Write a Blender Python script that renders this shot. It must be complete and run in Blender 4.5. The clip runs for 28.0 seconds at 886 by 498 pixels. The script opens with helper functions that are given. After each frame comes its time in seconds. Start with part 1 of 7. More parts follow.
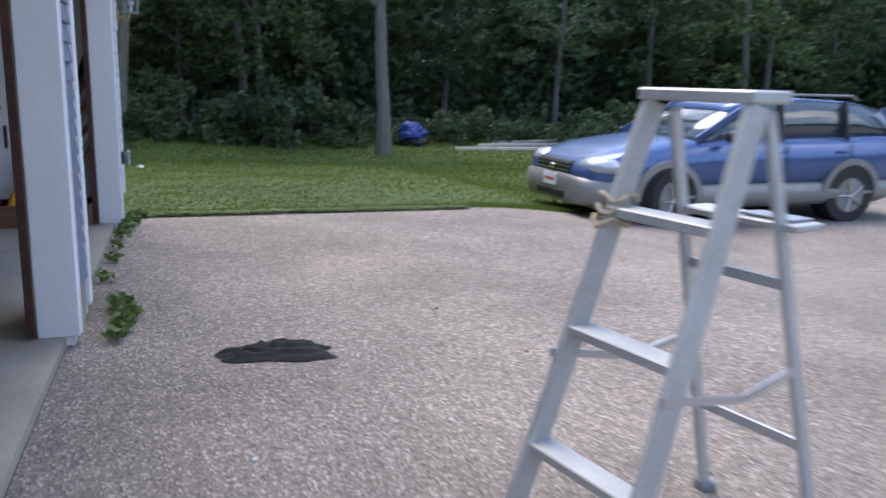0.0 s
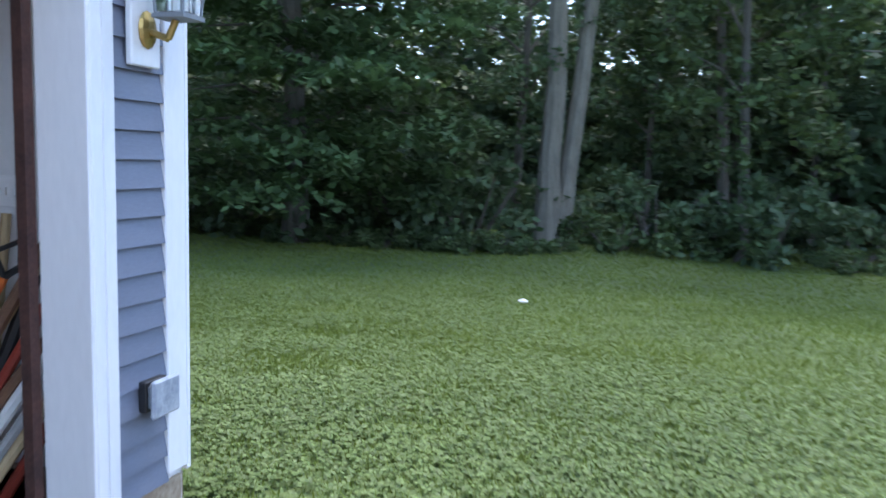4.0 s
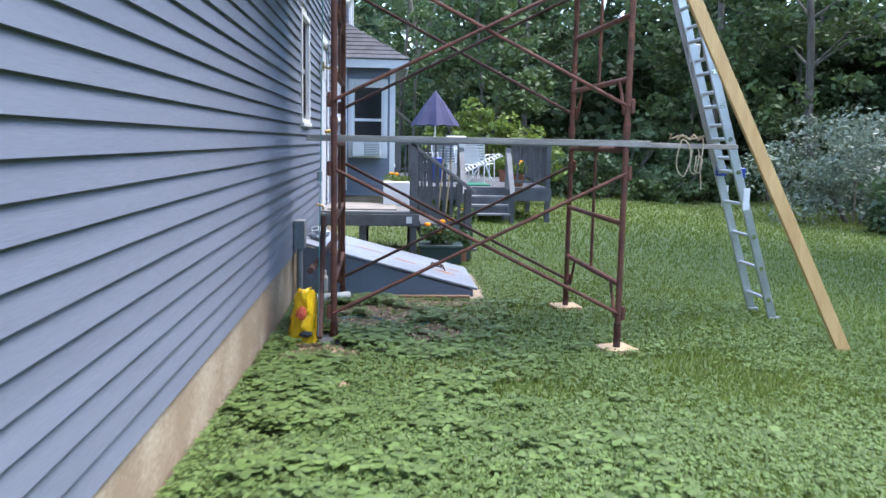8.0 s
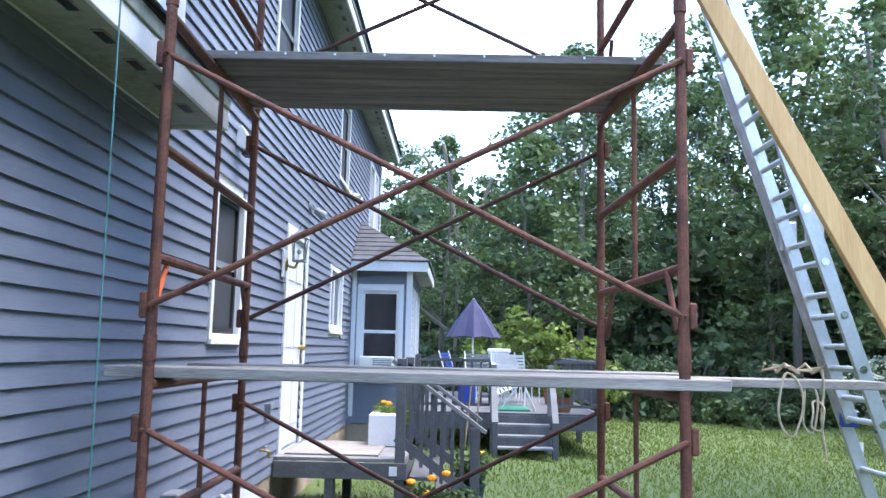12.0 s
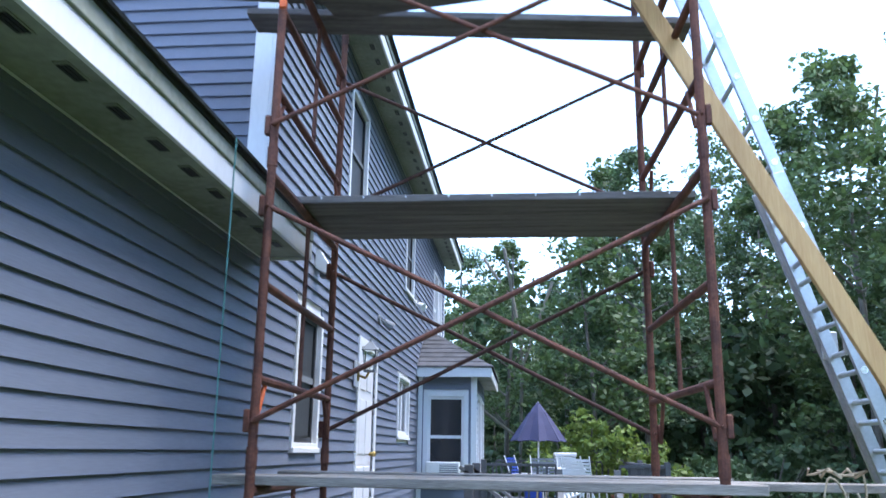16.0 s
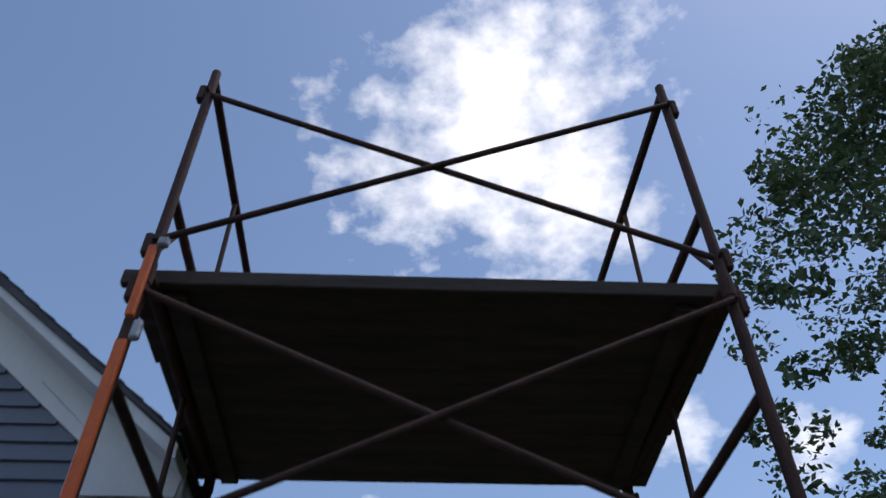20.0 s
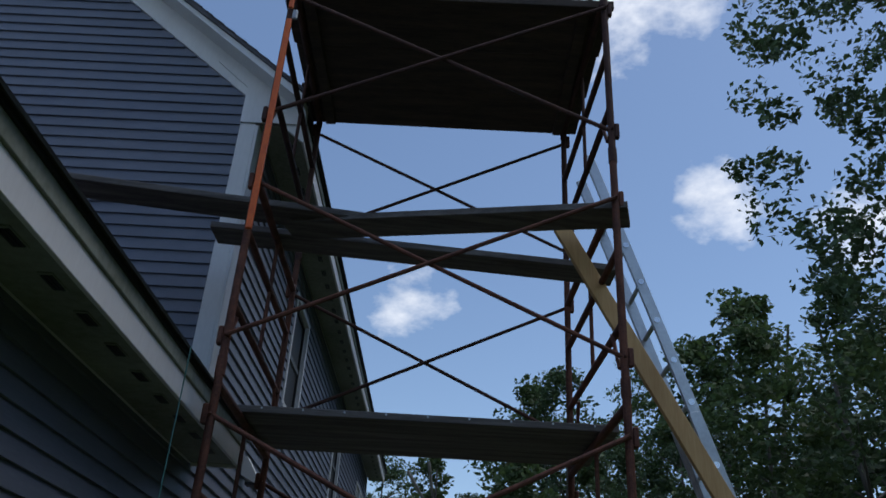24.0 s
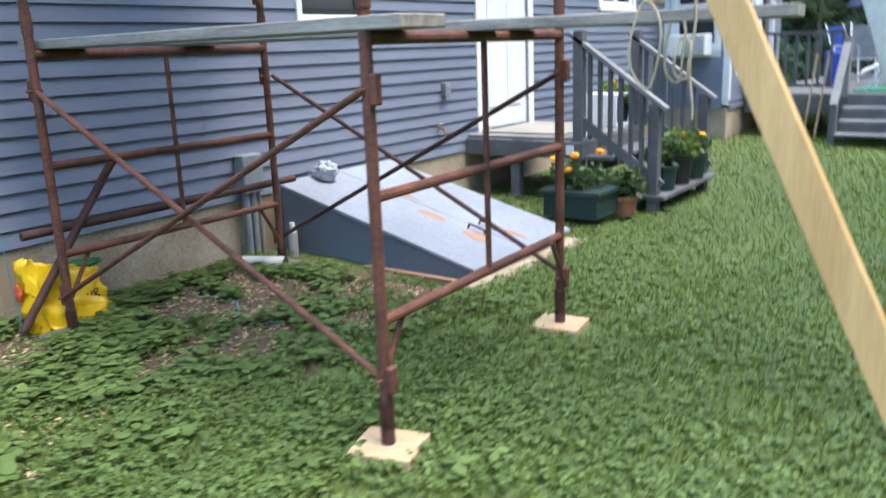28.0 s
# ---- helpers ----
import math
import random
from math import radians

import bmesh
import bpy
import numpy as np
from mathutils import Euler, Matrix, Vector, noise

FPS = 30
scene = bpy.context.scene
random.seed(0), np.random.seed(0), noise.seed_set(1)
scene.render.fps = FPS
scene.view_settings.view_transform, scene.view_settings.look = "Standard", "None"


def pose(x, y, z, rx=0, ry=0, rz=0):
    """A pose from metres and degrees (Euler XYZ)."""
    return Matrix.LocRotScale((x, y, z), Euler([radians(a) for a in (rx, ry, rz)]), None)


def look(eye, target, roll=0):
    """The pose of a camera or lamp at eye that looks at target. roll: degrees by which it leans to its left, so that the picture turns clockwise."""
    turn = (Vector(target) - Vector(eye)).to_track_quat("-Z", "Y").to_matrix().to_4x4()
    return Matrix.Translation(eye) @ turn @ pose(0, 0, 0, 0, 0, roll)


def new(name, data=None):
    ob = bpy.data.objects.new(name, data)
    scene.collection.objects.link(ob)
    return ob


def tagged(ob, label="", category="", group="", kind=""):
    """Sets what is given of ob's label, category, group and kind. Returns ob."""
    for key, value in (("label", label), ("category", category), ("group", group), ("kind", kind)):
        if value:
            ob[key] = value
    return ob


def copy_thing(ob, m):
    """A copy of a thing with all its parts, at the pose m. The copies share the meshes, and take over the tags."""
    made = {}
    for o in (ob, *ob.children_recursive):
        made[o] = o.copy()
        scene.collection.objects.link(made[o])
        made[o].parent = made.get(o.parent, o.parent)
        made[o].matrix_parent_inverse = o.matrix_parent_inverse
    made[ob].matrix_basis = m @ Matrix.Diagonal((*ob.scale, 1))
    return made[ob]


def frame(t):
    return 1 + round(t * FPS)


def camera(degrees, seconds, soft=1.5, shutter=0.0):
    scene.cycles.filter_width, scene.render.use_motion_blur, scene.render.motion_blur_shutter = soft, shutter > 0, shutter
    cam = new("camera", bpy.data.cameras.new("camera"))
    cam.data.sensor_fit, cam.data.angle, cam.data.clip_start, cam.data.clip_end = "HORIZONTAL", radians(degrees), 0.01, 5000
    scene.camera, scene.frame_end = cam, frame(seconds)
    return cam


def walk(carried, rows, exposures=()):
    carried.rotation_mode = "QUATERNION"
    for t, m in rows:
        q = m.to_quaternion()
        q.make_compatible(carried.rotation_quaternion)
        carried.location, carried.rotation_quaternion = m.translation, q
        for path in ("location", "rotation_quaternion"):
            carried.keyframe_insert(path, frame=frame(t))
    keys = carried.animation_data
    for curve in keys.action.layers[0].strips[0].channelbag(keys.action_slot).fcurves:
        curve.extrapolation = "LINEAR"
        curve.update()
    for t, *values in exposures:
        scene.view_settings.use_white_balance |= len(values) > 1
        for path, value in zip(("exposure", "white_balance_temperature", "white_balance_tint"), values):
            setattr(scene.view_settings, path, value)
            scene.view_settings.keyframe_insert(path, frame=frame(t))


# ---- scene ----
cam = camera(57.5, 28.0, shutter=0.5)

PATH = [
    (0, (-8.186, 0.374, 1.589), (-6.324, -0.227, 1.177), 1.4),
    (0.5, (-7.409, 0.202, 1.611), (-5.51, -0.245, 1.172), 1.1),
    (1, (-6.741, 0.011, 1.705), (-4.813, -0.364, 1.329), 0.1),
    (1.5, (-6.1, -0.116, 1.732), (-4.159, -0.512, 1.456), 1.1),
    (2, (-5.44, -0.343, 1.741), (-3.462, -0.439, 1.466), 4.4),
    (2.5, (-4.766, -0.554, 1.715), (-2.788, -0.502, 1.426), 3.4),
    (5, (-1.336, -0.899, 1.631), (0.342, 0.163, 1.4), 3.6),
    (5.5, (-0.86, -0.95, 1.611), (0.615, 0.373, 1.34), 4.0),
    (6, (-0.338, -2.385, 1.564), (0.763, -0.73, 1.346), 2.0),
    (6.5, (0.19, -2.05, 1.505), (0.849, -0.172, 1.311), 1.3),
    (7, (0.581, -1.422, 1.422), (1.006, 0.518, 1.185), 0.4),
    (7.5, (0.74, -0.971, 1.492), (0.925, 0.996, 1.175), 0.7),
    (8, (0.873, -0.455, 1.492), (1.009, 1.523, 1.228), 1.1),
    (8.5, (0.971, 0.137, 1.487), (1.161, 2.106, 1.189), 2.1),
    (9, (1.103, 0.671, 1.501), (1.244, 2.654, 1.285), 1.6),
    (9.5, (1.213, 1.174, 1.48), (1.318, 3.156, 1.233), 0.3),
    (10, (1.439, 1.507, 1.487), (1.32, 3.488, 1.237), 1.5),
    (10.5, (1.565, 1.849, 1.513), (1.512, 3.83, 1.247), 0.9),
    (11, (1.653, 2.061, 1.584), (1.607, 4.061, 1.591), 0.2),
    (11.5, (1.702, 2.113, 1.622), (1.673, 4.098, 1.865), 3.1),
    (12, (1.698, 2.142, 1.621), (1.658, 4.127, 1.866), 1.3),
    (12.5, (1.7, 2.133, 1.618), (1.664, 4.118, 1.859), 0.5),
    (14.5, (1.694, 2.173, 1.629), (1.649, 4.15, 1.922), 0.5),
    (15, (1.682, 2.111, 1.635), (1.637, 4.09, 1.924), 0.4),
    (15.5, (1.66, 1.943, 1.655), (1.645, 3.89, 2.112), 0.9),
    (16, (1.724, 1.625, 1.646), (1.529, 3.555, 2.131), 0.9),
    (16.5, (1.723, 1.271, 1.713), (1.524, 3.157, 2.348), 1.3),
    (17, (1.695, 1.256, 1.552), (1.451, 3.017, 2.467), 1.1),
    (17.5, (1.65, 1.184, 1.618), (1.473, 2.83, 2.739), 3.8),
    (18, (1.654, 1.191, 1.649), (1.53, 2.759, 2.884), 2.4),
    (18.5, (1.502, 1.647, 2.332), (1.497, 3.158, 3.642), 1.1),
    (19, (1.466, 2.381, 3.087), (1.482, 3.842, 4.452), 1.4),
    (19.5, (1.464, 2.760, 3.450), (1.470, 4.208, 4.830), 1.6),
    (20, (1.444, 3.182, 3.813), (1.510, 4.598, 5.224), -0.4),
    (20.5, (1.519, 3.225, 4.105), (1.583, 4.648, 5.509), -1.0),
    (22.5, (1.347, 3.130, 4.154), (1.344, 4.618, 5.491), 0.2),
    (23, (1.424, 2.859, 3.535), (1.389, 4.325, 4.895), 0.6),
    (23.5, (1.431, 2.70, 2.10), (1.51, 4.06, 3.56), -1.5),
    (23.8, (1.660, 1.40, 1.66), (1.632, 3.135, 2.66), 2.8),
    (24, (1.674, 1.349, 1.638), (1.641, 3.102, 2.599), 3.5),
    (25, (2.092, 1.366, 1.576), (1.791, 3.334, 1.762), 5.8),
    (25.5, (2.308, 1.77, 1.574), (2.072, 3.743, 1.345), 5.4),
    (26, (2.577, 2.034, 1.48), (2.22, 3.956, 1.056), 0.5),
    (26.5, (3.04, 2.29, 1.433), (2.55, 4.139, 0.851), -2.0),
    (27, (3.54, 2.55, 1.382), (2.993, 4.354, 0.713), -4.1),
    (27.5, (4.028, 2.865, 1.419), (3.097, 4.522, 0.797), -6.8),
    (28, (4.382, 3.242, 1.41), (3.242, 4.814, 0.929), -2.2),
]
# the camera opens up in the shady yard, stops down towards the sky and drifts in white balance
EXPOSURES = [(0, 2.35, 6850, 13.5), (1, 2.4, 6650, 12.0), (2, 2.45, 6500, 12.0), (4.5, 3.1, 6500, 11.5), (5, 3.15, 6550, 11.6), (6, 3.2, 6550, 11.8), (8, 3.4, 6550, 12.2), (10, 3.6, 6600, 14.0), (12, 3.65, 6500, 14.0), (15, 3.35, 6180, 12.5), (16, 3.2, 6150, 12.0), (17, 2.65, 6300, 15.0), (17.5, 1.5, 6200, 12.0), (18, 1.1, 6200, 10.5), (19, 0.7, 6450, 12.0), (20, 0.65, 6700, 13.0), (23, 0.4, 6950, 12.0), (23.7, 0.4, 6500, 10.2), (24.3, 0.75, 6650, 9.4), (25, 1.8, 7400, 9.0), (26, 2.9, 6950, 6.0), (27, 3.2, 6900, 6.5), (28, 3.5, 6900, 7.5)]
walk(cam, [(t, look(eye, target, roll)) for t, eye, target, roll in PATH], EXPOSURES)
# ---- world and sun ----
SUN_EL, SUN_AZ = radians(66), radians(80)
world = bpy.data.worlds.new("sky")
scene.world = world
world.use_nodes = True
wn, wl = world.node_tree.nodes, world.node_tree.links
wn.clear()
w_out = wn.new("ShaderNodeOutputWorld")
w_bg = wn.new("ShaderNodeBackground")
w_sky = wn.new("ShaderNodeTexSky")
w_sky.sky_type = "NISHITA"
w_sky.sun_disc = False
w_sky.sun_elevation, w_sky.sun_rotation = SUN_EL, SUN_AZ
w_sky.air_density, w_sky.dust_density = 1.0, 0.35
w_sky.ozone_density = 2.2
w_co = wn.new("ShaderNodeTexCoord")


def cloud_noise(scale, detail, offset):
    m = wn.new("ShaderNodeMapping")
    m.inputs["Location"].default_value = offset
    m.inputs["Scale"].default_value = (1.0, 1.0, 1.6)
    n = wn.new("ShaderNodeTexNoise")
    n.inputs["Scale"].default_value, n.inputs["Detail"].default_value = scale, detail
    n.inputs["Roughness"].default_value = 0.55
    wl.new(w_co.outputs["Generated"], m.inputs["Vector"])
    wl.new(m.outputs["Vector"], n.inputs["Vector"])
    return n.outputs["Fac"]


def wmath(op, a, b):
    n = wn.new("ShaderNodeMath")
    n.operation = op
    for k, v in enumerate((a, b)):
        if isinstance(v, (int, float)):
            n.inputs[k].default_value = v
        else:
            wl.new(v, n.inputs[k])
    return n.outputs[0]


def cloud_bank(direction, inner, outer):
    """How much a large cloud fills the sky round a direction, 0 to 1."""
    d = wn.new("ShaderNodeVectorMath")
    d.operation = "DOT_PRODUCT"
    d.inputs[1].default_value = Vector(direction).normalized()
    wl.new(w_co.outputs["Generated"], d.inputs[0])
    r = wn.new("ShaderNodeMapRange")
    r.inputs["From Min"].default_value = math.cos(radians(outer))
    r.inputs["From Max"].default_value = math.cos(radians(inner))
    wl.new(d.outputs["Value"], r.inputs["Value"])
    return r.outputs["Result"]


banks = cloud_bank((0.10, 0.60, 0.79), 3, 17)
for direction, inner, outer in (((0.32, 0.84, 0.55), 0.5, 5.0), ((-0.05, 0.91, 0.416), 0.5, 4.5), ((0.49, 0.85, 0.53), 0.5, 4.5), ((0.9, -0.2, 0.5), 2, 22), ((-0.5, -0.7, 0.6), 2, 25)):
    banks = wmath("MAXIMUM", banks, cloud_bank(direction, inner, outer))
billow = wmath("ADD", wmath("MULTIPLY", cloud_noise(6.0, 9, (0.3, 0.1, 0.0)), 0.9), wmath("MULTIPLY", cloud_noise(17.0, 7, (2.3, 1.1, 0.5)), 0.7))
fluff = wmath("ADD", billow, wmath("MULTIPLY", banks, 0.5))
w_edge = wn.new("ShaderNodeMapRange")
w_edge.inputs["From Min"].default_value, w_edge.inputs["From Max"].default_value = 1.08, 1.44
wl.new(fluff, w_edge.inputs["Value"])
w_shade = wn.new("ShaderNodeMix")
w_shade.data_type = "RGBA"
w_shade.inputs["A"].default_value = (10.5, 10.6, 10.9, 1)
w_shade.inputs["B"].default_value = (5.4, 5.7, 6.3, 1)
wl.new(cloud_noise(7.0, 5, (1.7, 0.4, 0.9)), w_shade.inputs["Factor"])
w_mix = wn.new("ShaderNodeMix")
w_mix.data_type = "RGBA"
wl.new(w_edge.outputs["Result"], w_mix.inputs["Factor"])
wl.new(w_sky.outputs["Color"], w_mix.inputs["A"])
wl.new(w_shade.outputs["Result"], w_mix.inputs["B"])
wl.new(w_mix.outputs["Result"], w_bg.inputs["Color"])
w_bg.inputs["Strength"].default_value = 0.10
wl.new(w_bg.outputs[0], w_out.inputs["Surface"])

sun = new("sun", bpy.data.lights.new("sun", "SUN"))
sun.data.energy, sun.data.angle, sun.data.color = 0.85, radians(40), (1.0, 0.96, 0.91)
sun_dir = Vector((math.sin(SUN_AZ) * math.cos(SUN_EL), math.cos(SUN_AZ) * math.cos(SUN_EL), math.sin(SUN_EL)))
sun.matrix_world = look(sun_dir * 60, (0, 0, 0))


# ---- materials ----
def material(name, base, dark=None, rough=0.7, metal=0.0, scale=8.0, fine=60.0, bump=0.15, amount=0.5, stretch=(1, 1, 1), spec=0.5, per_piece=0.0, leafy=0.0, relief=0.01):
    """Two-scale mottled surface: broad stains between base and dark, fine grain in colour and relief, and some change from piece to piece."""
    m = bpy.data.materials.new(name)
    m.use_nodes = True
    n, l = m.node_tree.nodes, m.node_tree.links
    b = n["Principled BSDF"]
    dark = dark or tuple(c * 0.7 for c in base)
    co = n.new("ShaderNodeTexCoord")
    mp = n.new("ShaderNodeMapping")
    mp.inputs["Scale"].default_value = stretch
    l.new(co.outputs["Object"], mp.inputs["Vector"])
    big, small = n.new("ShaderNodeTexNoise"), n.new("ShaderNodeTexNoise")
    big.inputs["Scale"].default_value, small.inputs["Scale"].default_value = scale, fine
    big.inputs["Detail"].default_value, small.inputs["Detail"].default_value = 4, 3
    for t in (big, small):
        l.new(mp.outputs["Vector"], t.inputs["Vector"])
    add = n.new("ShaderNodeMath")
    add.operation = "MULTIPLY_ADD"
    l.new(small.outputs["Fac"], add.inputs[0])
    add.inputs[1].default_value = 0.6
    l.new(big.outputs["Fac"], add.inputs[2])
    rng = n.new("ShaderNodeMapRange")
    rng.inputs["From Min"].default_value, rng.inputs["From Max"].default_value = 0.5, 1.1
    rng.inputs["To Max"].default_value = 2 * amount
    l.new(add.outputs[0], rng.inputs["Value"])
    mix = n.new("ShaderNodeMix")
    mix.data_type = "RGBA"
    mix.inputs["A"].default_value, mix.inputs["B"].default_value = (*base, 1), (*dark, 1)
    l.new(rng.outputs["Result"], mix.inputs["Factor"])
    colour = mix.outputs["Result"]
    if per_piece:
        hsv = n.new("ShaderNodeHueSaturation")
        src = n.new("ShaderNodeNewGeometry") if leafy else n.new("ShaderNodeObjectInfo")
        vr = n.new("ShaderNodeMapRange")
        vr.inputs["To Min"].default_value, vr.inputs["To Max"].default_value = 1 - per_piece, 1 + per_piece
        l.new(src.outputs["Random Per Island" if leafy else "Random"], vr.inputs["Value"])
        l.new(vr.outputs["Result"], hsv.inputs["Value"])
        l.new(colour, hsv.inputs["Color"])
        colour = hsv.outputs["Color"]
    l.new(colour, b.inputs["Base Color"])
    rr = n.new("ShaderNodeMapRange")
    rr.inputs["To Min"].default_value, rr.inputs["To Max"].default_value = max(0.02, rough - 0.1), min(1, rough + 0.1)
    l.new(small.outputs["Fac"], rr.inputs["Value"])
    l.new(rr.outputs["Result"], b.inputs["Roughness"])
    b.inputs["Metallic"].default_value = metal
    b.inputs["Specular IOR Level"].default_value = spec
    if bump:
        bp = n.new("ShaderNodeBump")
        bp.inputs["Strength"].default_value, bp.inputs["Distance"].default_value = bump, relief
        l.new(add.outputs[0], bp.inputs["Height"])
        l.new(bp.outputs["Normal"], b.inputs["Normal"])
    if leafy:
        b.inputs["Subsurface Weight"].default_value = 0.0
        tr = n.new("ShaderNodeBsdfTranslucent")
        l.new(colour, tr.inputs["Color"])
        ms = n.new("ShaderNodeMixShader")
        ms.inputs["Fac"].default_value = leafy
        l.new(b.outputs[0], ms.inputs[1])
        l.new(tr.outputs[0], ms.inputs[2])
        l.new(ms.outputs[0], n["Material Output"].inputs["Surface"])
    return m


def asphalt(name):
    """Coarse old asphalt: pale and dark stones in a grey binder, with broad worn stains."""
    m = bpy.data.materials.new(name)
    m.use_nodes = True
    n, l = m.node_tree.nodes, m.node_tree.links
    b = n["Principled BSDF"]
    co = n.new("ShaderNodeTexCoord")
    stones, stain, grit = n.new("ShaderNodeTexVoronoi"), n.new("ShaderNodeTexNoise"), n.new("ShaderNodeTexNoise")
    stones.inputs["Scale"].default_value = 95
    stain.inputs["Scale"].default_value, stain.inputs["Detail"].default_value = 0.9, 5
    grit.inputs["Scale"].default_value, grit.inputs["Detail"].default_value = 28, 4
    for t in (stones, stain, grit):
        l.new(co.outputs["Object"], t.inputs["Vector"])
    tone = n.new("ShaderNodeSeparateColor")
    l.new(stones.outputs["Color"], tone.inputs["Color"])
    ramp = n.new("ShaderNodeValToRGB")
    e = ramp.color_ramp.elements
    e[0].position, e[0].color = 0.0, (0.088, 0.077, 0.069, 1)
    e[1].position, e[1].color = 1.0, (0.43, 0.362, 0.31, 1)
    for p, c in ((0.3, (0.162, 0.135, 0.115, 1)), (0.8, (0.226, 0.191, 0.162, 1))):
        k = ramp.color_ramp.elements.new(p)
        k.color = c
    l.new(tone.outputs[0], ramp.inputs["Fac"])
    sm = n.new("ShaderNodeMath")
    sm.operation = "MULTIPLY_ADD"
    l.new(grit.outputs["Fac"], sm.inputs[0])
    sm.inputs[1].default_value = 0.7
    l.new(stain.outputs["Fac"], sm.inputs[2])
    vr = n.new("ShaderNodeMapRange")
    vr.inputs["From Min"].default_value, vr.inputs["From Max"].default_value = 0.6, 1.15
    vr.inputs["To Min"].default_value, vr.inputs["To Max"].default_value = 0.72, 1.35
    l.new(sm.outputs[0], vr.inputs["Value"])
    hsv = n.new("ShaderNodeHueSaturation")
    l.new(ramp.outputs["Color"], hsv.inputs["Color"])
    l.new(vr.outputs["Result"], hsv.inputs["Value"])
    l.new(hsv.outputs["Color"], b.inputs["Base Color"])
    b.inputs["Roughness"].default_value = 0.9
    bp = n.new("ShaderNodeBump")
    bp.inputs["Strength"].default_value, bp.inputs["Distance"].default_value = 0.7, 0.006
    l.new(stones.outputs["Distance"], bp.inputs["Height"])
    l.new(bp.outputs["Normal"], b.inputs["Normal"])
    return m


def glass(name, tint=(0.9, 0.95, 0.95), rough=0.02):
    m = bpy.data.materials.new(name)
    m.use_nodes = True
    b = m.node_tree.nodes["Principled BSDF"]
    b.inputs["Base Color"].default_value = (*tint, 1)
    b.inputs["Roughness"].default_value, b.inputs["Transmission Weight"].default_value, b.inputs["IOR"].default_value = rough, 1.0, 1.45
    return m


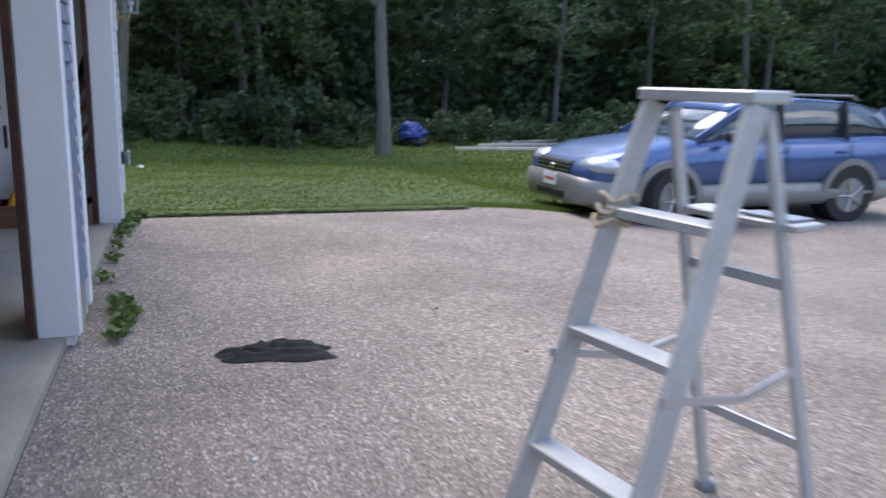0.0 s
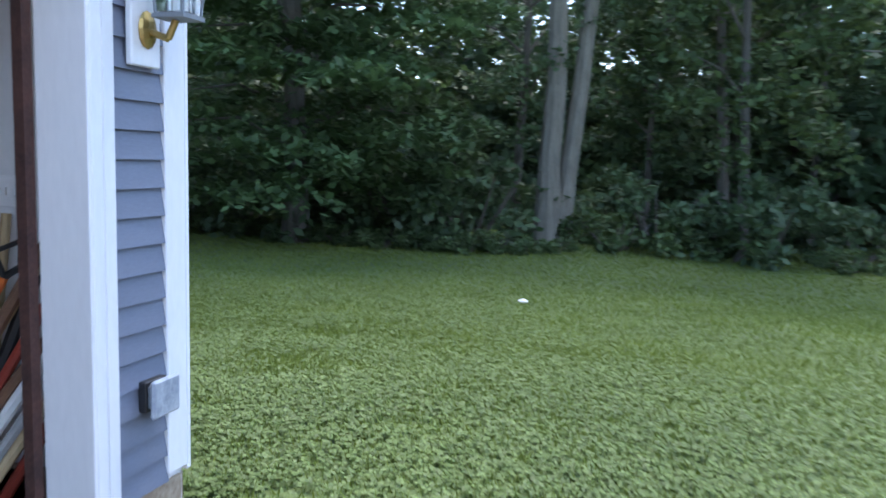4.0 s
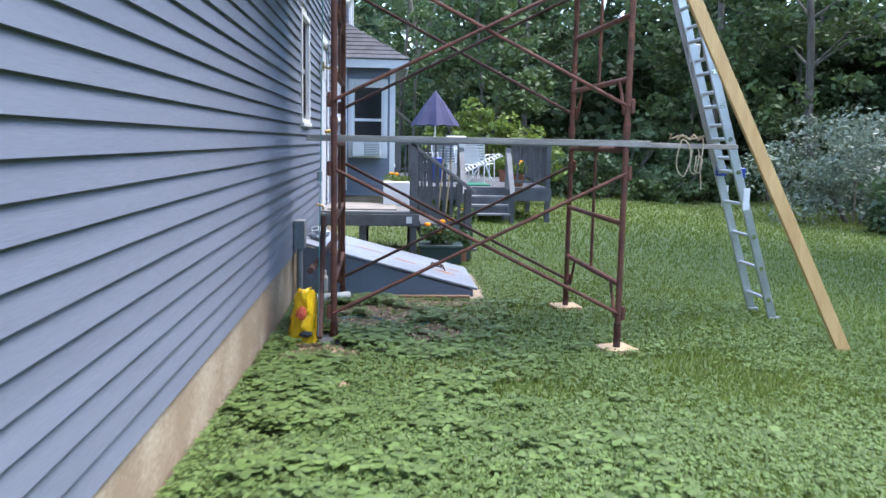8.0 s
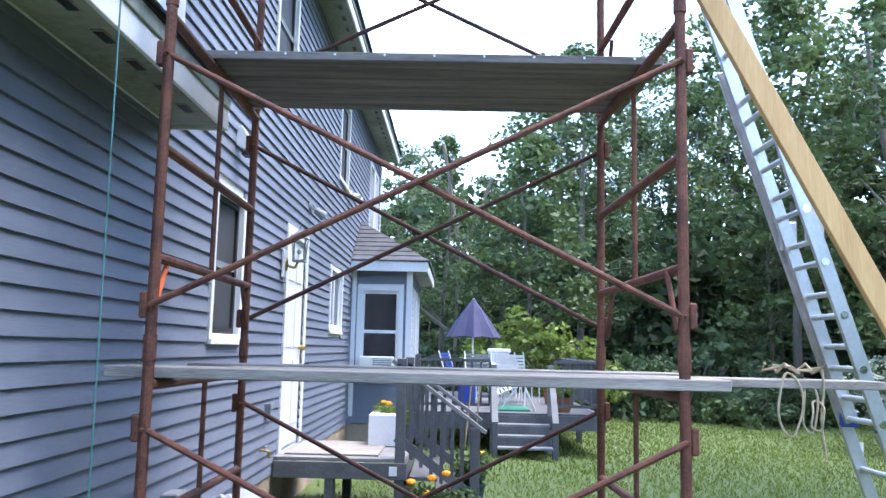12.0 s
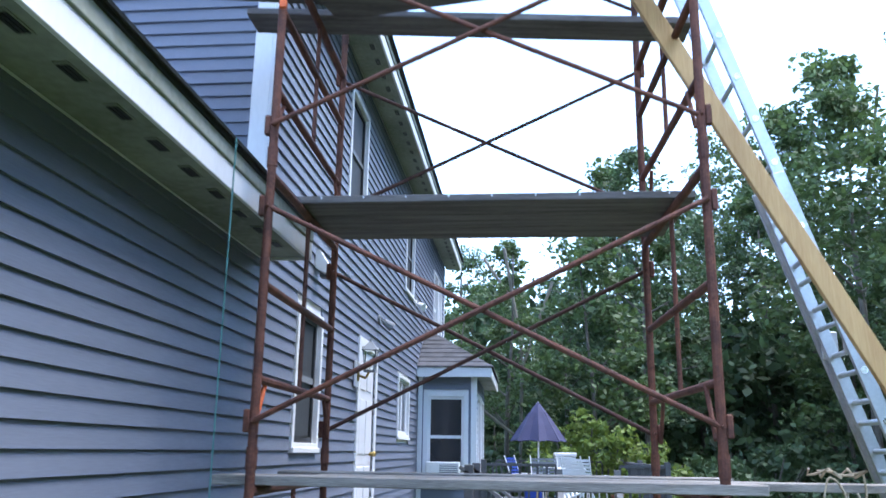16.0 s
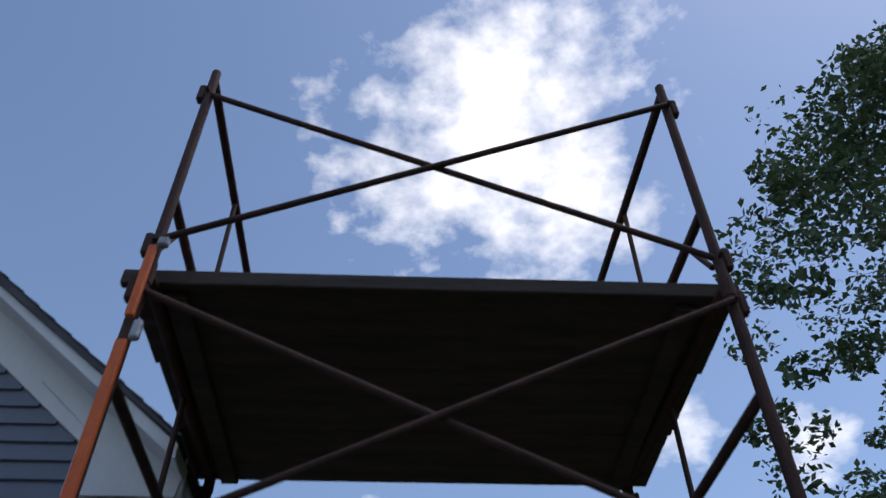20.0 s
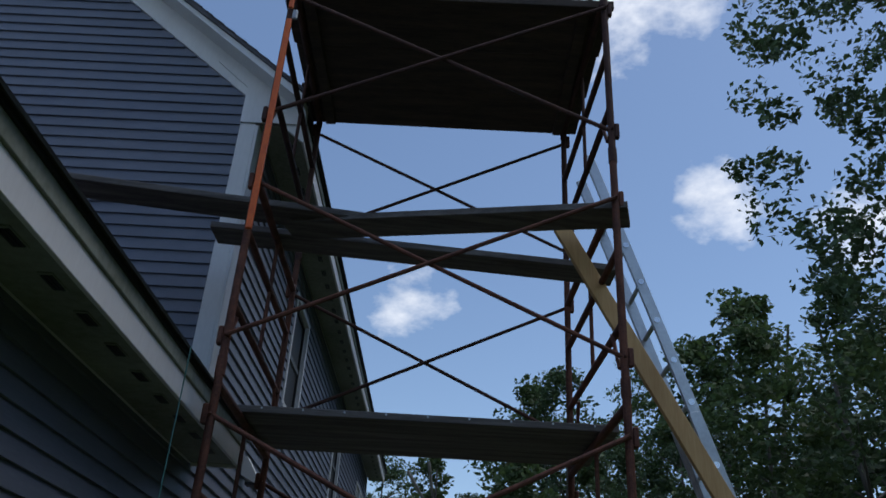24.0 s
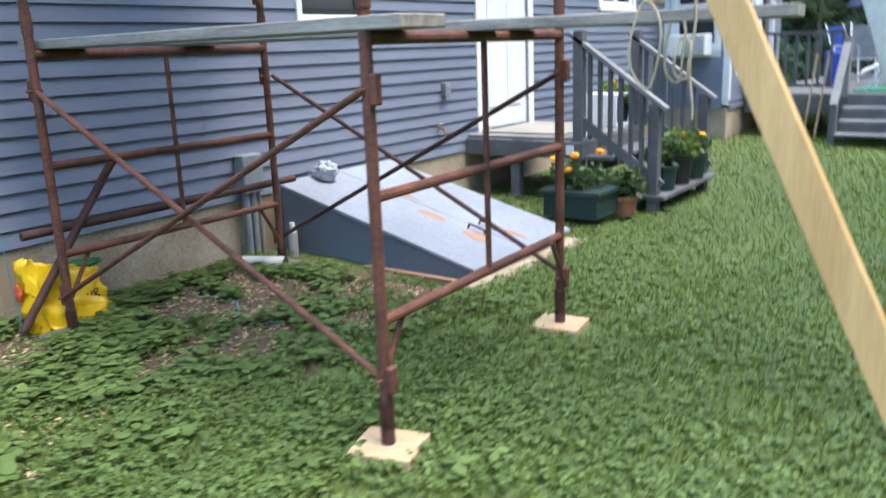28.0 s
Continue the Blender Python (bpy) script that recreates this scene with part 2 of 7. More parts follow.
M = {
    "siding": material("painted_blue_grey_clapboard", (0.165, 0.184, 0.238), (0.134, 0.151, 0.199), 0.55, scale=1.6, fine=45, bump=0.12, stretch=(1, 0.25, 4), per_piece=0.04),
    "trim": material("white_painted_trim", (0.78, 0.78, 0.79), (0.68, 0.68, 0.69), 0.45, scale=3, fine=40, bump=0.05, stretch=(1, 1, 0.3)),
    "concrete": material("weathered_concrete", (0.47, 0.395, 0.30), (0.27, 0.20, 0.135), 0.9, scale=2.2, fine=55, bump=0.35, amount=0.75),
    "slab": material("pale_concrete_slab", (0.36, 0.315, 0.265), (0.22, 0.19, 0.155), 0.85, scale=1.8, fine=70, bump=0.2, amount=0.5),
    "soffit": material("white_soffit_mottled_grey_green", (0.34, 0.36, 0.31), (0.15, 0.17, 0.13), 0.7, scale=1.5, fine=25, bump=0.05, amount=0.5),
    "shingle": material("grey_asphalt_shingle", (0.10, 0.10, 0.11), (0.05, 0.05, 0.055), 0.95, scale=6, fine=150, bump=0.4, per_piece=0.18),
    "plaster": material("white_painted_drywall", (0.80, 0.79, 0.79), (0.72, 0.71, 0.71), 0.85, scale=1.2, fine=30, bump=0.03),
    "door": material("white_painted_door", (0.72, 0.72, 0.74), (0.64, 0.64, 0.66), 0.4, scale=2, fine=40, bump=0.03),
    "rust": material("rusty_red_brown_steel", (0.20, 0.075, 0.045), (0.085, 0.035, 0.025), 0.72, metal=0.15, scale=9, fine=70, bump=0.3, amount=0.65, spec=0.4),
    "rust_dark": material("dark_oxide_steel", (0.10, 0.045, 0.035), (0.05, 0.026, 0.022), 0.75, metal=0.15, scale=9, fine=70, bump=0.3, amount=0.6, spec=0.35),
    "orange": material("orange_steel", (0.85, 0.17, 0.03), (0.62, 0.10, 0.025), 0.6, scale=10, fine=60, bump=0.1),
    "old_plank": material("weathered_grey_plank", (0.36, 0.33, 0.29), (0.17, 0.15, 0.13), 0.9, scale=3, fine=30, bump=0.5, amount=0.6, stretch=(0.6, 8, 8)),
    "dark_plank": material("dark_brown_plywood", (0.10, 0.07, 0.055), (0.045, 0.034, 0.03), 0.9, scale=2.5, fine=22, bump=0.3, amount=0.6, stretch=(0.6, 6, 6)),
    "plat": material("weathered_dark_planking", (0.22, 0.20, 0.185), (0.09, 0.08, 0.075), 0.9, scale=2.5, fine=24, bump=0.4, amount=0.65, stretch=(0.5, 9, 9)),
    "pine": material("fresh_yellow_pine", (0.60, 0.385, 0.16), (0.44, 0.25, 0.09), 0.6, scale=2.2, fine=18, bump=0.15, amount=0.5, stretch=(7, 7, 0.5)),
    "pine_pad": material("pale_pine_offcut", (0.50, 0.36, 0.22), (0.36, 0.24, 0.13), 0.7, scale=5, fine=35, bump=0.2, stretch=(1, 6, 1)),
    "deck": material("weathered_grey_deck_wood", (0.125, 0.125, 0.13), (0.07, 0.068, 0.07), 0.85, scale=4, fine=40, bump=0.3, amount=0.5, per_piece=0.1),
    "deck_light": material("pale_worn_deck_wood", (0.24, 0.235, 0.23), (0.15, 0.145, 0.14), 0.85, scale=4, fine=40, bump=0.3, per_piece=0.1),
    "alu": material("dull_aluminium", (0.62, 0.63, 0.64), (0.46, 0.47, 0.48), 0.38, metal=0.85, scale=5, fine=50, bump=0.05),
    "alu_soft": material("worn_matt_aluminium", (0.53, 0.525, 0.51), (0.40, 0.395, 0.385), 0.55, metal=0.45, scale=6, fine=60, bump=0.1),
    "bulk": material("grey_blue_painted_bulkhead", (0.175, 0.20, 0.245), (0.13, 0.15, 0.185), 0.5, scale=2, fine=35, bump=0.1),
    # sloping doors lighter than the cheeks: light from above is put into the colour
    "bulk_top": material("lightened_blue_grey_bulkhead_door", (0.27, 0.30, 0.36), (0.20, 0.215, 0.25), 0.45, scale=1.6, fine=30, bump=0.12, amount=0.6),
    "scuff": material("rusty_scuff", (0.38, 0.18, 0.09), (0.25, 0.16, 0.12), 0.8, scale=9, fine=50),
    "black": material("black_plastic", (0.02, 0.02, 0.022), (0.012, 0.012, 0.013), 0.5, scale=8, fine=60, bump=0.05),
    "dark_glass": material("dark_window_glass", (0.012, 0.014, 0.017), (0.02, 0.022, 0.025), 0.06, scale=1, fine=3, bump=0.0, spec=0.6),
    "screen": material("grey_insect_screen", (0.045, 0.05, 0.055), (0.035, 0.038, 0.042), 0.6, scale=2, fine=300, bump=0.1),
    "clear": glass("clear_glass"),
    "asphalt": asphalt("coarse_grey_asphalt"),
    "soil": material("damp_brown_soil", (0.13, 0.080, 0.048), (0.06, 0.037, 0.024), 0.95, scale=4, fine=40, bump=0.6, relief=0.02),
    "bark": material("grey_brown_bark", (0.16, 0.145, 0.125), (0.07, 0.062, 0.052), 0.95, scale=3, fine=20, bump=0.8, stretch=(3, 3, 0.6), relief=0.03),
    "bark_pale": material("pale_lichened_bark", (0.21, 0.195, 0.16), (0.11, 0.10, 0.08), 0.95, scale=3, fine=18, bump=0.8, stretch=(3, 3, 0.6), relief=0.03),
    "leaf": material("green_leaves", (0.088, 0.138, 0.046), (0.048, 0.086, 0.03), 0.6, scale=0.6, fine=8, bump=0.0, per_piece=0.35, leafy=0.35),
    "leaf_maple": material("maple_leaves", (0.105, 0.175, 0.062), (0.060, 0.105, 0.040), 0.6, scale=0.6, fine=8, bump=0.0, per_piece=0.35, leafy=0.4),
    # darker leaf copy for the far woods, with their shade put into the colour
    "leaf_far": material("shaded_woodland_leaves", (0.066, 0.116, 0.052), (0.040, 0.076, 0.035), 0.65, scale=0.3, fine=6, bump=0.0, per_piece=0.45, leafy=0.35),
    "leaf_dark": material("deep_green_leaves", (0.080, 0.132, 0.056), (0.048, 0.086, 0.038), 0.6, scale=0.5, fine=8, bump=0.0, per_piece=0.35, leafy=0.3),
    "leaf_lime": material("yellow_green_leaves", (0.18, 0.24, 0.045), (0.10, 0.16, 0.035), 0.6, scale=0.8, fine=8, bump=0.0, per_piece=0.3, leafy=0.4),
    "leaf_grey": material("silvery_green_leaves", (0.19, 0.235, 0.18), (0.10, 0.14, 0.10), 0.55, scale=0.8, fine=8, bump=0.0, per_piece=0.35, leafy=0.25),
    "grass": material("mown_grass", (0.165, 0.215, 0.042), (0.112, 0.155, 0.030), 0.75, scale=0.5, fine=6, bump=0.0, per_piece=0.3, leafy=0.35, spec=0.3),
    "clover": material("clover_leaves", (0.135, 0.20, 0.055), (0.082, 0.132, 0.036), 0.6, scale=0.7, fine=9, bump=0.0, per_piece=0.35, leafy=0.3, spec=0.4),
    "yellow": material("yellow_plastic_bag", (0.80, 0.50, 0.015), (0.66, 0.38, 0.01), 0.35, scale=6, fine=40, bump=0.2),
    "red": material("red_print", (0.62, 0.10, 0.04), (0.45, 0.07, 0.03), 0.5),
    "green_print": material("green_print", (0.03, 0.20, 0.06), (0.02, 0.14, 0.04), 0.5),
    "white_plastic": material("white_plastic", (0.78, 0.78, 0.77), (0.66, 0.66, 0.64), 0.45, scale=5, fine=30, bump=0.05),
    "pvc": material("old_white_pvc", (0.70, 0.69, 0.64), (0.52, 0.50, 0.44), 0.5, scale=6, fine=40, bump=0.08),
    "conduit": material("grey_painted_conduit", (0.22, 0.24, 0.26), (0.15, 0.165, 0.18), 0.6, scale=6, fine=40, bump=0.08),
    "violet": material("violet_canvas", (0.045, 0.046, 0.105), (0.03, 0.031, 0.075), 0.85, scale=3, fine=60, bump=0.1),
    "pot": material("dark_green_plastic_pot", (0.02, 0.05, 0.045), (0.012, 0.03, 0.028), 0.5),
    "terracotta": material("terracotta", (0.32, 0.13, 0.07), (0.22, 0.09, 0.05), 0.85),
    "petal": material("orange_yellow_petals", (0.85, 0.42, 0.01), (0.75, 0.28, 0.01), 0.6, leafy=0.3, per_piece=0.2),
    "rope": material("tan_rope", (0.50, 0.42, 0.29), (0.28, 0.23, 0.16), 0.9, scale=20, fine=120, bump=0.6),
    "string": material("turquoise_string", (0.08, 0.24, 0.24), (0.06, 0.18, 0.18), 0.7),
    "car_blue": material("metallic_blue_car_paint", (0.075, 0.125, 0.27), (0.065, 0.11, 0.24), 0.22, metal=0.35, scale=2, fine=400, bump=0.0, spec=0.7),
    "car_grey": material("grey_lower_body_cladding", (0.27, 0.26, 0.245), (0.21, 0.20, 0.19), 0.4, metal=0.2, scale=3, fine=60, bump=0.03),
    "car_glass": material("car_window_glass", (0.03, 0.04, 0.045), (0.04, 0.05, 0.055), 0.04, scale=1, fine=2, bump=0, spec=1.0),
    "tyre": material("black_rubber", (0.022, 0.022, 0.022), (0.015, 0.015, 0.015), 0.8, scale=10, fine=80),
    "chrome": material("bright_metal", (0.75, 0.75, 0.76), (0.62, 0.62, 0.63), 0.18, metal=1.0, scale=5, fine=60, bump=0.0),
    "brass": material("tarnished_brass", (0.50, 0.36, 0.13), (0.32, 0.22, 0.08), 0.4, metal=0.8),
    "lamp_clear": material("headlight_lens", (0.55, 0.57, 0.60), (0.45, 0.46, 0.48), 0.1, metal=0.4, bump=0),
    "amber": material("amber_lens", (0.75, 0.22, 0.02), (0.6, 0.16, 0.02), 0.2, bump=0),
    "red_lens": material("red_lens", (0.45, 0.02, 0.015), (0.32, 0.015, 0.012), 0.2, bump=0),
    "cloth": material("black_cloth", (0.011, 0.011, 0.012), (0.006, 0.006, 0.007), 0.95, scale=8, fine=120, bump=0.5),
    "blue_tarp": material("blue_tarpaulin", (0.03, 0.07, 0.28), (0.02, 0.05, 0.2), 0.45, scale=5, fine=30, bump=0.3),
    "log": material("grey_fallen_wood", (0.33, 0.31, 0.28), (0.2, 0.185, 0.165), 0.9, scale=4, fine=30, bump=0.5),
    "foil": material("crumpled_grey_plastic", (0.45, 0.48, 0.52), (0.25, 0.28, 0.33), 0.3, scale=12, fine=40, bump=0.6, amount=0.7),
    "brown_wood": material("brown_box_wood", (0.22, 0.11, 0.06), (0.13, 0.065, 0.04), 0.75, scale=4, fine=30, bump=0.2, stretch=(1, 1, 5)),
    "red_wood": material("red_painted_wood", (0.38, 0.05, 0.03), (0.26, 0.04, 0.025), 0.6),
    "stick": material("pale_stick_wood", (0.50, 0.38, 0.22), (0.34, 0.24, 0.13), 0.8, stretch=(5, 5, 0.5)),
    "orange_plastic": material("orange_plastic", (0.75, 0.16, 0.02), (0.6, 0.12, 0.02), 0.45),
    "blue_plastic": material("blue_plastic", (0.02, 0.06, 0.33), (0.015, 0.045, 0.25), 0.4),
    "green_mat": material("green_mat", (0.02, 0.22, 0.12), (0.015, 0.16, 0.09), 0.7),
    "cardboard": material("tan_scrap_card", (0.48, 0.34, 0.22), (0.34, 0.23, 0.14), 0.85),
}

# ---- builders ----
ORIGIN = {}


BLOCK = Vector((0.0, 0.0, 0.0))   # origin of the block that is being built


def thing(name, at=(0, 0, 0), label="", category="", group="", kind=""):
    ob = new(name)
    ob.empty_display_size = 0.1
    ob.location = Vector(at) + BLOCK
    ORIGIN[ob] = Vector(at) + BLOCK
    return tagged(ob, label, category, group, kind)


def mesh_of(name, bm, mat):
    me = bpy.data.meshes.new(name)
    bm.to_mesh(me)
    bm.free()
    me.materials.append(M[mat])
    return me


def part(name, bm, mat, parent=None, label="", smooth=False):
    """One mesh object, built in world metres, under a thing or a part."""
    bmesh.ops.translate(bm, verts=bm.verts, vec=BLOCK - (ORIGIN[parent] if parent is not None else Vector()))
    if smooth:
        for f in bm.faces:
            f.smooth = True
    ob = new(name, mesh_of(name, bm, mat))
    if parent is not None:
        ob.parent = parent
        ORIGIN[ob] = ORIGIN[parent]
    else:
        ORIGIN[ob] = Vector((0, 0, 0))
    return tagged(ob, label)


def single(name, bm, mat, label, category, kind="", smooth=False, group=""):
    """A thing that is one mesh."""
    return tagged(part(name, bm, mat, None, "", smooth), label, category, group, kind)


def box(bm, x0, y0, z0, x1, y1, z1, bevel=0.0, m=None):
    v = bmesh.ops.create_cube(bm, size=1, matrix=Matrix.Translation(((x0 + x1) / 2, (y0 + y1) / 2, (z0 + z1) / 2)) @ Matrix.Diagonal((abs(x1 - x0), abs(y1 - y0), abs(z1 - z0), 1)))["verts"]
    if bevel:
        edges = list({e for vv in v for e in vv.link_edges})
        r = bmesh.ops.bevel(bm, geom=edges, offset=bevel, segments=1, affect="EDGES")
        v = list({vv for f in r["faces"] for vv in f.verts} | {vv for vv in v if vv.is_valid})
    if m is not None:
        bmesh.ops.transform(bm, matrix=m, verts=v)
    return v


def boxed(x0, y0, z0, x1, y1, z1, bevel=0.0):
    bm = bmesh.new()
    box(bm, x0, y0, z0, x1, y1, z1, bevel)
    return bm


def rod(bm, a, b, r, seg=10, r2=None, cap=True):
    a, b = Vector(a), Vector(b)
    d = b - a
    m = Matrix.Translation((a + b) / 2) @ d.to_track_quat("Z", "Y").to_matrix().to_4x4()
    return bmesh.ops.create_cone(bm, cap_ends=cap, segments=seg, radius1=r, radius2=r if r2 is None else r2, depth=d.length, matrix=m)["verts"]


def beam(bm, a, b, w, h, bevel=0.0, up=(0, 0, 1)):
    """A straight timber from a to b, w wide across, h along up."""
    a, b = Vector(a), Vector(b)
    x = (b - a).normalized()
    y = Vector(up).cross(x).normalized()
    z = x.cross(y)
    m = Matrix((x, y, z)).transposed().to_4x4()
    m.translation = (a + b) / 2
    return box(bm, -(b - a).length / 2, -w / 2, -h / 2, (b - a).length / 2, w / 2, h / 2, bevel, m)


def tube(bm, points, r, seg=6):
    """A round cord or pipe swept along points."""
    pts = [Vector(p) for p in points]
    rings = []
    side = None
    for i, p in enumerate(pts):
        d = (pts[min(i + 1, len(pts) - 1)] - pts[max(i - 1, 0)]).normalized()
        if side is None or abs(side.dot(d)) > 0.98:
            side = d.orthogonal()
        side = (side - d * side.dot(d)).normalized()
        other = d.cross(side)
        rings.append([bm.verts.new(p + side * (r * math.cos(a)) + other * (r * math.sin(a))) for a in (2 * math.pi * k / seg for k in range(seg))])
    for a, b in zip(rings, rings[1:]):
        for k in range(seg):
            bm.faces.new((a[k], a[(k + 1) % seg], b[(k + 1) % seg], b[k]))
    bm.faces.new(rings[0][::-1])
    bm.faces.new(rings[-1])


def prism(bm, outline, axis, lo, hi):
    """An outline of (u, v) pairs drawn out along an axis: x, y or z."""
    def place(u, v, w):
        return {"x": (w, u, v), "y": (u, w, v), "z": (u, v, w)}[axis]
    a = [bm.verts.new(place(u, v, lo)) for u, v in outline]
    b = [bm.verts.new(place(u, v, hi)) for u, v in outline]
    n = len(outline)
    bm.faces.new(a)
    bm.faces.new(b[::-1])
    for i in range(n):
        bm.faces.new((a[i], b[i], b[(i + 1) % n], a[(i + 1) % n]))
    bmesh.ops.recalc_face_normals(bm, faces=bm.faces)
    return a + b


def sstep(a, b, v):
    t = min(1.0, max(0.0, (v - a) / (b - a)))
    return t * t * (3 - 2 * t)


# ---- ground ----
DRIVE = 0.20
FRONT_Y = 0.95   # plane of the garage front


def ground_z(x, y):
    front = sstep(5.4, FRONT_Y, y)
    z = 0.19 * front * sstep(11, 0, x) + 0.03 * (1 - front) * sstep(2.2, 0.2, x)
    z -= 0.038 * max(0.0, min(x, 10) - 2.4) + 0.008 * max(0.0, min(x, 40) - 10)
    z -= 0.03 * sstep(2.0, 4.2, y) * sstep(0.2, 1.5, x)
    z += 0.02 * max(0.0, min(y, 60) - 20) * 0.6
    z -= 0.34 * sstep(2.5, -3.0, y) * sstep(6, 14, x)
    z += 0.025 * noise.noise((x * 0.35, y * 0.35, 0.0)) * sstep(0.5, 3, abs(x) + abs(y))
    return z


def yard_drop(x, y):
    """The front of the plot falls away towards the road."""
    return 0.24 * sstep(-2.6, -5.5, y) * sstep(13, 3, x)


def drive_edge(y):
    return 0.2 + 2.4 * sstep(-4.2, -6.5, y)


def axis_steps(parts):
    out = []
    for a, b, n in parts:
        out += [a + (b - a) * i / n for i in range(n)]
    return out + [parts[-1][1]]


gx = axis_steps(((-400, -60, 8), (-60, -10, 20), (-10, 0.02, 20), (0.02, 8, 40), (8, 30, 44), (30, 70, 16), (70, 500, 8)))
gy = axis_steps(((-400, -60, 8), (-60, -12, 14), (-12, -4, 24), (-4, 0.93, 16), (0.93, 14, 56), (14, 40, 40), (40, 80, 12), (80, 500, 8)))
bm = bmesh.new()
rows = []
for y in gy:
    row = []
    for x in gx:
        z = ground_z(max(x, 0.0), max(y, -3.0)) - yard_drop(max(x, 0.0), y)
        if y < FRONT_Y and x < drive_edge(y) - 0.05:
            z = min(z, DRIVE - yard_drop(0.0, y)) - 0.08
        elif x < 0.0:
            z = -0.05
        row.append(bm.verts.new((x, y, z)))
    rows.append(row)
for r0, r1 in zip(rows, rows[1:]):
    for i in range(len(gx) - 1):
        bm.faces.new((r0[i], r0[i + 1], r1[i + 1], r1[i]))
lawn_mat = material("lawn_soil_and_thatch", (0.095, 0.135, 0.034), (0.06, 0.088, 0.025), 0.95, scale=0.45, fine=22, bump=0.9, amount=0.6, relief=0.03)
M["lawn"] = lawn_mat
single("ground", bm, "lawn", "mown green lawn with clover sloping gently away from the house", "lawn", "structure", True)

bm = bmesh.new()
rows = []
for k in range(61):
    y = FRONT_Y + 0.035 - 12.0 * k / 60 if k < 60 else -40.0
    line = [(-45.0 + (drive_edge(y) + 45.0) * (1 - (1 - i / 24) ** 2.2)) for i in range(25)]
    line.append(line[-1])
    rows.append([bm.verts.new((x, y, DRIVE - yard_drop(0.0, y) - (0.1 if i == 25 else 0.0))) for i, x in enumerate(line)])
for r0, r1 in zip(rows, rows[1:]):
    for i in range(25):
        bm.faces.new((r1[i], r1[i + 1], r0[i + 1], r0[i]))
single("driveway_road", bm, "asphalt", "coarse grey asphalt driveway in front of the garage", "driveway", "structure")

# ---- house walls ----
COURSE = 0.0985
SIDING_Z = 0.45


def clapboards(parent, axis, plane, out, u0, u1, z0, z1, holes=(), slope=None):
    """Lapped boards, one object each, on the plane axis = plane, facing out (+1 or -1). slope(z) gives the run's limits at a height."""
    k = 0
    while z0 + k * COURSE < z1 - 0.02:
        za, zb = z0 + k * COURSE, min(z0 + (k + 1) * COURSE + 0.018, z1)
        lo, hi = (u0, u1) if slope is None else slope((za + zb) / 2)
        runs = [(lo, hi)]
        for ha, hb, hz0, hz1 in holes:
            if zb - 0.02 > hz0 and za + 0.01 < hz1:
                runs = [r for a, b in runs for r in ((a, min(b, ha)), (max(a, hb), b)) if r[1] - r[0] > 0.01]
        for a, b in runs:
            if b - a < 0.02:
                continue
            bm = bmesh.new()
            tb, tt = 0.024, 0.004
            pts = [(a, 0.0, za), (b, 0.0, za), (b, tb, za), (a, tb, za), (a, 0.0, zb), (b, 0.0, zb), (b, tt, zb), (a, tt, zb)]
            vs = [bm.verts.new((plane + out * d, u, z) if axis == "x" else (u, plane + out * d, z)) for u, d, z in pts]
            for q in ((0, 1, 2, 3), (4, 7, 6, 5), (3, 2, 6, 7), (0, 4, 5, 1), (0, 3, 7, 4), (1, 5, 6, 2)):
                bm.faces.new([vs[i] for i in q])
            bmesh.ops.recalc_face_normals(bm, faces=bm.faces)
            part("clapboard", bm, "siding", parent)
        k += 1


def wall_with_holes(name, axis, p0, p1, u0, u1, z0, z1, holes, mat, label):
    """A solid wall between two planes, pierced by openings."""
    bm = bmesh.new()
    us = sorted({u0, u1, *[h[0] for h in holes], *[h[1] for h in holes]})
    us = [u for u in us if u0 <= u <= u1]
    for a, b in zip(us, us[1:]):
        cuts = sorted((h[2], h[3]) for h in holes if h[0] <= a and h[1] >= b)
        z = z0
        for ca, cb in cuts + [(z1, z1)]:
            if ca - z > 0.005:
                if axis == "x":
                    box(bm, p0, a, z, p1, b, ca)
                else:
                    box(bm, a, p0, z, b, p1, ca)
            z = max(z, cb)
    bmesh.ops.remove_doubles(bm, verts=bm.verts, dist=0.0005)
    return single(name, bm, mat, label, "wall", "structure")


HOUSE_Y0, HOUSE_Y1 = 6.65, 19.0
GARAGE_TOP, HOUSE_TOP = 3.0, 5.69
# garage
side_door = (0.87, 1.70, 0.45, 2.50)
wall_a = wall_with_holes("wall_garage_side", "x", -0.15, -0.001, FRONT_Y + 0.15, HOUSE_Y0, 0.0, GARAGE_TOP, [], "plaster", "garage side wall under grey-blue clapboards")
bays = [(-6.57, -3.83, 0.0, 2.42), (-3.215, -0.485, 0.0, 2.42)]
BLOCK.y = FRONT_Y
wall_f = wall_with_holes("wall_garage_front", "y", 0.0, 0.15, -7.4, 0.0, 0.0, 3.4, bays, "plaster", "garage front wall with two open bays")
BLOCK.y = 0.0
wall_with_holes("wall_garage_far", "x", -7.4, -7.25, FRONT_Y + 0.15, HOUSE_Y0, 0.0, GARAGE_TOP, [], "plaster", "painted inner wall of the garage")
wall_with_holes("wall_garage_back", "y", HOUSE_Y0 - 0.15, HOUSE_Y0, -7.25, -0.15, 0.0, GARAGE_TOP, [], "plaster", "painted back wall of the garage")
single("garage_ceiling", boxed(-7.25, FRONT_Y + 0.15, 2.75, -0.15, HOUSE_Y0 - 0.15, 2.8), "plaster", "plain painted garage ceiling", "ceiling", "structure")
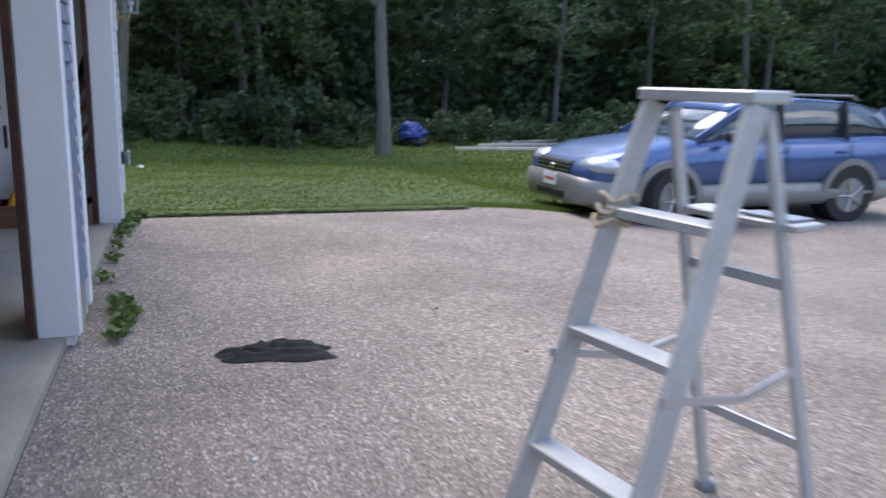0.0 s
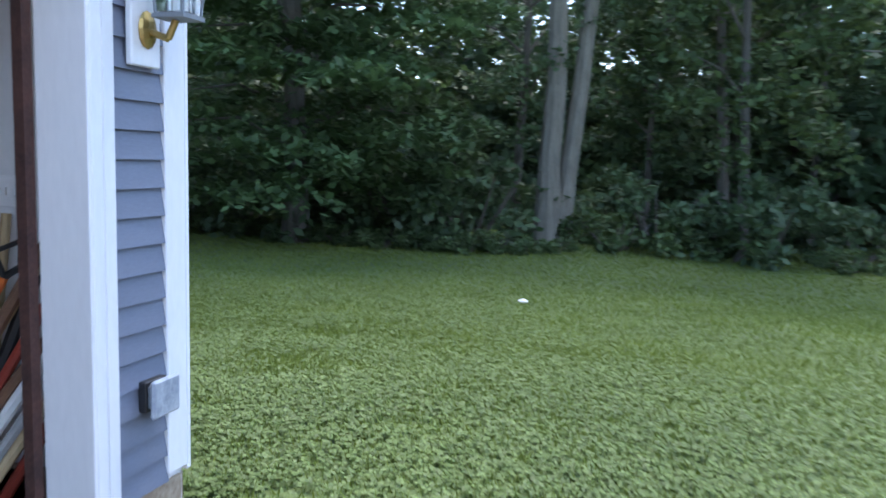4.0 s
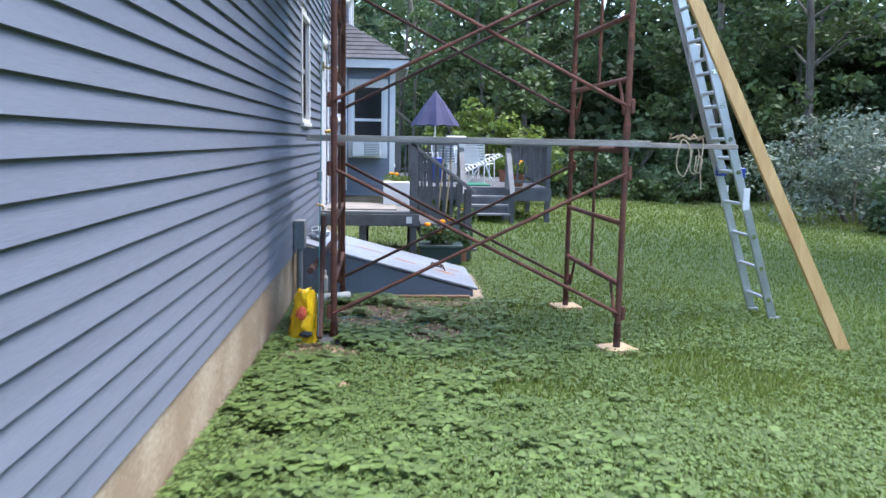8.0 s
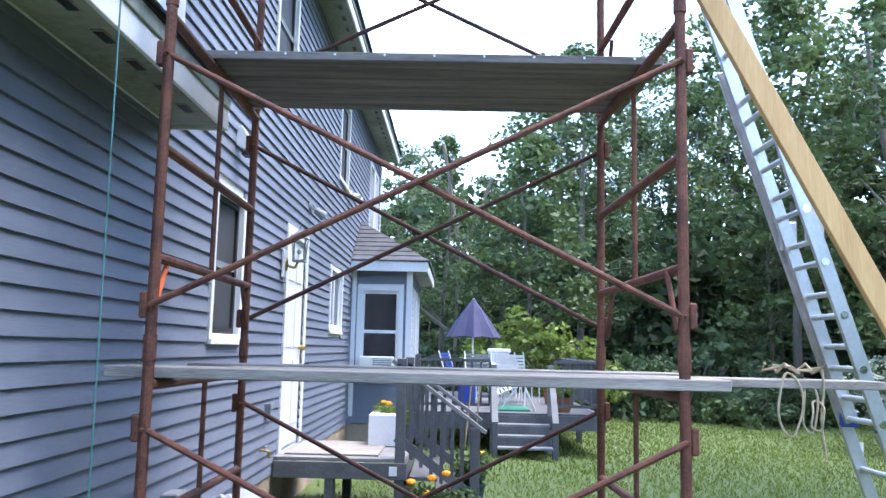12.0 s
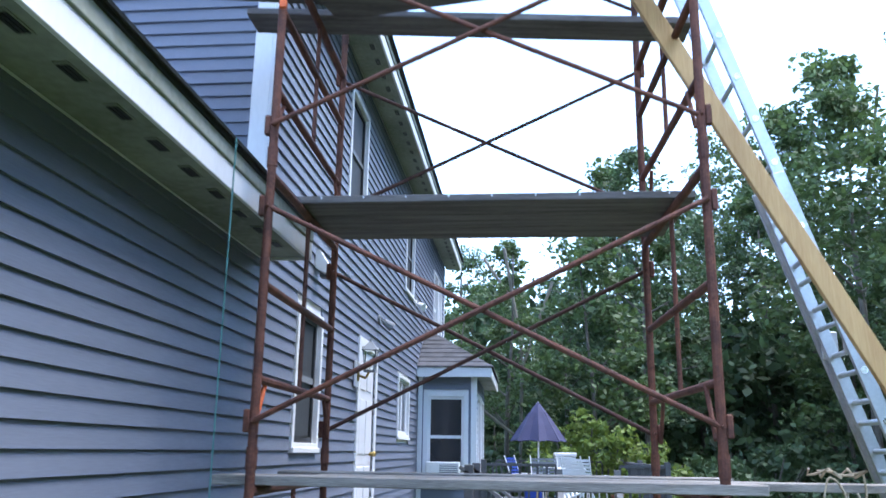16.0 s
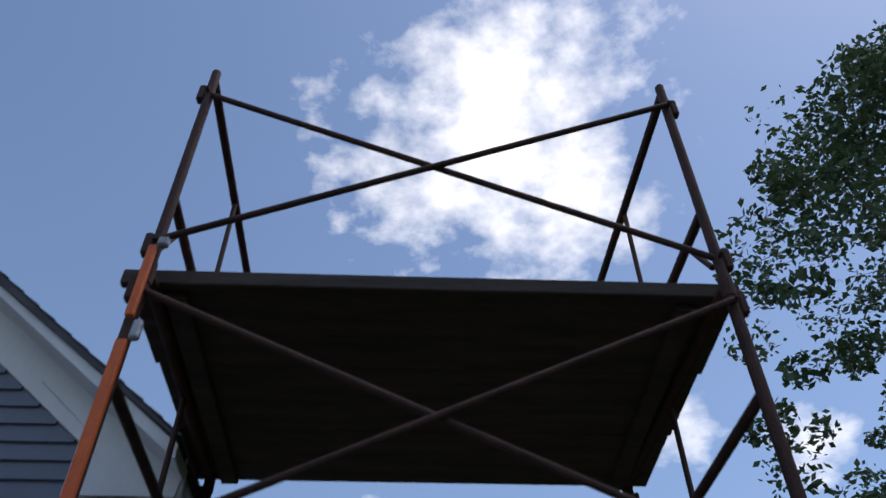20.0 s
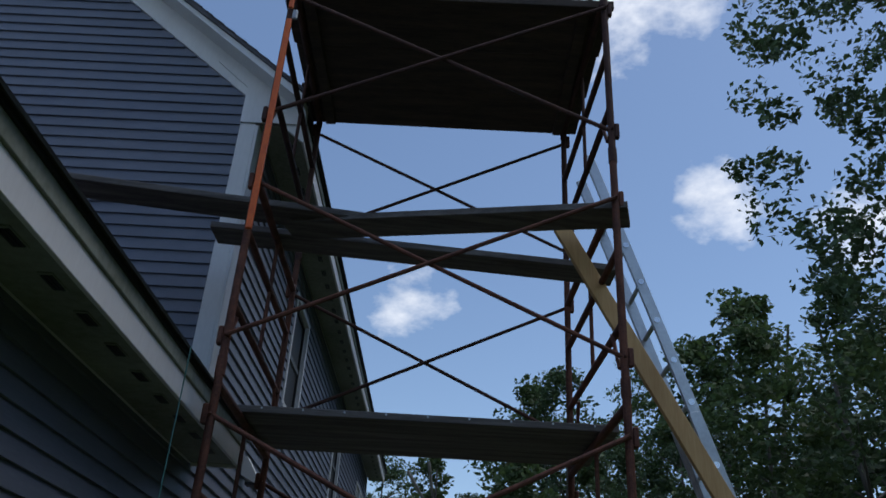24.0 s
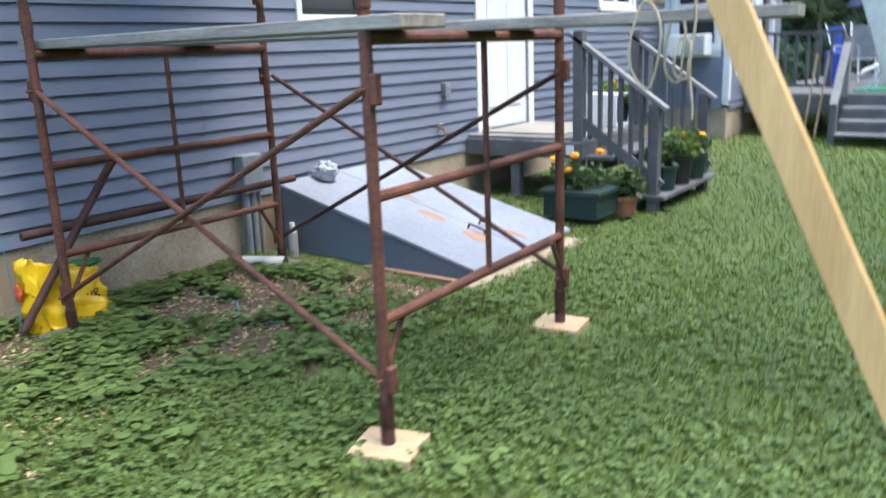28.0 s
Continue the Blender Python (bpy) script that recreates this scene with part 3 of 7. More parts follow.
single("garage_floor", boxed(-7.25, FRONT_Y + 0.04, 0.05, -0.155, HOUSE_Y0 - 0.15, 0.25), "slab", "stained pale concrete garage floor with a worn front edge", "floor", "structure")
# foundations
for name, b in (("foundation_garage", (-0.2, FRONT_Y, -0.2, -0.012 + 0.02, HOUSE_Y0, SIDING_Z - 0.005)), ("foundation_house", (-0.2, HOUSE_Y0, -0.2, 0.008, HOUSE_Y1, SIDING_Z - 0.005)), ("foundation_pier", (-0.375, FRONT_Y - 0.012, -0.1, -0.02, FRONT_Y + 0.004, SIDING_Z - 0.005)), ("foundation_pier_middle", (-3.72, FRONT_Y - 0.006, -0.1, -3.325, FRONT_Y + 0.004, SIDING_Z - 0.005))):
    single(name, boxed(*b), "concrete", "stained bare concrete foundation below the clapboards", "foundation", "structure")
clapboards(wall_a, "x", 0.0, 1, FRONT_Y + 0.252, HOUSE_Y0 - 0.001, SIDING_Z, 2.86)
BLOCK.y = FRONT_Y
clapboards(wall_f, "y", 0.0, -1, -0.375, -0.11, SIDING_Z, 2.86)
clapboards(wall_f, "y", 0.0, -1, -3.72, -3.315, SIDING_Z, 2.86)
# white trim of the bays and corners
for name, b in (
    ("corner_board_trim", (-0.115, -0.028, 0.475, 0.0, -0.0, 2.9)), ("corner_board_return_trim", (0.0, -0.028, 0.455, 0.024, 0.25, 2.9)),
    ("bay_casing_trim_a", (-0.485, -0.03, 0.25, -0.375, 0.0, 2.52)), ("bay_jamb_trim_a", (-0.50, -0.03, 0.25, -0.486, 0.17, 2.42)),
    ("bay_casing_trim_b", (-3.32, -0.03, 0.27, -3.215, 0.0, 2.52)), ("bay_jamb_trim_b", (-3.214, -0.03, 0.27, -3.20, 0.17, 2.42)),
    ("bay_casing_trim_c", (-3.83, -0.03, 0.25, -3.72, 0.0, 2.52)), ("bay_jamb_trim_c", (-3.845, -0.03, 0.25, -3.831, 0.17, 2.42)),
    ("bay_head_trim_a", (-3.215, -0.03, 2.42, -0.485, 0.0, 2.54)), ("bay_head_soffit_trim_a", (-3.20, -0.03, 2.405, -0.50, 0.17, 2.42)),
    ("bay_head_trim_b", (-6.57, -0.03, 2.42, -3.83, 0.0, 2.54)), ("bay_head_soffit_trim_b", (-6.57, -0.03, 2.405, -3.845, 0.17, 2.42)),
):
    single(name, boxed(*b, bevel=0.004), "trim", "white painted trim board of the garage", "trim", "structure")
clapboards(wall_f, "y", 0.0, -1, -7.4, -0.115, 2.55, 3.4)
# narrow bead on the casings
for x in (-0.43, -3.775):
    single("casing_bead_trim", boxed(x - 0.006, -0.036, 0.25, x + 0.006, -0.03, 2.42), "trim", "raised bead along a white garage casing", "trim", "structure")


def rolled_door(x0, x1):
    d = thing("overhead_door", ((x0 + x1) / 2, 1.3, 2.55), "white panelled garage door rolled up under the ceiling", "garage door", "garage doors")
    for i in range(4):
        part("door_panel", boxed(x0 + 0.02, 0.35 + i * 0.56, 2.56, x1 - 0.02, 0.35 + i * 0.56 + 0.54, 2.60, 0.006), "door", d)
    for x in (x0 + 0.04, x1 - 0.04):
        bm = bmesh.new()
        box(bm, x - 0.02, 0.17, 0.27, x + 0.02, 0.21, 2.45)
        box(bm, x - 0.02, 0.17, 2.45, x + 0.02, 2.6, 2.49)
        part("track", bm, "rust_dark", d, "dark steel door track")


rolled_door(-3.215, -0.485)
rolled_door(-6.57, -3.83)


def panel_door(name, hinge, w, h, axis, out, lites=False, label="", mat="door"):
    """A leaf in the plane axis, from hinge (u, z) on, facing out; nine lites above two panels, or six panels."""
    plane, u, z = hinge
    def bx(u0, z0, u1, z1, d0, d1, bev=0.004):
        return boxed(plane + out * d0, u + u0, z + z0, plane + out * d1, u + u1, z + z1, bev)
    d = thing(name, (plane, u + w / 2, z), label, "door")
    if lites:
        bm = bmesh.new()
        for u0, z0, u1, z1 in ((0, 0, 0.15, h), (w - 0.15, 0, w, h), (0.15, h - 0.16, w - 0.15, h), (0.15, 0, w - 0.15, 0.22), (0.15, 0.86, w - 0.15, 1.0), (w / 2 - 0.05, 0.22, w / 2 + 0.05, 0.86)):
            box(bm, plane, u + u0, z + z0, plane + out * 0.04, u + u1, z + z1)
        part("leaf", bm, mat, d)
        for a, b in ((0.15, w / 2 - 0.05), (w / 2 + 0.05, w - 0.15)):
            part("panel", bx(a + 0.02, 0.24, b - 0.02, 0.84, 0.008, 0.03), mat, d)
        cw, ch = (w - 0.30) / 3, (h - 0.16 - 1.0) / 3
        for i in range(3):
            for j in range(3):
                p = part("pane", bx(0.15 + i * cw + 0.012, 1.0 + j * ch + 0.012, 0.15 + (i + 1) * cw - 0.012, 1.0 + (j + 1) * ch - 0.012, 0.018, 0.022, 0), "clear", d)
                p.visible_shadow = False
        bm = bmesh.new()
        for i in range(4):
            box(bm, plane, u + 0.15 + i * cw - 0.012, z + 1.0, plane + out * 0.042, u + 0.15 + i * cw + 0.012, z + h - 0.16)
            box(bm, plane, u + 0.15, z + 1.0 + i * ch - 0.012, plane + out * 0.043, u + w - 0.15, z + 1.0 + i * ch + 0.012)
        part("muntin_grid", bm, mat, d)
    else:
        part("leaf", bx(0, 0, w, h, 0, 0.035), mat, d)
        for a, b in ((0.11, w / 2 - 0.05), (w / 2 + 0.05, w - 0.11)):
            for c, e in ((0.2, 0.85), (0.98, 1.55), (1.65, h - 0.12)):
                part("panel", bx(a, c, b, e, 0.03, 0.046, 0.006), mat, d)
    return d, bx


d, bx = panel_door("garage_side_door", (-0.15 - 0.001, 0.88, 0.27), 0.81, 2.02, "x", -1, True, "white nine-lite door with two panels, shut, seen from inside the garage")
for zz in (0.98, 1.10):
    bm = bmesh.new()
    rod(bm, (-0.19, 0.95, 0.27 + zz), (-0.225, 0.95, 0.27 + zz), 0.018, 10)
    bmesh.ops.create_uvsphere(bm, u_segments=10, v_segments=8, radius=0.028, matrix=Matrix.Translation((-0.235, 0.95, 0.27 + zz)))
    part("knob", bm, "brass", d, "round brass knob", True)
part("strap_handle", boxed(-0.21, 0.905, 0.90, -0.19, 0.925, 1.10, 0.004), "black", d, "black strap")
part("threshold", boxed(-0.24, 0.80, 0.25, -0.152, 1.80, 0.268), "slab", d, "grey concrete sill step")
for name, b in (("side_door_inner_trim", (-0.165, 0.79, 0.25, -0.151, 0.87, 2.38)), ("side_door_inner_head_trim", (-0.165, 0.79, 2.30, -0.151, 1.78, 2.38))):
    single(name, boxed(*b, bevel=0.004), "plaster", "white painted casing round the garage side door", "trim", "structure")
BLOCK.y = 0.0

# garage eave and roof
def eave(prefix, y0, y1, z, over, vents):
    single(f"{prefix}_soffit_trim", boxed(0.021, y0, z, over, y1, z + 0.02), "soffit", "white soffit mottled grey-green under the eave", "trim", "structure")
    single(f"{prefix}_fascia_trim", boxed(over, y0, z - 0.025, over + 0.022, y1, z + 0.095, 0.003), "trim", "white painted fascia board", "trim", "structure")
    single(f"{prefix}_fascia_cap_trim", boxed(over, y0, z + 0.096, over + 0.034, y1, z + 0.17, 0.003), "soffit", "grey-green upper fascia board under the roof edge", "trim", "structure")
    single(f"{prefix}_drip_edge_trim", boxed(over - 0.02, y0 - 0.02, z + 0.17, over + 0.045, y1 + 0.02, z + 0.185), "black", "thin dark drip edge of the roof", "trim", "structure")
    y = y0 + 0.3
    while y < y1 - 0.3 and vents:
        v = thing("soffit_vent", (over * 0.7, y, z), "small dark rectangular soffit vent", "vent", f"{prefix} soffit vents")
        part("vent_frame", boxed(over * 0.7 - 0.028, y - 0.075, z - 0.006, over * 0.7 + 0.028, y + 0.075, z - 0.001), "soffit", v)
        for s in range(3):
            part("slat", boxed(over * 0.7 - 0.022 + s * 0.016, y - 0.06, z - 0.010, over * 0.7 - 0.010 + s * 0.016, y + 0.06, z - 0.0065), "black", v)
        y += 0.33


G_EAVE, H_EAVE = 2.86, 5.60
eave("garage_eave", FRONT_Y - 0.25, HOUSE_Y0 - 0.01, G_EAVE, 0.33, True)
single("garage_frieze_trim", boxed(0.0, FRONT_Y, G_EAVE - 0.001, 0.02, HOUSE_Y0, G_EAVE + 0.14), "trim", "hidden board behind the garage soffit", "trim", "structure")
single("eave_end_return_trim", boxed(0.022, HOUSE_Y0 - 0.012, G_EAVE - 0.02, 0.352, HOUSE_Y0 + 0.01, G_EAVE + 0.18), "trim", "white end cap of the garage eave", "trim", "structure")


def roof_plane(name, y0, y1, x_eave, z_eave, x_ridge, z_ridge, label, stop=None):
    """Shingle courses on one pitch, each row its own strip, lapped."""
    r = thing(name, ((x_eave + x_ridge) / 2, (y0 + y1) / 2, z_eave), label, "roof", kind="structure")
    bm = bmesh.new()
    prism(bm, [(x_eave, z_eave), (x_ridge, z_ridge), (x_ridge, z_ridge - 0.12), (x_eave, z_eave - 0.02)], "y", y0, y1)
    part("roof_deck", bm, "shingle", r)
    run = Vector((x_ridge - x_eave, 0, z_ridge - z_eave))
    n = int(run.length / 0.145)
    d = run.normalized()
    up = Vector((-d.z, 0, d.x)) if d.x > 0 else Vector((d.z, 0, -d.x))
    for i in range(n):
        a = Vector((x_eave, 0, z_eave)) + d * (i * 0.145 - 0.02)
        b = a + d * 0.16
        bm = bmesh.new()
        prism(bm, [(p.x, p.z) for p in (a + up * 0.004, b + up * 0.004, b + up * 0.008, a + up * 0.016)], "y", y0, y1)
        part("shingle_row", bm, "shingle", r)
    return r


roof_plane("garage_roof", FRONT_Y - 0.28, HOUSE_Y0 - 0.002, 0.375, G_EAVE + 0.19, -3.7, G_EAVE + 0.19 + 4.075 * 0.55, "dark grey asphalt-shingle garage roof slope")
single("garage_roof_far", boxed(-8.0, FRONT_Y - 0.28, 2.9, -3.7, HOUSE_Y0, 2.95), "shingle", "far side of the garage roof", "roof", "structure")
bm = bmesh.new()
prism(bm, [(0.0, 3.0), (-7.4, 3.0), (-3.7, 5.2)], "y", FRONT_Y, FRONT_Y + 0.1)
single("wall_garage_gable", bm, "siding", "grey-blue gable above the garage bays", "wall", "structure")

# main house
win_holes = [(7.62, 8.29, 1.69, 2.68), (10.02, 10.92, 0.58, 2.71), (12.72, 13.72, 1.86, 2.62), (9.15, 9.95, 4.10, 5.22), (13.15, 13.95, 3.98, 5.10), (16.9, 18.3, 3.70, 5.0)]
wall_h = wall_with_holes("wall_house_yard", "x", -0.15, -0.001, HOUSE_Y0 + 0.15, HOUSE_Y1, 0.0, HOUSE_TOP, win_holes, "plaster", "two-storey house wall under grey-blue clapboards facing the yard")
pad = 0.055
clapboards(wall_h, "x", 0.0, 1, HOUSE_Y0, 14.88, SIDING_Z, 2.91, [(a - (0.0 if i == 1 else pad), b + (0.0 if i == 1 else pad), c - pad, d + pad) for i, (a, b, c, d) in enumerate(win_holes[:3])])
clapboards(wall_h, "x", 0.0, 1, HOUSE_Y0 + 0.115, HOUSE_Y1 - 0.1, SIDING_Z + 25 * COURSE, H_EAVE, [(a - pad, b + pad, c - pad, d + pad) for a, b, c, d in win_holes[3:]] + [(14.88, 19, 2.0, 3.2)])
wall_g = wall_with_holes("wall_house_gable", "y", HOUSE_Y0, HOUSE_Y0 + 0.15, -6.9, 0.0, 2.9, H_EAVE + 0.1, [], "plaster", "gable end wall above the garage roof")
RIDGE_X, RISE = -3.45, 0.835
H_TOP = H_EAVE + 0.19
bm = bmesh.new()
prism(bm, [(0.0, H_EAVE + 0.1), (-6.9, H_EAVE + 0.1), (RIDGE_X, H_TOP + (0.38 - RIDGE_X) * RISE - 0.25)], "y", HOUSE_Y0, HOUSE_Y0 + 0.15)
single("wall_house_gable_peak", bm, "plaster", "peak of the gable wall", "wall", "structure")


def gable_limits(z):
    half = (H_TOP + (0.38 - RIDGE_X) * RISE - 0.30 - z) / RISE
    return (max(RIDGE_X - half, -6.9), min(-0.115, RIDGE_X + half)) if z > H_EAVE else (-6.9, -0.115)


clapboards(wall_g, "y", HOUSE_Y0, -1, -6.9, -0.115, 2.93, H_TOP + (0.38 - RIDGE_X) * RISE - 0.35, (), gable_limits)
single("house_corner_board_trim", boxed(-0.13, HOUSE_Y0 - 0.028, 2.9, 0.0, HOUSE_Y0, H_EAVE, 0.004), "trim", "white corner board of the house", "trim", "structure")
single("house_corner_return_trim", boxed(0.0, HOUSE_Y0 - 0.028, 3.06, 0.024, HOUSE_Y0 + 0.115, H_EAVE - 0.02, 0.004), "trim", "white corner board return of the house", "trim", "structure")
single("house_far_corner_trim", boxed(0.0, HOUSE_Y1 - 0.1, 3.0, 0.024, HOUSE_Y1, H_EAVE - 0.02, 0.004), "trim", "white far corner board of the house", "trim", "structure")
eave("house_eave", HOUSE_Y0, HOUSE_Y1 + 0.3, H_EAVE, 0.34, True)
roof_plane("house_roof", HOUSE_Y0 - 0.26, HOUSE_Y1 + 0.35, 0.39, H_TOP, RIDGE_X, H_TOP + (0.39 - RIDGE_X) * RISE, "steep dark asphalt-shingle roof of the house")
bm = bmesh.new()
prism(bm, [(RIDGE_X, H_TOP + (0.39 - RIDGE_X) * RISE), (-7.3, H_TOP), (-7.3, H_TOP - 0.05), (RIDGE_X, H_TOP + (0.39 - RIDGE_X) * RISE - 0.1)], "y", HOUSE_Y0 - 0.26, HOUSE_Y1 + 0.35)
single("house_roof_far", bm, "shingle", "far slope of the house roof", "roof", "structure")
# rake boards on the gable
for nm, off, th, dz, mat in (("rake_trim", 0.0, 0.03, 0.24, "trim"), ("rake_crown_trim", 0.0, 0.24, 0.055, "trim")):
    bm = bmesh.new()
    y1 = HOUSE_Y0
    y0 = y1 - 0.03 if nm == "rake_trim" else y1 - 0.24
    top = H_TOP - 0.03
    prism(bm, [(0.40, top - 0.01), (RIDGE_X, top + (0.40 - RIDGE_X) * RISE), (-7.3, top), (-7.3, top - dz / 0.76), (RIDGE_X, top + (0.40 - RIDGE_X) * RISE - dz / 0.76), (0.40, top - 0.01 - dz / 0.76)], "y", y0, y1 - (0.031 if nm != "rake_trim" else 0.0))
    single(nm, bm, mat, "white rake board along the gable roof edge", "trim", "structure")
bm = bmesh.new()
prism(bm, [(-0.13, 5.60), (0.38, 5.60), (0.40, 5.79), (0.25, 5.90), (-0.42, 6.22), (-0.13, 5.96)], "y", HOUSE_Y0 - 0.045, HOUSE_Y0 - 0.031)
single("eave_return_trim", bm, "trim", "white boxed return at the foot of the gable rake", "trim", "structure")


def window(name, y0, y1, z0, z1, kind, label, x=0.0):
    w = thing(name, (x, (y0 + y1) / 2, z0), label, "window", kind="structure")
    c = 0.055
    bm = bmesh.new()
    for b in ((y0 - c, z0 - c, y0, z1 + c), (y1, z0 - c, y1 + c, z1 + c), (y0, z1, y1, z1 + c), (y0, z0 - c, y1, z0)):
        box(bm, x, b[0], b[1], x + (0.034 if kind != "thin" else 0.028), b[2], b[3], 0.003)
    part("window_frame", bm, "trim", w)
    part("window_sill", boxed(x, y0 - c, z0 - c - 0.02, x + 0.05, y1 + c, z0 - c + 0.02, 0.004), "trim", w)
    mid = (z0 + z1) / 2
    bm = bmesh.new()
    for b in ((y0, z0, y0 + 0.04, z1), (y1 - 0.04, z0, y1, z1), (y0 + 0.04, z0, y1 - 0.04, z0 + 0.05), (y0 + 0.04, z1 - 0.04, y1 - 0.04, z1)):
        box(bm, x - 0.05, b[0], b[1], x - 0.01, b[2], b[3])
    if kind == "sash":
        box(bm, x - 0.05, y0 + 0.04, mid - 0.025, x - 0.008, y1 - 0.04, mid + 0.025)
    if kind == "slider":
        ym = (y0 + y1) / 2
        box(bm, x - 0.05, ym - 0.03, z0 + 0.05, x - 0.008, ym + 0.03, z1 - 0.04)
    part("sash", bm, "trim" if kind != "screened" else "black", w)
    cells = [(y0 + 0.04, z0 + 0.05, y1 - 0.04, z1 - 0.04)]
    if kind in ("sash", "screened"):
        cells = [(y0 + 0.04, z0 + 0.05, y1 - 0.04, mid - 0.025), (y0 + 0.04, mid + 0.025, y1 - 0.04, z1 - 0.04)]
    if kind == "screened":
        part("meeting_rail", boxed(x - 0.05, y0 + 0.04, mid - 0.025, x - 0.012, y1 - 0.04, mid + 0.025), "conduit", w)
    for b in cells:
        part("pane", boxed(x - 0.036, b[0], b[1], x - 0.03, b[2], b[3]), "dark_glass" if kind != "screened" else "screen", w)
    return w


window("window_1", *win_holes[0], "screened", "tall white-framed window with a grey insect screen")
window("window_2", *win_holes[2], "slider", "white-framed two-light slider window")
window("window_3", *win_holes[3], "screened", "tall upstairs window with a grey screen")
window("window_4", *win_holes[4], "screened", "narrow upstairs window with a grey screen")
window("window_5", 16.9, 17.55, 3.70, 5.0, "sash", "white-framed upstairs sash window")
window("window_6", 17.72, 18.3, 3.70, 5.0, "sash", "white-framed upstairs sash window")

# kitchen door
d, bx = panel_door("back_door", (-0.035, 10.04, 0.62), 0.86, 2.06, "x", 1, False, "white panelled back door, shut")
for name, b in (("back_door_casing_trim_a", (0.0, 9.92, 0.56, 0.034, 10.02, 2.81)), ("back_door_casing_trim_b", (0.0, 10.92, 0.56, 0.034, 11.02, 2.81)), ("back_door_casing_trim_c", (0.0, 10.02, 2.71, 0.034, 10.92, 2.81))):
    single(name, boxed(*b, bevel=0.004), "trim", "white painted casing of the back door", "trim", "structure")
bm = bmesh.new()
rod(bm, (0.0, 10.80, 1.6), (0.04, 10.80, 1.6), 0.02)
bmesh.ops.create_uvsphere(bm, u_segments=10, v_segments=8, radius=0.03, matrix=Matrix.Translation((0.055, 10.80, 1.6)))
part("knob", bm, "brass", d, "brass knob", True)


def wall_lantern(at, face, label):
    """A carriage lantern on a white block, on a wall that faces +x or -y."""
    x, y, z = at
    t = thing("wall_lantern", at, label, "lamp", "wall lanterns")
    turn = Matrix.Translation(at) @ (Matrix.Identity(4) if face == "x" else Matrix.Rotation(radians(-90), 4, "Z"))
    def add(name, bm, mat, lab=""):
        bmesh.ops.transform(bm, matrix=turn, verts=bm.verts)
        return part(name, bm, mat, t, lab)
    add("mount_block", boxed(0.0, -0.075, -0.12, 0.025, 0.075, 0.14, 0.004), "trim", "white mounting block")
    bm = bmesh.new()
    rod(bm, (0.02, 0, 0), (0.11, 0, -0.03), 0.012)
    rod(bm, (0.11, 0, -0.03), (0.14, 0, 0.03), 0.012)
    bmesh.ops.create_uvsphere(bm, u_segments=10, v_segments=6, radius=0.045, matrix=Matrix.Translation((0.03, 0, 0)) @ Matrix.Diagonal((0.4, 1, 1.4, 1)))
    add("arm", bm, "brass")
    bm = bmesh.new()
    for sx in (-1, 1):
        for sy in (-1, 1):
            rod(bm, (0.15 + sx * 0.05, sy * 0.05, 0.04), (0.15 + sx * 0.065, sy * 0.065, 0.25), 0.006, 6)
    box(bm, 0.09, -0.06, 0.03, 0.21, 0.06, 0.045)
    add("cage", bm, "conduit")
    bm = bmesh.new()
    bmesh.ops.create_cone(bm, cap_ends=True, segments=4, radius1=0.115, radius2=0.02, depth=0.09, matrix=Matrix.Translation((0.15, 0, 0.295)) @ Matrix.Rotation(radians(45), 4, "Z"))
    rod(bm, (0.15, 0, 0.33), (0.15, 0, 0.37), 0.012)
    add("cap", bm, "conduit", "weathered metal cap")
    g = add("lantern_glass", boxed(0.098, -0.052, 0.05, 0.202, 0.052, 0.245), "clear")
    g.visible_shadow = False
    bm = bmesh.new()
    bmesh.ops.create_uvsphere(bm, u_segments=8, v_segments=8, radius=0.025, matrix=Matrix.Translation((0.15, 0, 0.12)))
    rod(bm, (0.15, 0, 0.05), (0.15, 0, 0.1), 0.012)
    add("bulb", bm, "white_plastic")


BLOCK.y = FRONT_Y
wall_lantern((-0.245, -0.028, 2.06), "y", "pewter carriage lantern on a white block beside the garage bay")
BLOCK.y = 0.0
wall_lantern((0.028, 9.76, 2.38), "x", "pewter carriage lantern beside the back door")


def floodlight(name, y, z, heads, mat, label):
    t = thing(name, (0.02, y, z), label, "light", "outdoor spotlights")
    bm = bmesh.new()
    rod(bm, (0.02, y, z), (0.05, y, z), 0.055, 12)
    part("base", bm, mat, t)
    for s in heads:
        bm = bmesh.new()
        rod(bm, (0.05, y, z), (0.09, y + s * 0.05, z - 0.03), 0.014, 8)
        rod(bm, (0.08, y + s * 0.05, z - 0.02), (0.17, y + s * 0.10, z - 0.08), 0.035, 12, 0.06)
        part("lamp_head", bm, mat, t)


floodlight("floodlight", 14.2, 3.92, (-1, 1), "white_plastic", "white twin floodlight on the clapboards")
floodlight("spotlight", 11.0, 3.15, (1,), "conduit", "small grey spotlight above the back door")
t = thing("eave_spotlight", (0.02, 8.05, 3.05), "white downward flood lamp with a dark lens", "light")
bm = bmesh.new()
prism(bm, [(0.02, 3.25), (0.05, 3.25), (0.16, 3.08), (0.14, 3.04), (0.02, 3.1)], "y", 8.0, 8.12)
part("housing", bm, "white_plastic", t)
part("lens", boxed(0.06, 8.01, 3.025, 0.145, 8.11, 3.05), "black", t)
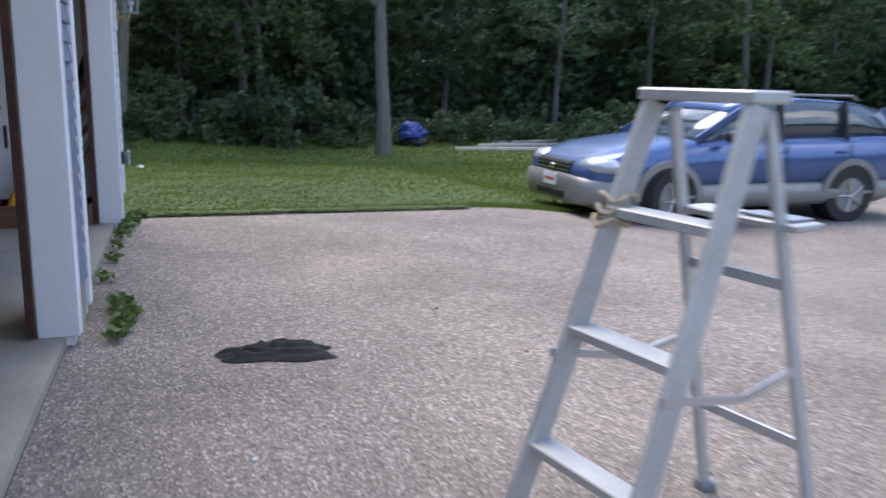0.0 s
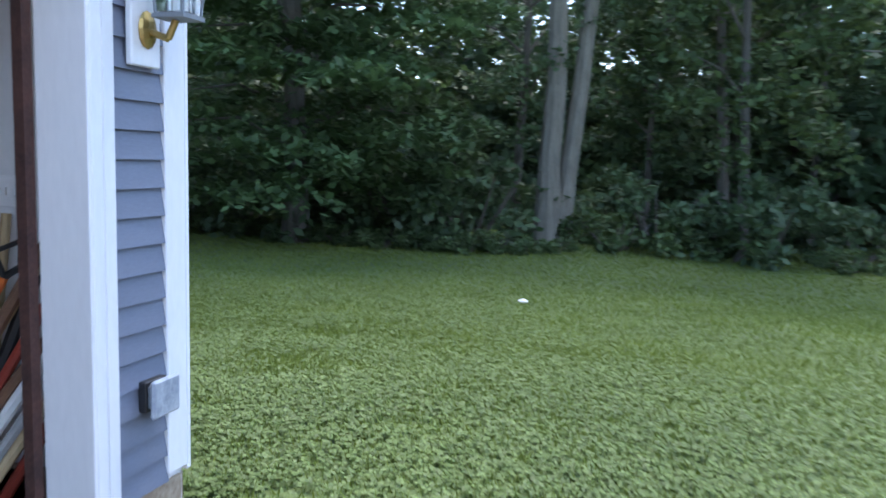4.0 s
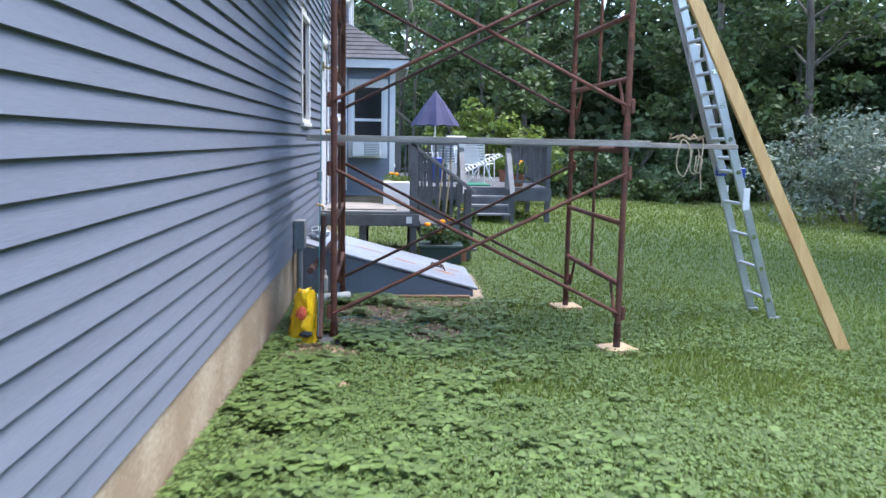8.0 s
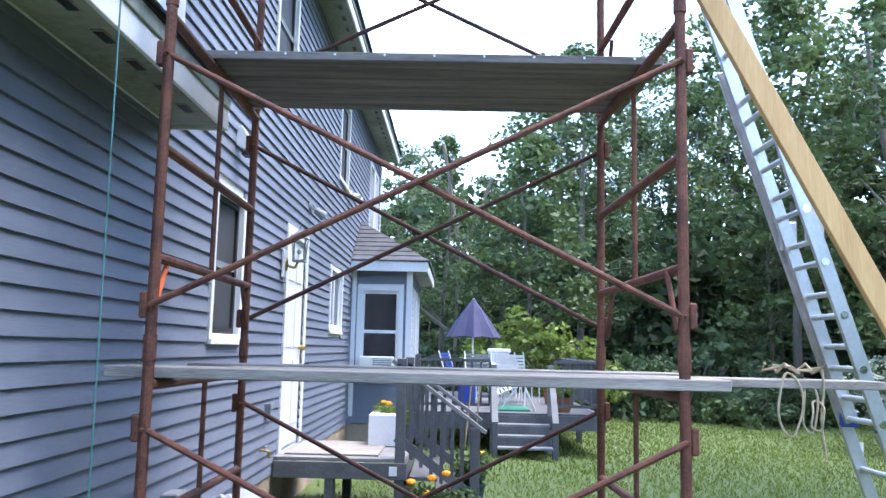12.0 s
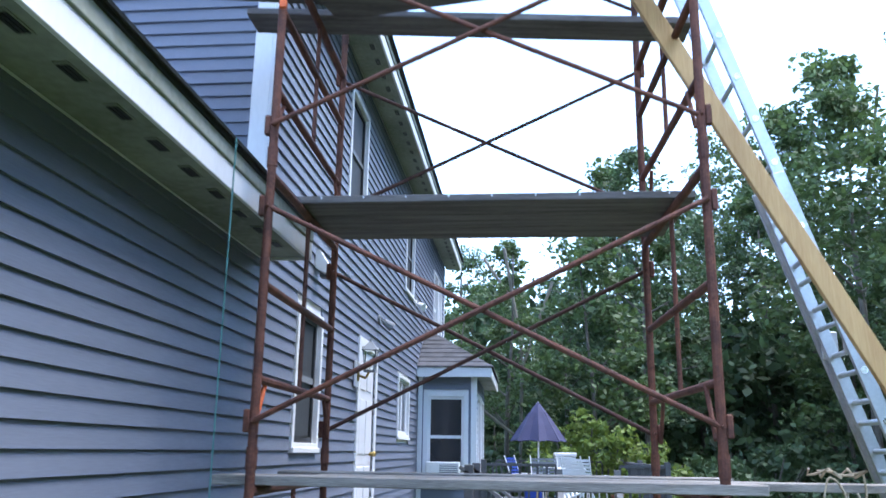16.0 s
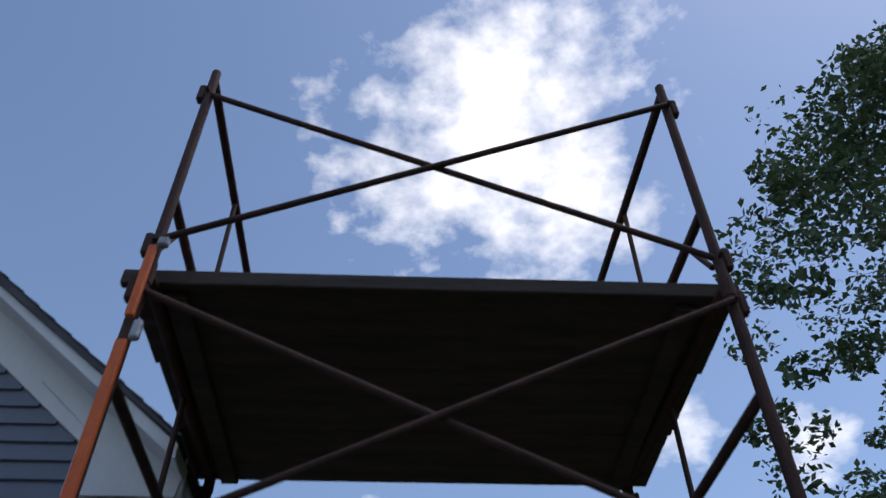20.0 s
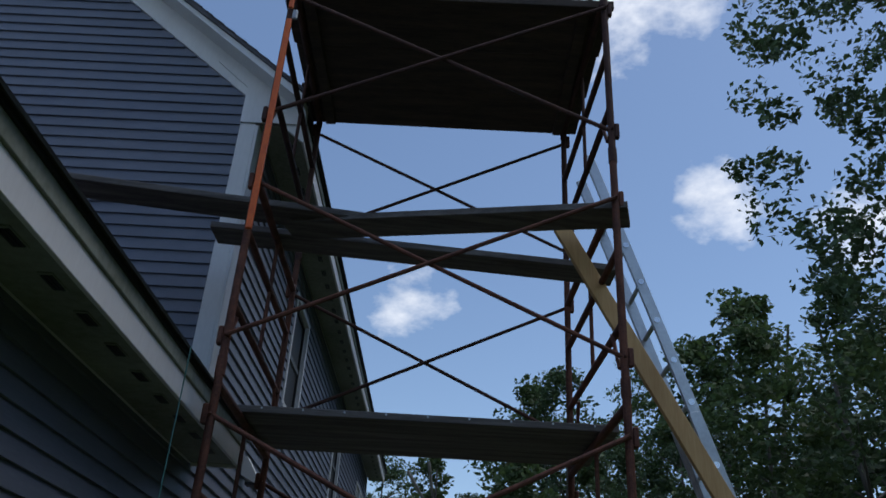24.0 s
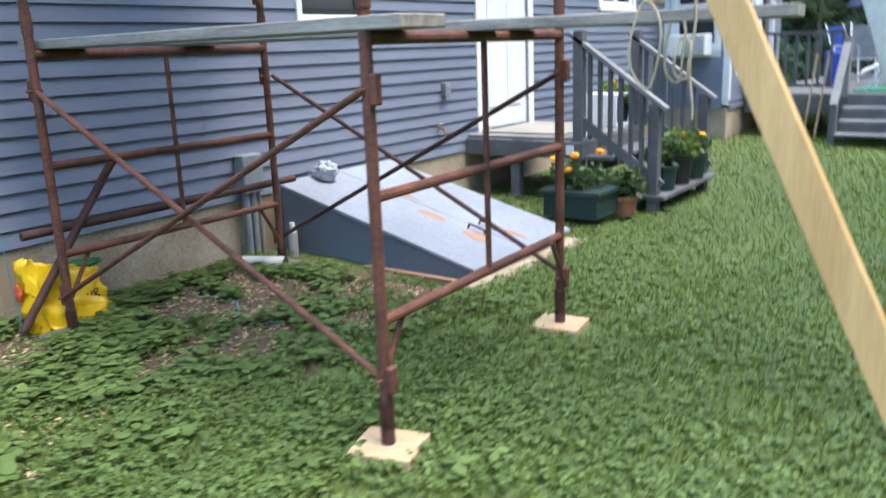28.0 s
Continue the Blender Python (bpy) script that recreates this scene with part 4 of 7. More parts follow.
for y, z, nm, lab in ((9.36, 1.05, "outlet_box", "grey covered outlet box on the clapboards"),):
    t = thing(nm, (0.02, y, z), lab, "outlet")
    part("body", boxed(0.018, y - 0.04, z - 0.06, 0.06, y + 0.04, z + 0.06, 0.004), "conduit", t)
    part("cover", boxed(0.06, y - 0.045, z - 0.065, 0.075, y + 0.045, z + 0.065, 0.006), "conduit", t)
BLOCK.y = FRONT_Y
BLOCK.x, BLOCK.z = 0.14, 0.05
t = thing("outlet_box", (-0.36, -0.02, 0.74), "clear-covered outlet box beside the garage bay", "outlet")
part("body", boxed(-0.41, -0.05, 0.705, -0.29, -0.018, 0.815, 0.004), "black", t, "dark outlet plate")
part("cover", boxed(-0.425, -0.095, 0.69, -0.275, -0.075, 0.825, 0.008), "foil", t, "clear plastic weather cover")
part("bracket", boxed(-0.40, -0.076, 0.72, -0.30, -0.049, 0.80, 0.004), "conduit", t)
BLOCK.xyz = 0.0, 0.0, 0.0
t = thing("garden_tap", (0.02, 9.25, 0.72), "small brass tap on the wall beside the bulkhead", "tap")
bm = bmesh.new()
rod(bm, (0.015, 9.25, 0.72), (0.10, 9.25, 0.70), 0.012)
rod(bm, (0.09, 9.25, 0.70), (0.10, 9.25, 0.65), 0.012)
part("spout", bm, "brass", t)
bm = bmesh.new()
rod(bm, (0.06, 9.21, 0.745), (0.06, 9.29, 0.745), 0.008)
part("handle", bm, "conduit", t)

# bay room
BAY_Y, BAY_X = 14.88, 0.95
bay_wall = wall_with_holes("wall_bay_near", "y", BAY_Y, BAY_Y + 0.12, 0.021, BAY_X, 0.5, 2.85, [(0.19, 0.76, 1.32, 2.50)], "plaster", "bay wall under clapboards facing along the house")
clapboards(bay_wall, "y", BAY_Y, -1, 0.021, BAY_X - 0.07, SIDING_Z, 2.85, [(0.11, 0.84, 1.22, 2.6)])
bay_side = wall_with_holes("wall_bay_side", "x", BAY_X - 0.12, BAY_X, BAY_Y + 0.12, 17.6, 0.5, 2.85, [(15.3, 16.0, 1.0, 2.5), (16.3, 17.1, 1.0, 2.5)], "plaster", "bay wall facing the deck")
clapboards(bay_side, "x", BAY_X, 1, BAY_Y + 0.06, 17.55, SIDING_Z, 2.85, [(15.2, 17.2, 0.9, 2.6)])
window("window_7", 15.32, 15.98, 1.05, 2.48, "sash", "white-framed bay window beside the deck", BAY_X)
window("window_8", 16.32, 17.05, 1.05, 2.48, "sash", "white-framed bay window beside the deck", BAY_X)
single("foundation_bay", boxed(0.01, BAY_Y + 0.01, -0.2, BAY_X - 0.01, 17.6, SIDING_Z - 0.005), "concrete", "pale concrete foundation of the bay", "foundation", "structure")
single("bay_corner_board_trim", boxed(BAY_X - 0.07, BAY_Y - 0.026, 0.55, BAY_X + 0.026, BAY_Y + 0.06, 2.83, 0.004), "trim", "white corner board of the bay", "trim", "structure")
single("bay_inner_corner_trim", boxed(0.021, BAY_Y - 0.03, 0.55, 0.09, BAY_Y - 0.001, 2.83, 0.004), "trim", "white inner corner board of the bay", "trim", "structure")
w = thing("window_9", (0.475, BAY_Y, 1.32), "white-framed sash window of the bay", "window", kind="structure")
bm = bmesh.new()
for b in ((0.11, 1.24, 0.19, 2.58), (0.76, 1.24, 0.84, 2.58), (0.19, 2.50, 0.76, 2.58), (0.19, 1.24, 0.76, 1.32)):
    box(bm, b[0], BAY_Y - 0.034, b[1], b[2], BAY_Y, b[3], 0.003)
part("window_frame", bm, "trim", w)
bm = bmesh.new()
for b in ((0.19, 1.32, 0.225, 2.5), (0.725, 1.32, 0.76, 2.5), (0.225, 2.46, 0.725, 2.5), (0.225, 1.84, 0.725, 1.89), (0.225, 1.32, 0.725, 1.36)):
    box(bm, b[0], BAY_Y + 0.01, b[1], b[2], BAY_Y + 0.05, b[3])
part("sash", bm, "trim", w)
for z0, z1 in ((1.36, 1.84), (1.89, 2.46)):
    part("pane", boxed(0.225, BAY_Y + 0.03, z0, 0.725, BAY_Y + 0.036, z1), "dark_glass", w)
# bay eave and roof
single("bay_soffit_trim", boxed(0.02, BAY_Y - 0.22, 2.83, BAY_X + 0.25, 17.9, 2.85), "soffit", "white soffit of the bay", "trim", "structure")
single("bay_fascia_trim_a", boxed(0.02, BAY_Y - 0.245, 2.80, BAY_X + 0.27, BAY_Y - 0.22, 2.95, 0.003), "trim", "white fascia of the bay roof", "trim", "structure")
single("bay_fascia_trim_b", boxed(BAY_X + 0.25, BAY_Y - 0.22, 2.80, BAY_X + 0.27, 17.9, 2.95, 0.003), "trim", "white fascia of the bay roof", "trim", "structure")
bay_roof = thing("bay_roof", (0.5, 16.0, 2.95), "hipped grey asphalt-shingle roof of the bay", "roof", kind="structure")
E0, E1 = BAY_Y - 0.27, BAY_X + 0.30
for i in range(9):
    a, b = i / 9, (i + 1.12) / 9
    def ring(t, lift):
        return [Vector((0.02, E0 + 1.15 * t, 2.955 + 0.78 * t + lift)), Vector((E1 - (E1 - 0.02) * t, E0 + 1.15 * t, 2.955 + 0.78 * t + lift)), Vector((E1 - (E1 - 0.02) * t, 17.9, 2.955 + 0.78 * t + lift))]
    lo, hi = ring(a, 0.022), ring(min(b, 1), 0.008)
    bm = bmesh.new()
    lv, hv = [bm.verts.new(p) for p in lo], [bm.verts.new(p) for p in hi]
    base = [bm.verts.new(p - Vector((0, 0, 0.02))) for p in lo]
    bm.faces.new((lv[0], lv[1], hv[1], hv[0]))
    if (hv[1].co - hv[2].co).length > 0.01:
        bm.faces.new((lv[1], lv[2], hv[2], hv[1]))
    for p in (0, 1):
        bm.faces.new((base[p], base[p + 1], lv[p + 1], lv[p]))
    part("shingle_row", bm, "shingle", bay_roof)
# house end wall
wall_with_holes("wall_house_end", "y", HOUSE_Y1, HOUSE_Y1 + 0.15, -6.9, 0.0, 0.0, HOUSE_TOP, [], "siding", "far end wall of the house")

# ---- scaffold ----
SX, SY = (0.478, 2.56), (5.33, 6.82)
JOINTS = (0.06, 1.55, 3.01, 4.47, 5.74, 7.08)
STUDS = ((0.25, 1.285), (1.765, 2.80), (3.225, 4.205), (4.70, 5.71), (5.93, 6.90))


def leg_at(x, y):
    """The far pair of legs stands a little closer together than the near pair."""
    return x + {(0, 0): 0.008, (1, 0): 0.024, (0, 1): -0.012, (1, 1): -0.038}[int(x > 1), int(y > 6)]



BASE = 0.06
scaffold = thing("scaffold_tower", (1.5, 6.08, 0.1), "tall rusty steel scaffold tower beside the house, five frames high", "scaffold")
for level in range(5):
    z0, z1 = JOINTS[level], JOINTS[level + 1]
    lo, hi = STUDS[level]
    bearer = (1.455, 2.965, 4.22, 5.80, 7.02)[level]
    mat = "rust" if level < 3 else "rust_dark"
    for sx, x in enumerate(SX):
        uprights = []
        for y in SY:
            bm = bmesh.new()
            lx, foot = leg_at(x, y), z0 if level else ground_z(x, y) + 0.03
            rod(bm, (lx, y, foot), (lx, y, z1), 0.0225 if level < 4 else 0.021, 12)
            rod(bm, (lx, y, z0), (lx, y, z0 + 0.10), 0.027, 12)
            uprights.append(part("upright", bm, mat, scaffold))
        fr = uprights[0]
        rungs = ((z0 + 0.41, 0.021), (z0 + 0.86, 0.021), (bearer, 0.024)) if level < 4 else ((z0 + 0.46, 0.02), (bearer, 0.021))
        for rz, rr in rungs:
            bm = bmesh.new()
            rod(bm, (leg_at(x, SY[0]), SY[0], rz), (leg_at(x, SY[1]), SY[1], rz), rr, 10)
            part("rung", bm, mat, fr)
        bm = bmesh.new()
        rod(bm, (x, SY[0] + 0.76, z0 + 0.41), (x, SY[0] + 0.76, rungs[-1][0]), 0.013, 8)
        part("inner_upright", bm, mat, fr)
        for y, s in ((SY[0], 1), (SY[1], -1)):
            bm = bmesh.new()
            rod(bm, (x, y + s * 0.16, z0 + 0.41), (x, y + s * 0.01, z0 + 0.16), 0.012, 8)
            part("knee_brace", bm, "orange" if (level == 1 and sx == 0 and s == 1) else mat, fr)
        for y in SY:
            lx = leg_at(x, y)
            for pz in (lo, hi):
                bm = bmesh.new()
                box(bm, lx + (-0.048 if sx == 0 else 0.018), y - 0.02, pz - 0.05, lx + (-0.018 if sx == 0 else 0.048), y + 0.02, pz + 0.055, 0.006)
                rod(bm, (lx, y - 0.05, pz), (lx, y + 0.03, pz), 0.008, 6)
                part("brace_lock", bm, mat, fr)
    for k, y in enumerate(SY):
        off = -0.03 if k == 0 else 0.03
        for a, b, d in ((lo, hi, 0.0), (hi, lo, 0.024)):
            bm = bmesh.new()
            rod(bm, (leg_at(SX[0], y), y + off + d, a), (leg_at(SX[1], y), y + off + d, b), 0.0135, 8)
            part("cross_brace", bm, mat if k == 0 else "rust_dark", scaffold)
for x in SX:
    for y in SY:
        bm = bmesh.new()
        lx = leg_at(x, y)
        rod(bm, (lx, y, ground_z(x, y) + 0.03), (lx, y, BASE + 0.12), 0.027, 12)
        part("leg_screw", bm, "rust_dark", scaffold)
        turn = 0.3 if y == SY[0] else 0.15
        p = single("wooden_pad", boxed(-0.125, -0.115, 0, 0.125, 0.115, 0.042, 0.004), "pine_pad" if x > 1 else "deck", "square pine offcut under a scaffold leg" if x > 1 else "grey wooden offcut under a scaffold leg by the wall", "wood pad", group="pads under the scaffold legs")
        p.matrix_world = Matrix.Translation((lx, y, ground_z(x, y) - 0.005)) @ Matrix.Rotation(turn, 4, "Z")
# orange strip on the near upright; direct sun is put into its bright colour
t = thing("orange_strap", (0.50, 5.30, 4.4), "sunlit orange strip tied along a scaffold upright, sun put into its colour", "strip")
part("strip", boxed(0.484, 5.268, 3.86, 0.520, 5.292, 5.45, 0.004), "orange", t)
part("tie", boxed(0.515, 5.275, 5.46, 0.548, 5.305, 5.54, 0.008), "foil", t, "crumpled foil tie")
part("strip_end", boxed(0.482, 5.268, 5.55, 0.512, 5.290, 5.88, 0.004), "orange", t, "orange end of the strip")
part("tie", boxed(0.505, 5.272, 5.885, 0.545, 5.305, 5.93, 0.008), "foil", t, "crumpled foil tie")


def plank(name, a, b, w, h, mat, label, seed=0, up=(0, 0, 1)):
    bm = bmesh.new()
    beam(bm, a, b, w, h, 0.004, up)
    return single(name, bm, mat, label, "plank", group="scaffold planks")


plank("plank", (0.29, 5.50, 1.502), (2.76, 5.42, 1.502), 0.24, 0.045, "old_plank", "weathered grey plank across the lowest scaffold frames")
plank("plank", (0.68, 5.83, 1.500), (3.74, 6.20, 1.490), 0.22, 0.042, "old_plank", "long weathered plank that runs out past the scaffold to the ladder")
plank("plank", (0.35, 6.30, 1.502), (2.85, 6.42, 1.502), 0.24, 0.042, "old_plank", "weathered grey plank at the back of the scaffold")
plat = thing("scaffold_platform", (1.5, 6.3, 3.0), "platform of dark weathered planks on the second scaffold lift", "platform", "scaffold platforms")
for i in range(3):
    bm = bmesh.new()
    beam(bm, (0.44 + 0.03 * (i % 2), 6.02 + 0.275 * i, 3.012), (2.66 - 0.02 * (i % 3), 6.02 + 0.275 * i, 3.012), 0.265, 0.042, 0.004)
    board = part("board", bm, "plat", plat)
    for k in range(9 if i == 0 else 0):
        bm = bmesh.new()
        rod(bm, (0.60 + k * 0.24, 5.883, 3.020), (0.60 + k * 0.24, 5.889, 3.020), 0.006, 6)
        part("screw_head", bm, "alu", board)
plank("plank", (-1.05, 5.78, 4.42), (1.06, 5.90, 4.285), 0.24, 0.045, "plat", "dark plank reaching from the scaffold to the garage roof")
plank("plank", (0.0, 6.20, 4.335), (2.75, 6.23, 4.175), 0.24, 0.045, "plat", "dark weathered plank on the third scaffold lift")
plank("plank", (0.55, 6.02, 4.295), (2.68, 5.42, 4.165), 0.24, 0.045, "plat", "dark plank laid askew on the third scaffold lift")
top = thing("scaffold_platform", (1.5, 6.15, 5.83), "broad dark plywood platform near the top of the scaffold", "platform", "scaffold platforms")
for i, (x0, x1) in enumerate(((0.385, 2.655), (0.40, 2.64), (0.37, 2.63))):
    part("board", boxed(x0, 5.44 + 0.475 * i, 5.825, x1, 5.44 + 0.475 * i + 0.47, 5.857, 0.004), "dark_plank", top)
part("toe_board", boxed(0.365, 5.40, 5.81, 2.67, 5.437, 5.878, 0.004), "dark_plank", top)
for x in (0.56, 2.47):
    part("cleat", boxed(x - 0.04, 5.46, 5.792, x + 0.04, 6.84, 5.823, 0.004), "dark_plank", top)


def ladder_section(parent, foot, top_, half, n, start):
    """Two rails and rungs; the rails stand half a width either side along y."""
    a, b = Vector(foot), Vector(top_)
    d = (b - a)
    for s in (-1, 1):
        off = Vector((0, s * half, 0))
        bm = bmesh.new()
        beam(bm, a + off, b + off, 0.03, 0.075, 0.003, (1, 0, 0.3))
        rail = part("rail", bm, "alu", parent)
        for i in range(n):
            p = a + d * ((start + i * 0.305) / d.length) + off
            bm = bmesh.new()
            rod(bm, p + Vector((0, s * 0.014, 0)), p + Vector((0, s * 0.021, 0)), 0.022, 10)
            part("rung_end", bm, "chrome", rail)
    for i in range(n):
        p = a + d * ((start + i * 0.305) / d.length)
        bm = bmesh.new()
        rod(bm, p - Vector((0, half, 0)), p + Vector((0, half, 0)), 0.017, 8)
        part("rung", bm, "alu", parent)


lad = thing("extension_ladder", (4.42, 6.84, -0.08), "aluminium extension ladder leaning on the scaffold, feet in the grass", "ladder")
ladder_section(lad, (4.42, 6.84, -0.08), (3.30, 6.76, 3.35), 0.215, 11, 0.2)
ladder_section(lad, (4.00, 6.79, 1.25), (2.66, 6.69, 5.36), 0.175, 13, 0.15)
for s in (-1, 1):
    part("foot_shoe", boxed(4.37, 6.84 + s * 0.215 - 0.03, -0.10, 4.48, 6.84 + s * 0.215 + 0.03, -0.05, 0.006), "conduit", lad, "grey rubber shoe")
    part("rung_lock", boxed(3.61, 6.78 + s * 0.18 - 0.015, 2.24, 3.71, 6.78 + s * 0.18 + 0.015, 2.42, 0.006), "alu_soft", lad)
    part("end_cap", boxed(3.95, 6.80 + s * 0.2 - 0.02, 1.22, 4.05, 6.80 + s * 0.2 + 0.02, 1.31, 0.008), "blue_plastic", lad, "blue plastic end cap")
    part("label_plate", boxed(4.04, 6.81 + s * 0.232, 0.93, 4.10, 6.81 + s * 0.234, 1.13), "white_plastic", lad, "pale sticker with plain bars")
single("leaning_board", (lambda bm: (beam(bm, (4.45, 5.50, -0.08), (2.33, 5.78, 4.27), 0.04, 0.10, 0.003, (1, 0, 0.45)), bm)[1])(bmesh.new()), "pine", "long fresh yellow pine board leaning on the scaffold", "board")

# aluminium staging plank on the garage roof
stage = thing("staging_plank", (-2.0, 5.0, 5.98), "perforated aluminium staging plank on posts above the garage roof", "plank")
STAGE = Matrix.Translation((-1.30, 4.96, 5.83)) @ Matrix.Rotation(radians(-12), 4, "Z")


def stage_part(name, bm, mat, label=""):
    bmesh.ops.transform(bm, matrix=STAGE, verts=bm.verts)
    return part(name, bm, mat, stage, label)


for y in (-0.16, 0.13):
    stage_part("side_rail", boxed(-2.6, y, 0.0, 0.0, y + 0.03, 0.11, 0.004), "alu")
stage_part("end_plate", boxed(-0.012, -0.13, 0.012, 0.0, 0.13, 0.10, 0.003), "alu", "riveted end plate")
# ribs and treads in dark grey, not aluminium: underside shade put into the colour
for k in range(9):
    stage_part("cross_rib", boxed(-2.55 + 0.30 * k, -0.13, 0.0, -2.51 + 0.30 * k, 0.13, 0.05, 0.003), "conduit")
for y in (-0.13, -0.075, -0.02, 0.035, 0.09):
    stage_part("tread_strip", boxed(-2.6, y, 0.085, -0.012, y + 0.04, 0.10), "conduit")
for y in (-0.10, 0.10):
    stage_part("support_post", boxed(-1.78, y - 0.03, -1.2, -1.72, y + 0.03, 0.0), "rust_dark", "dark post standing on the roof")

# rope on the plank end
rope = thing("rope_coil", (3.33, 6.15, 1.58), "tan rope coiled over the end of the long plank", "rope")
for c, w, h, y, drop in ((3.27, 0.055, 0.15, 6.03, 0.0), (3.37, 0.035, 0.115, 6.05, 0.05), (3.40, 0.03, 0.07, 6.04, 0.13)):
    bm = bmesh.new()
    tube(bm, [(c + w * math.sin(a) + 0.006 * math.sin(3 * a + c * 9), y + 0.008 * math.cos(2 * a), 1.545 - drop - h + h * math.cos(a)) for a in (math.pi * i / 9 for i in range(19))], 0.0055)
    part("loop", bm, "rope", rope)
bm = bmesh.new()
tube(bm, [(3.19 + 0.017 * i + 0.012 * math.sin(i * 2.0), 6.12 + 0.12 * math.sin(i * 1.7), 1.565 + 0.022 * math.cos(i * 2.3)) for i in range(16)], 0.007)
part("knot", bm, "rope", rope)
bm = bmesh.new()
tube(bm, [(3.43 + 0.008 * math.sin(i * 0.9), 6.05, 1.57 - 0.048 * i) for i in range(10)], 0.0055)
part("rope_end", bm, "rope", rope)
bm = bmesh.new()
tube(bm, [(0.45 - 0.006 * i, 4.92 + 0.02 * i, 3.0 - 0.29 * i) for i in range(11)], 0.0035)
single("plumb_string", bm, "string", "thin turquoise string hanging from the garage eave", "string")

# ---- against the wall ----
BLOCK.xyz = 0.04, 0.03, -0.10
bulk = thing("cellar_bulkhead", (0.85, 7.8, 0.1), "grey-blue painted steel cellar bulkhead with two sloping doors, shut", "bulkhead")
for y0, y1 in ((7.20, 7.225), (8.405, 8.43)):
    bm = bmesh.new()
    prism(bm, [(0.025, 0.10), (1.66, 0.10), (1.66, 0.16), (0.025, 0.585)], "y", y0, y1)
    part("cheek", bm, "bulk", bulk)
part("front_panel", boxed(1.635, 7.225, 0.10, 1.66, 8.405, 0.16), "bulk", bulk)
slope = Vector((1.70 - 0.02, 0, 0.165 - 0.60)).normalized()
for y0, y1 in ((7.17, 7.808), (7.816, 8.46)):
    bm = bmesh.new()
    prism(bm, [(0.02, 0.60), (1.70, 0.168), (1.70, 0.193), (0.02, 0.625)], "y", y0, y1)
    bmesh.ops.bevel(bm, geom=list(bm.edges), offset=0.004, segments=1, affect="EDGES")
    leaf = part("door", bm, "bulk_top", bulk, "blue-grey steel leaf, lightened as if by the sky")
for y in (7.74, 7.88):
    bm = bmesh.new()
    zc = 0.625 - (1.36 - 0.02) * 0.257
    tube(bm, [(1.28, y, zc + 0.02), (1.29, y, zc + 0.05), (1.41, y, zc + 0.018), (1.42, y, zc - 0.012)], 0.009)
    part("handle", bm, "rust_dark", leaf, "rusty pull handle")
for x, y, w, l in ((1.02, 7.70, 0.05, 0.20), (1.40, 7.66, 0.07, 0.16), (1.52, 7.95, 0.04, 0.14), (0.62, 7.86, 0.03, 0.2)):
    z = 0.625 - (x - 0.02) * 0.257 + 0.002
    bm = bmesh.new()
    rs = random.Random(int(x * 100))
    pts = [(x + l * (0.5 + 0.4 * rs.random()) * math.cos(a), y + w * (0.5 + 0.5 * rs.random()) * math.sin(a)) for a in [2 * math.pi * i / 9 for i in range(9)]]
    bm.faces.new([bm.verts.new((px, py, 0.627 - (px - 0.02) * 0.257)) for px, py in pts])
    part("rust_patch", bm, "scuff", bulk, "patch of bare rust")
single("bulkhead_curb", boxed(0.01, 7.10, -0.1, 1.80, 8.55, 0.105, 0.01), "concrete", "low concrete curb under the cellar bulkhead", "curb", "structure")
bm = bmesh.new()
beam(bm, (0.85, 7.14, 0.115), (1.62, 7.12, 0.118), 0.05, 0.02)
single("wood_strip", bm, "scuff", "thin reddish wood strip lying on the bulkhead curb", "wood strip")


def crumpled(name, at, size, mat, label, category, seed, parent=None):
    bm = bmesh.new()
    bmesh.ops.create_icosphere(bm, subdivisions=3, radius=1)
    rs = Vector((seed * 3.1, seed * 1.7, 0))
    for v in bm.verts:
        k = 1 + 0.35 * noise.noise(v.co * 1.8 + rs) + 0.18 * noise.noise(v.co * 5 + rs)
        v.co = Vector((v.co.x * size[0] * k, v.co.y * size[1] * k, max(-0.9, v.co.z * k) * size[2]))
        v.co += Vector(at)
    if parent is not None:
        return part(name, bm, mat, parent, label)
    return single(name, bm, mat, label, category)


crumpled("plastic_bag", (0.15, 7.55, 0.66), (0.10, 0.08, 0.075), "foil", "crumpled clear plastic bag on the bulkhead door", "bag", 2)
BLOCK.xyz = 0.0, 0.0, 0.0
# service box and pipes
box_t = thing("meter_box", (0.06, 6.95, 0.2), "grey service box with conduits running into the ground", "utility box")
part("cover", boxed(0.02, 6.86, 0.50, 0.12, 7.04, 0.76, 0.008), "conduit", box_t)
for y, r in ((6.90, 0.025), (6.96, 0.02), (7.02, 0.016)):
    bm = bmesh.new()
    rod(bm, (0.07, y, 0.02), (0.07, y, 0.52), r, 10)
    part("conduit", bm, "conduit", box_t)
bm = bmesh.new()
rod(bm, (0.33, 5.22, 0.57), (0.40, 7.05, 0.60), 0.024, 12)
single("steel_pipe", bm, "rust_dark", "long dark steel pipe resting on the scaffold rungs along the wall", "pipe")
bm = bmesh.new()
rod(bm, (0.40, 5.12, 0.11), (0.38, 5.75, 0.90), 0.022, 10)
single("steel_pipe", bm, "rust_dark", "short rusty pipe leaning against the scaffold", "pipe")
bm = bmesh.new()
rod(bm, (0.24, 6.69, 0.075), (0.53, 6.79, 0.085), 0.045, 14, cap=False)
rod(bm, (0.241, 6.69, 0.075), (0.529, 6.79, 0.085), 0.039, 14, cap=False)
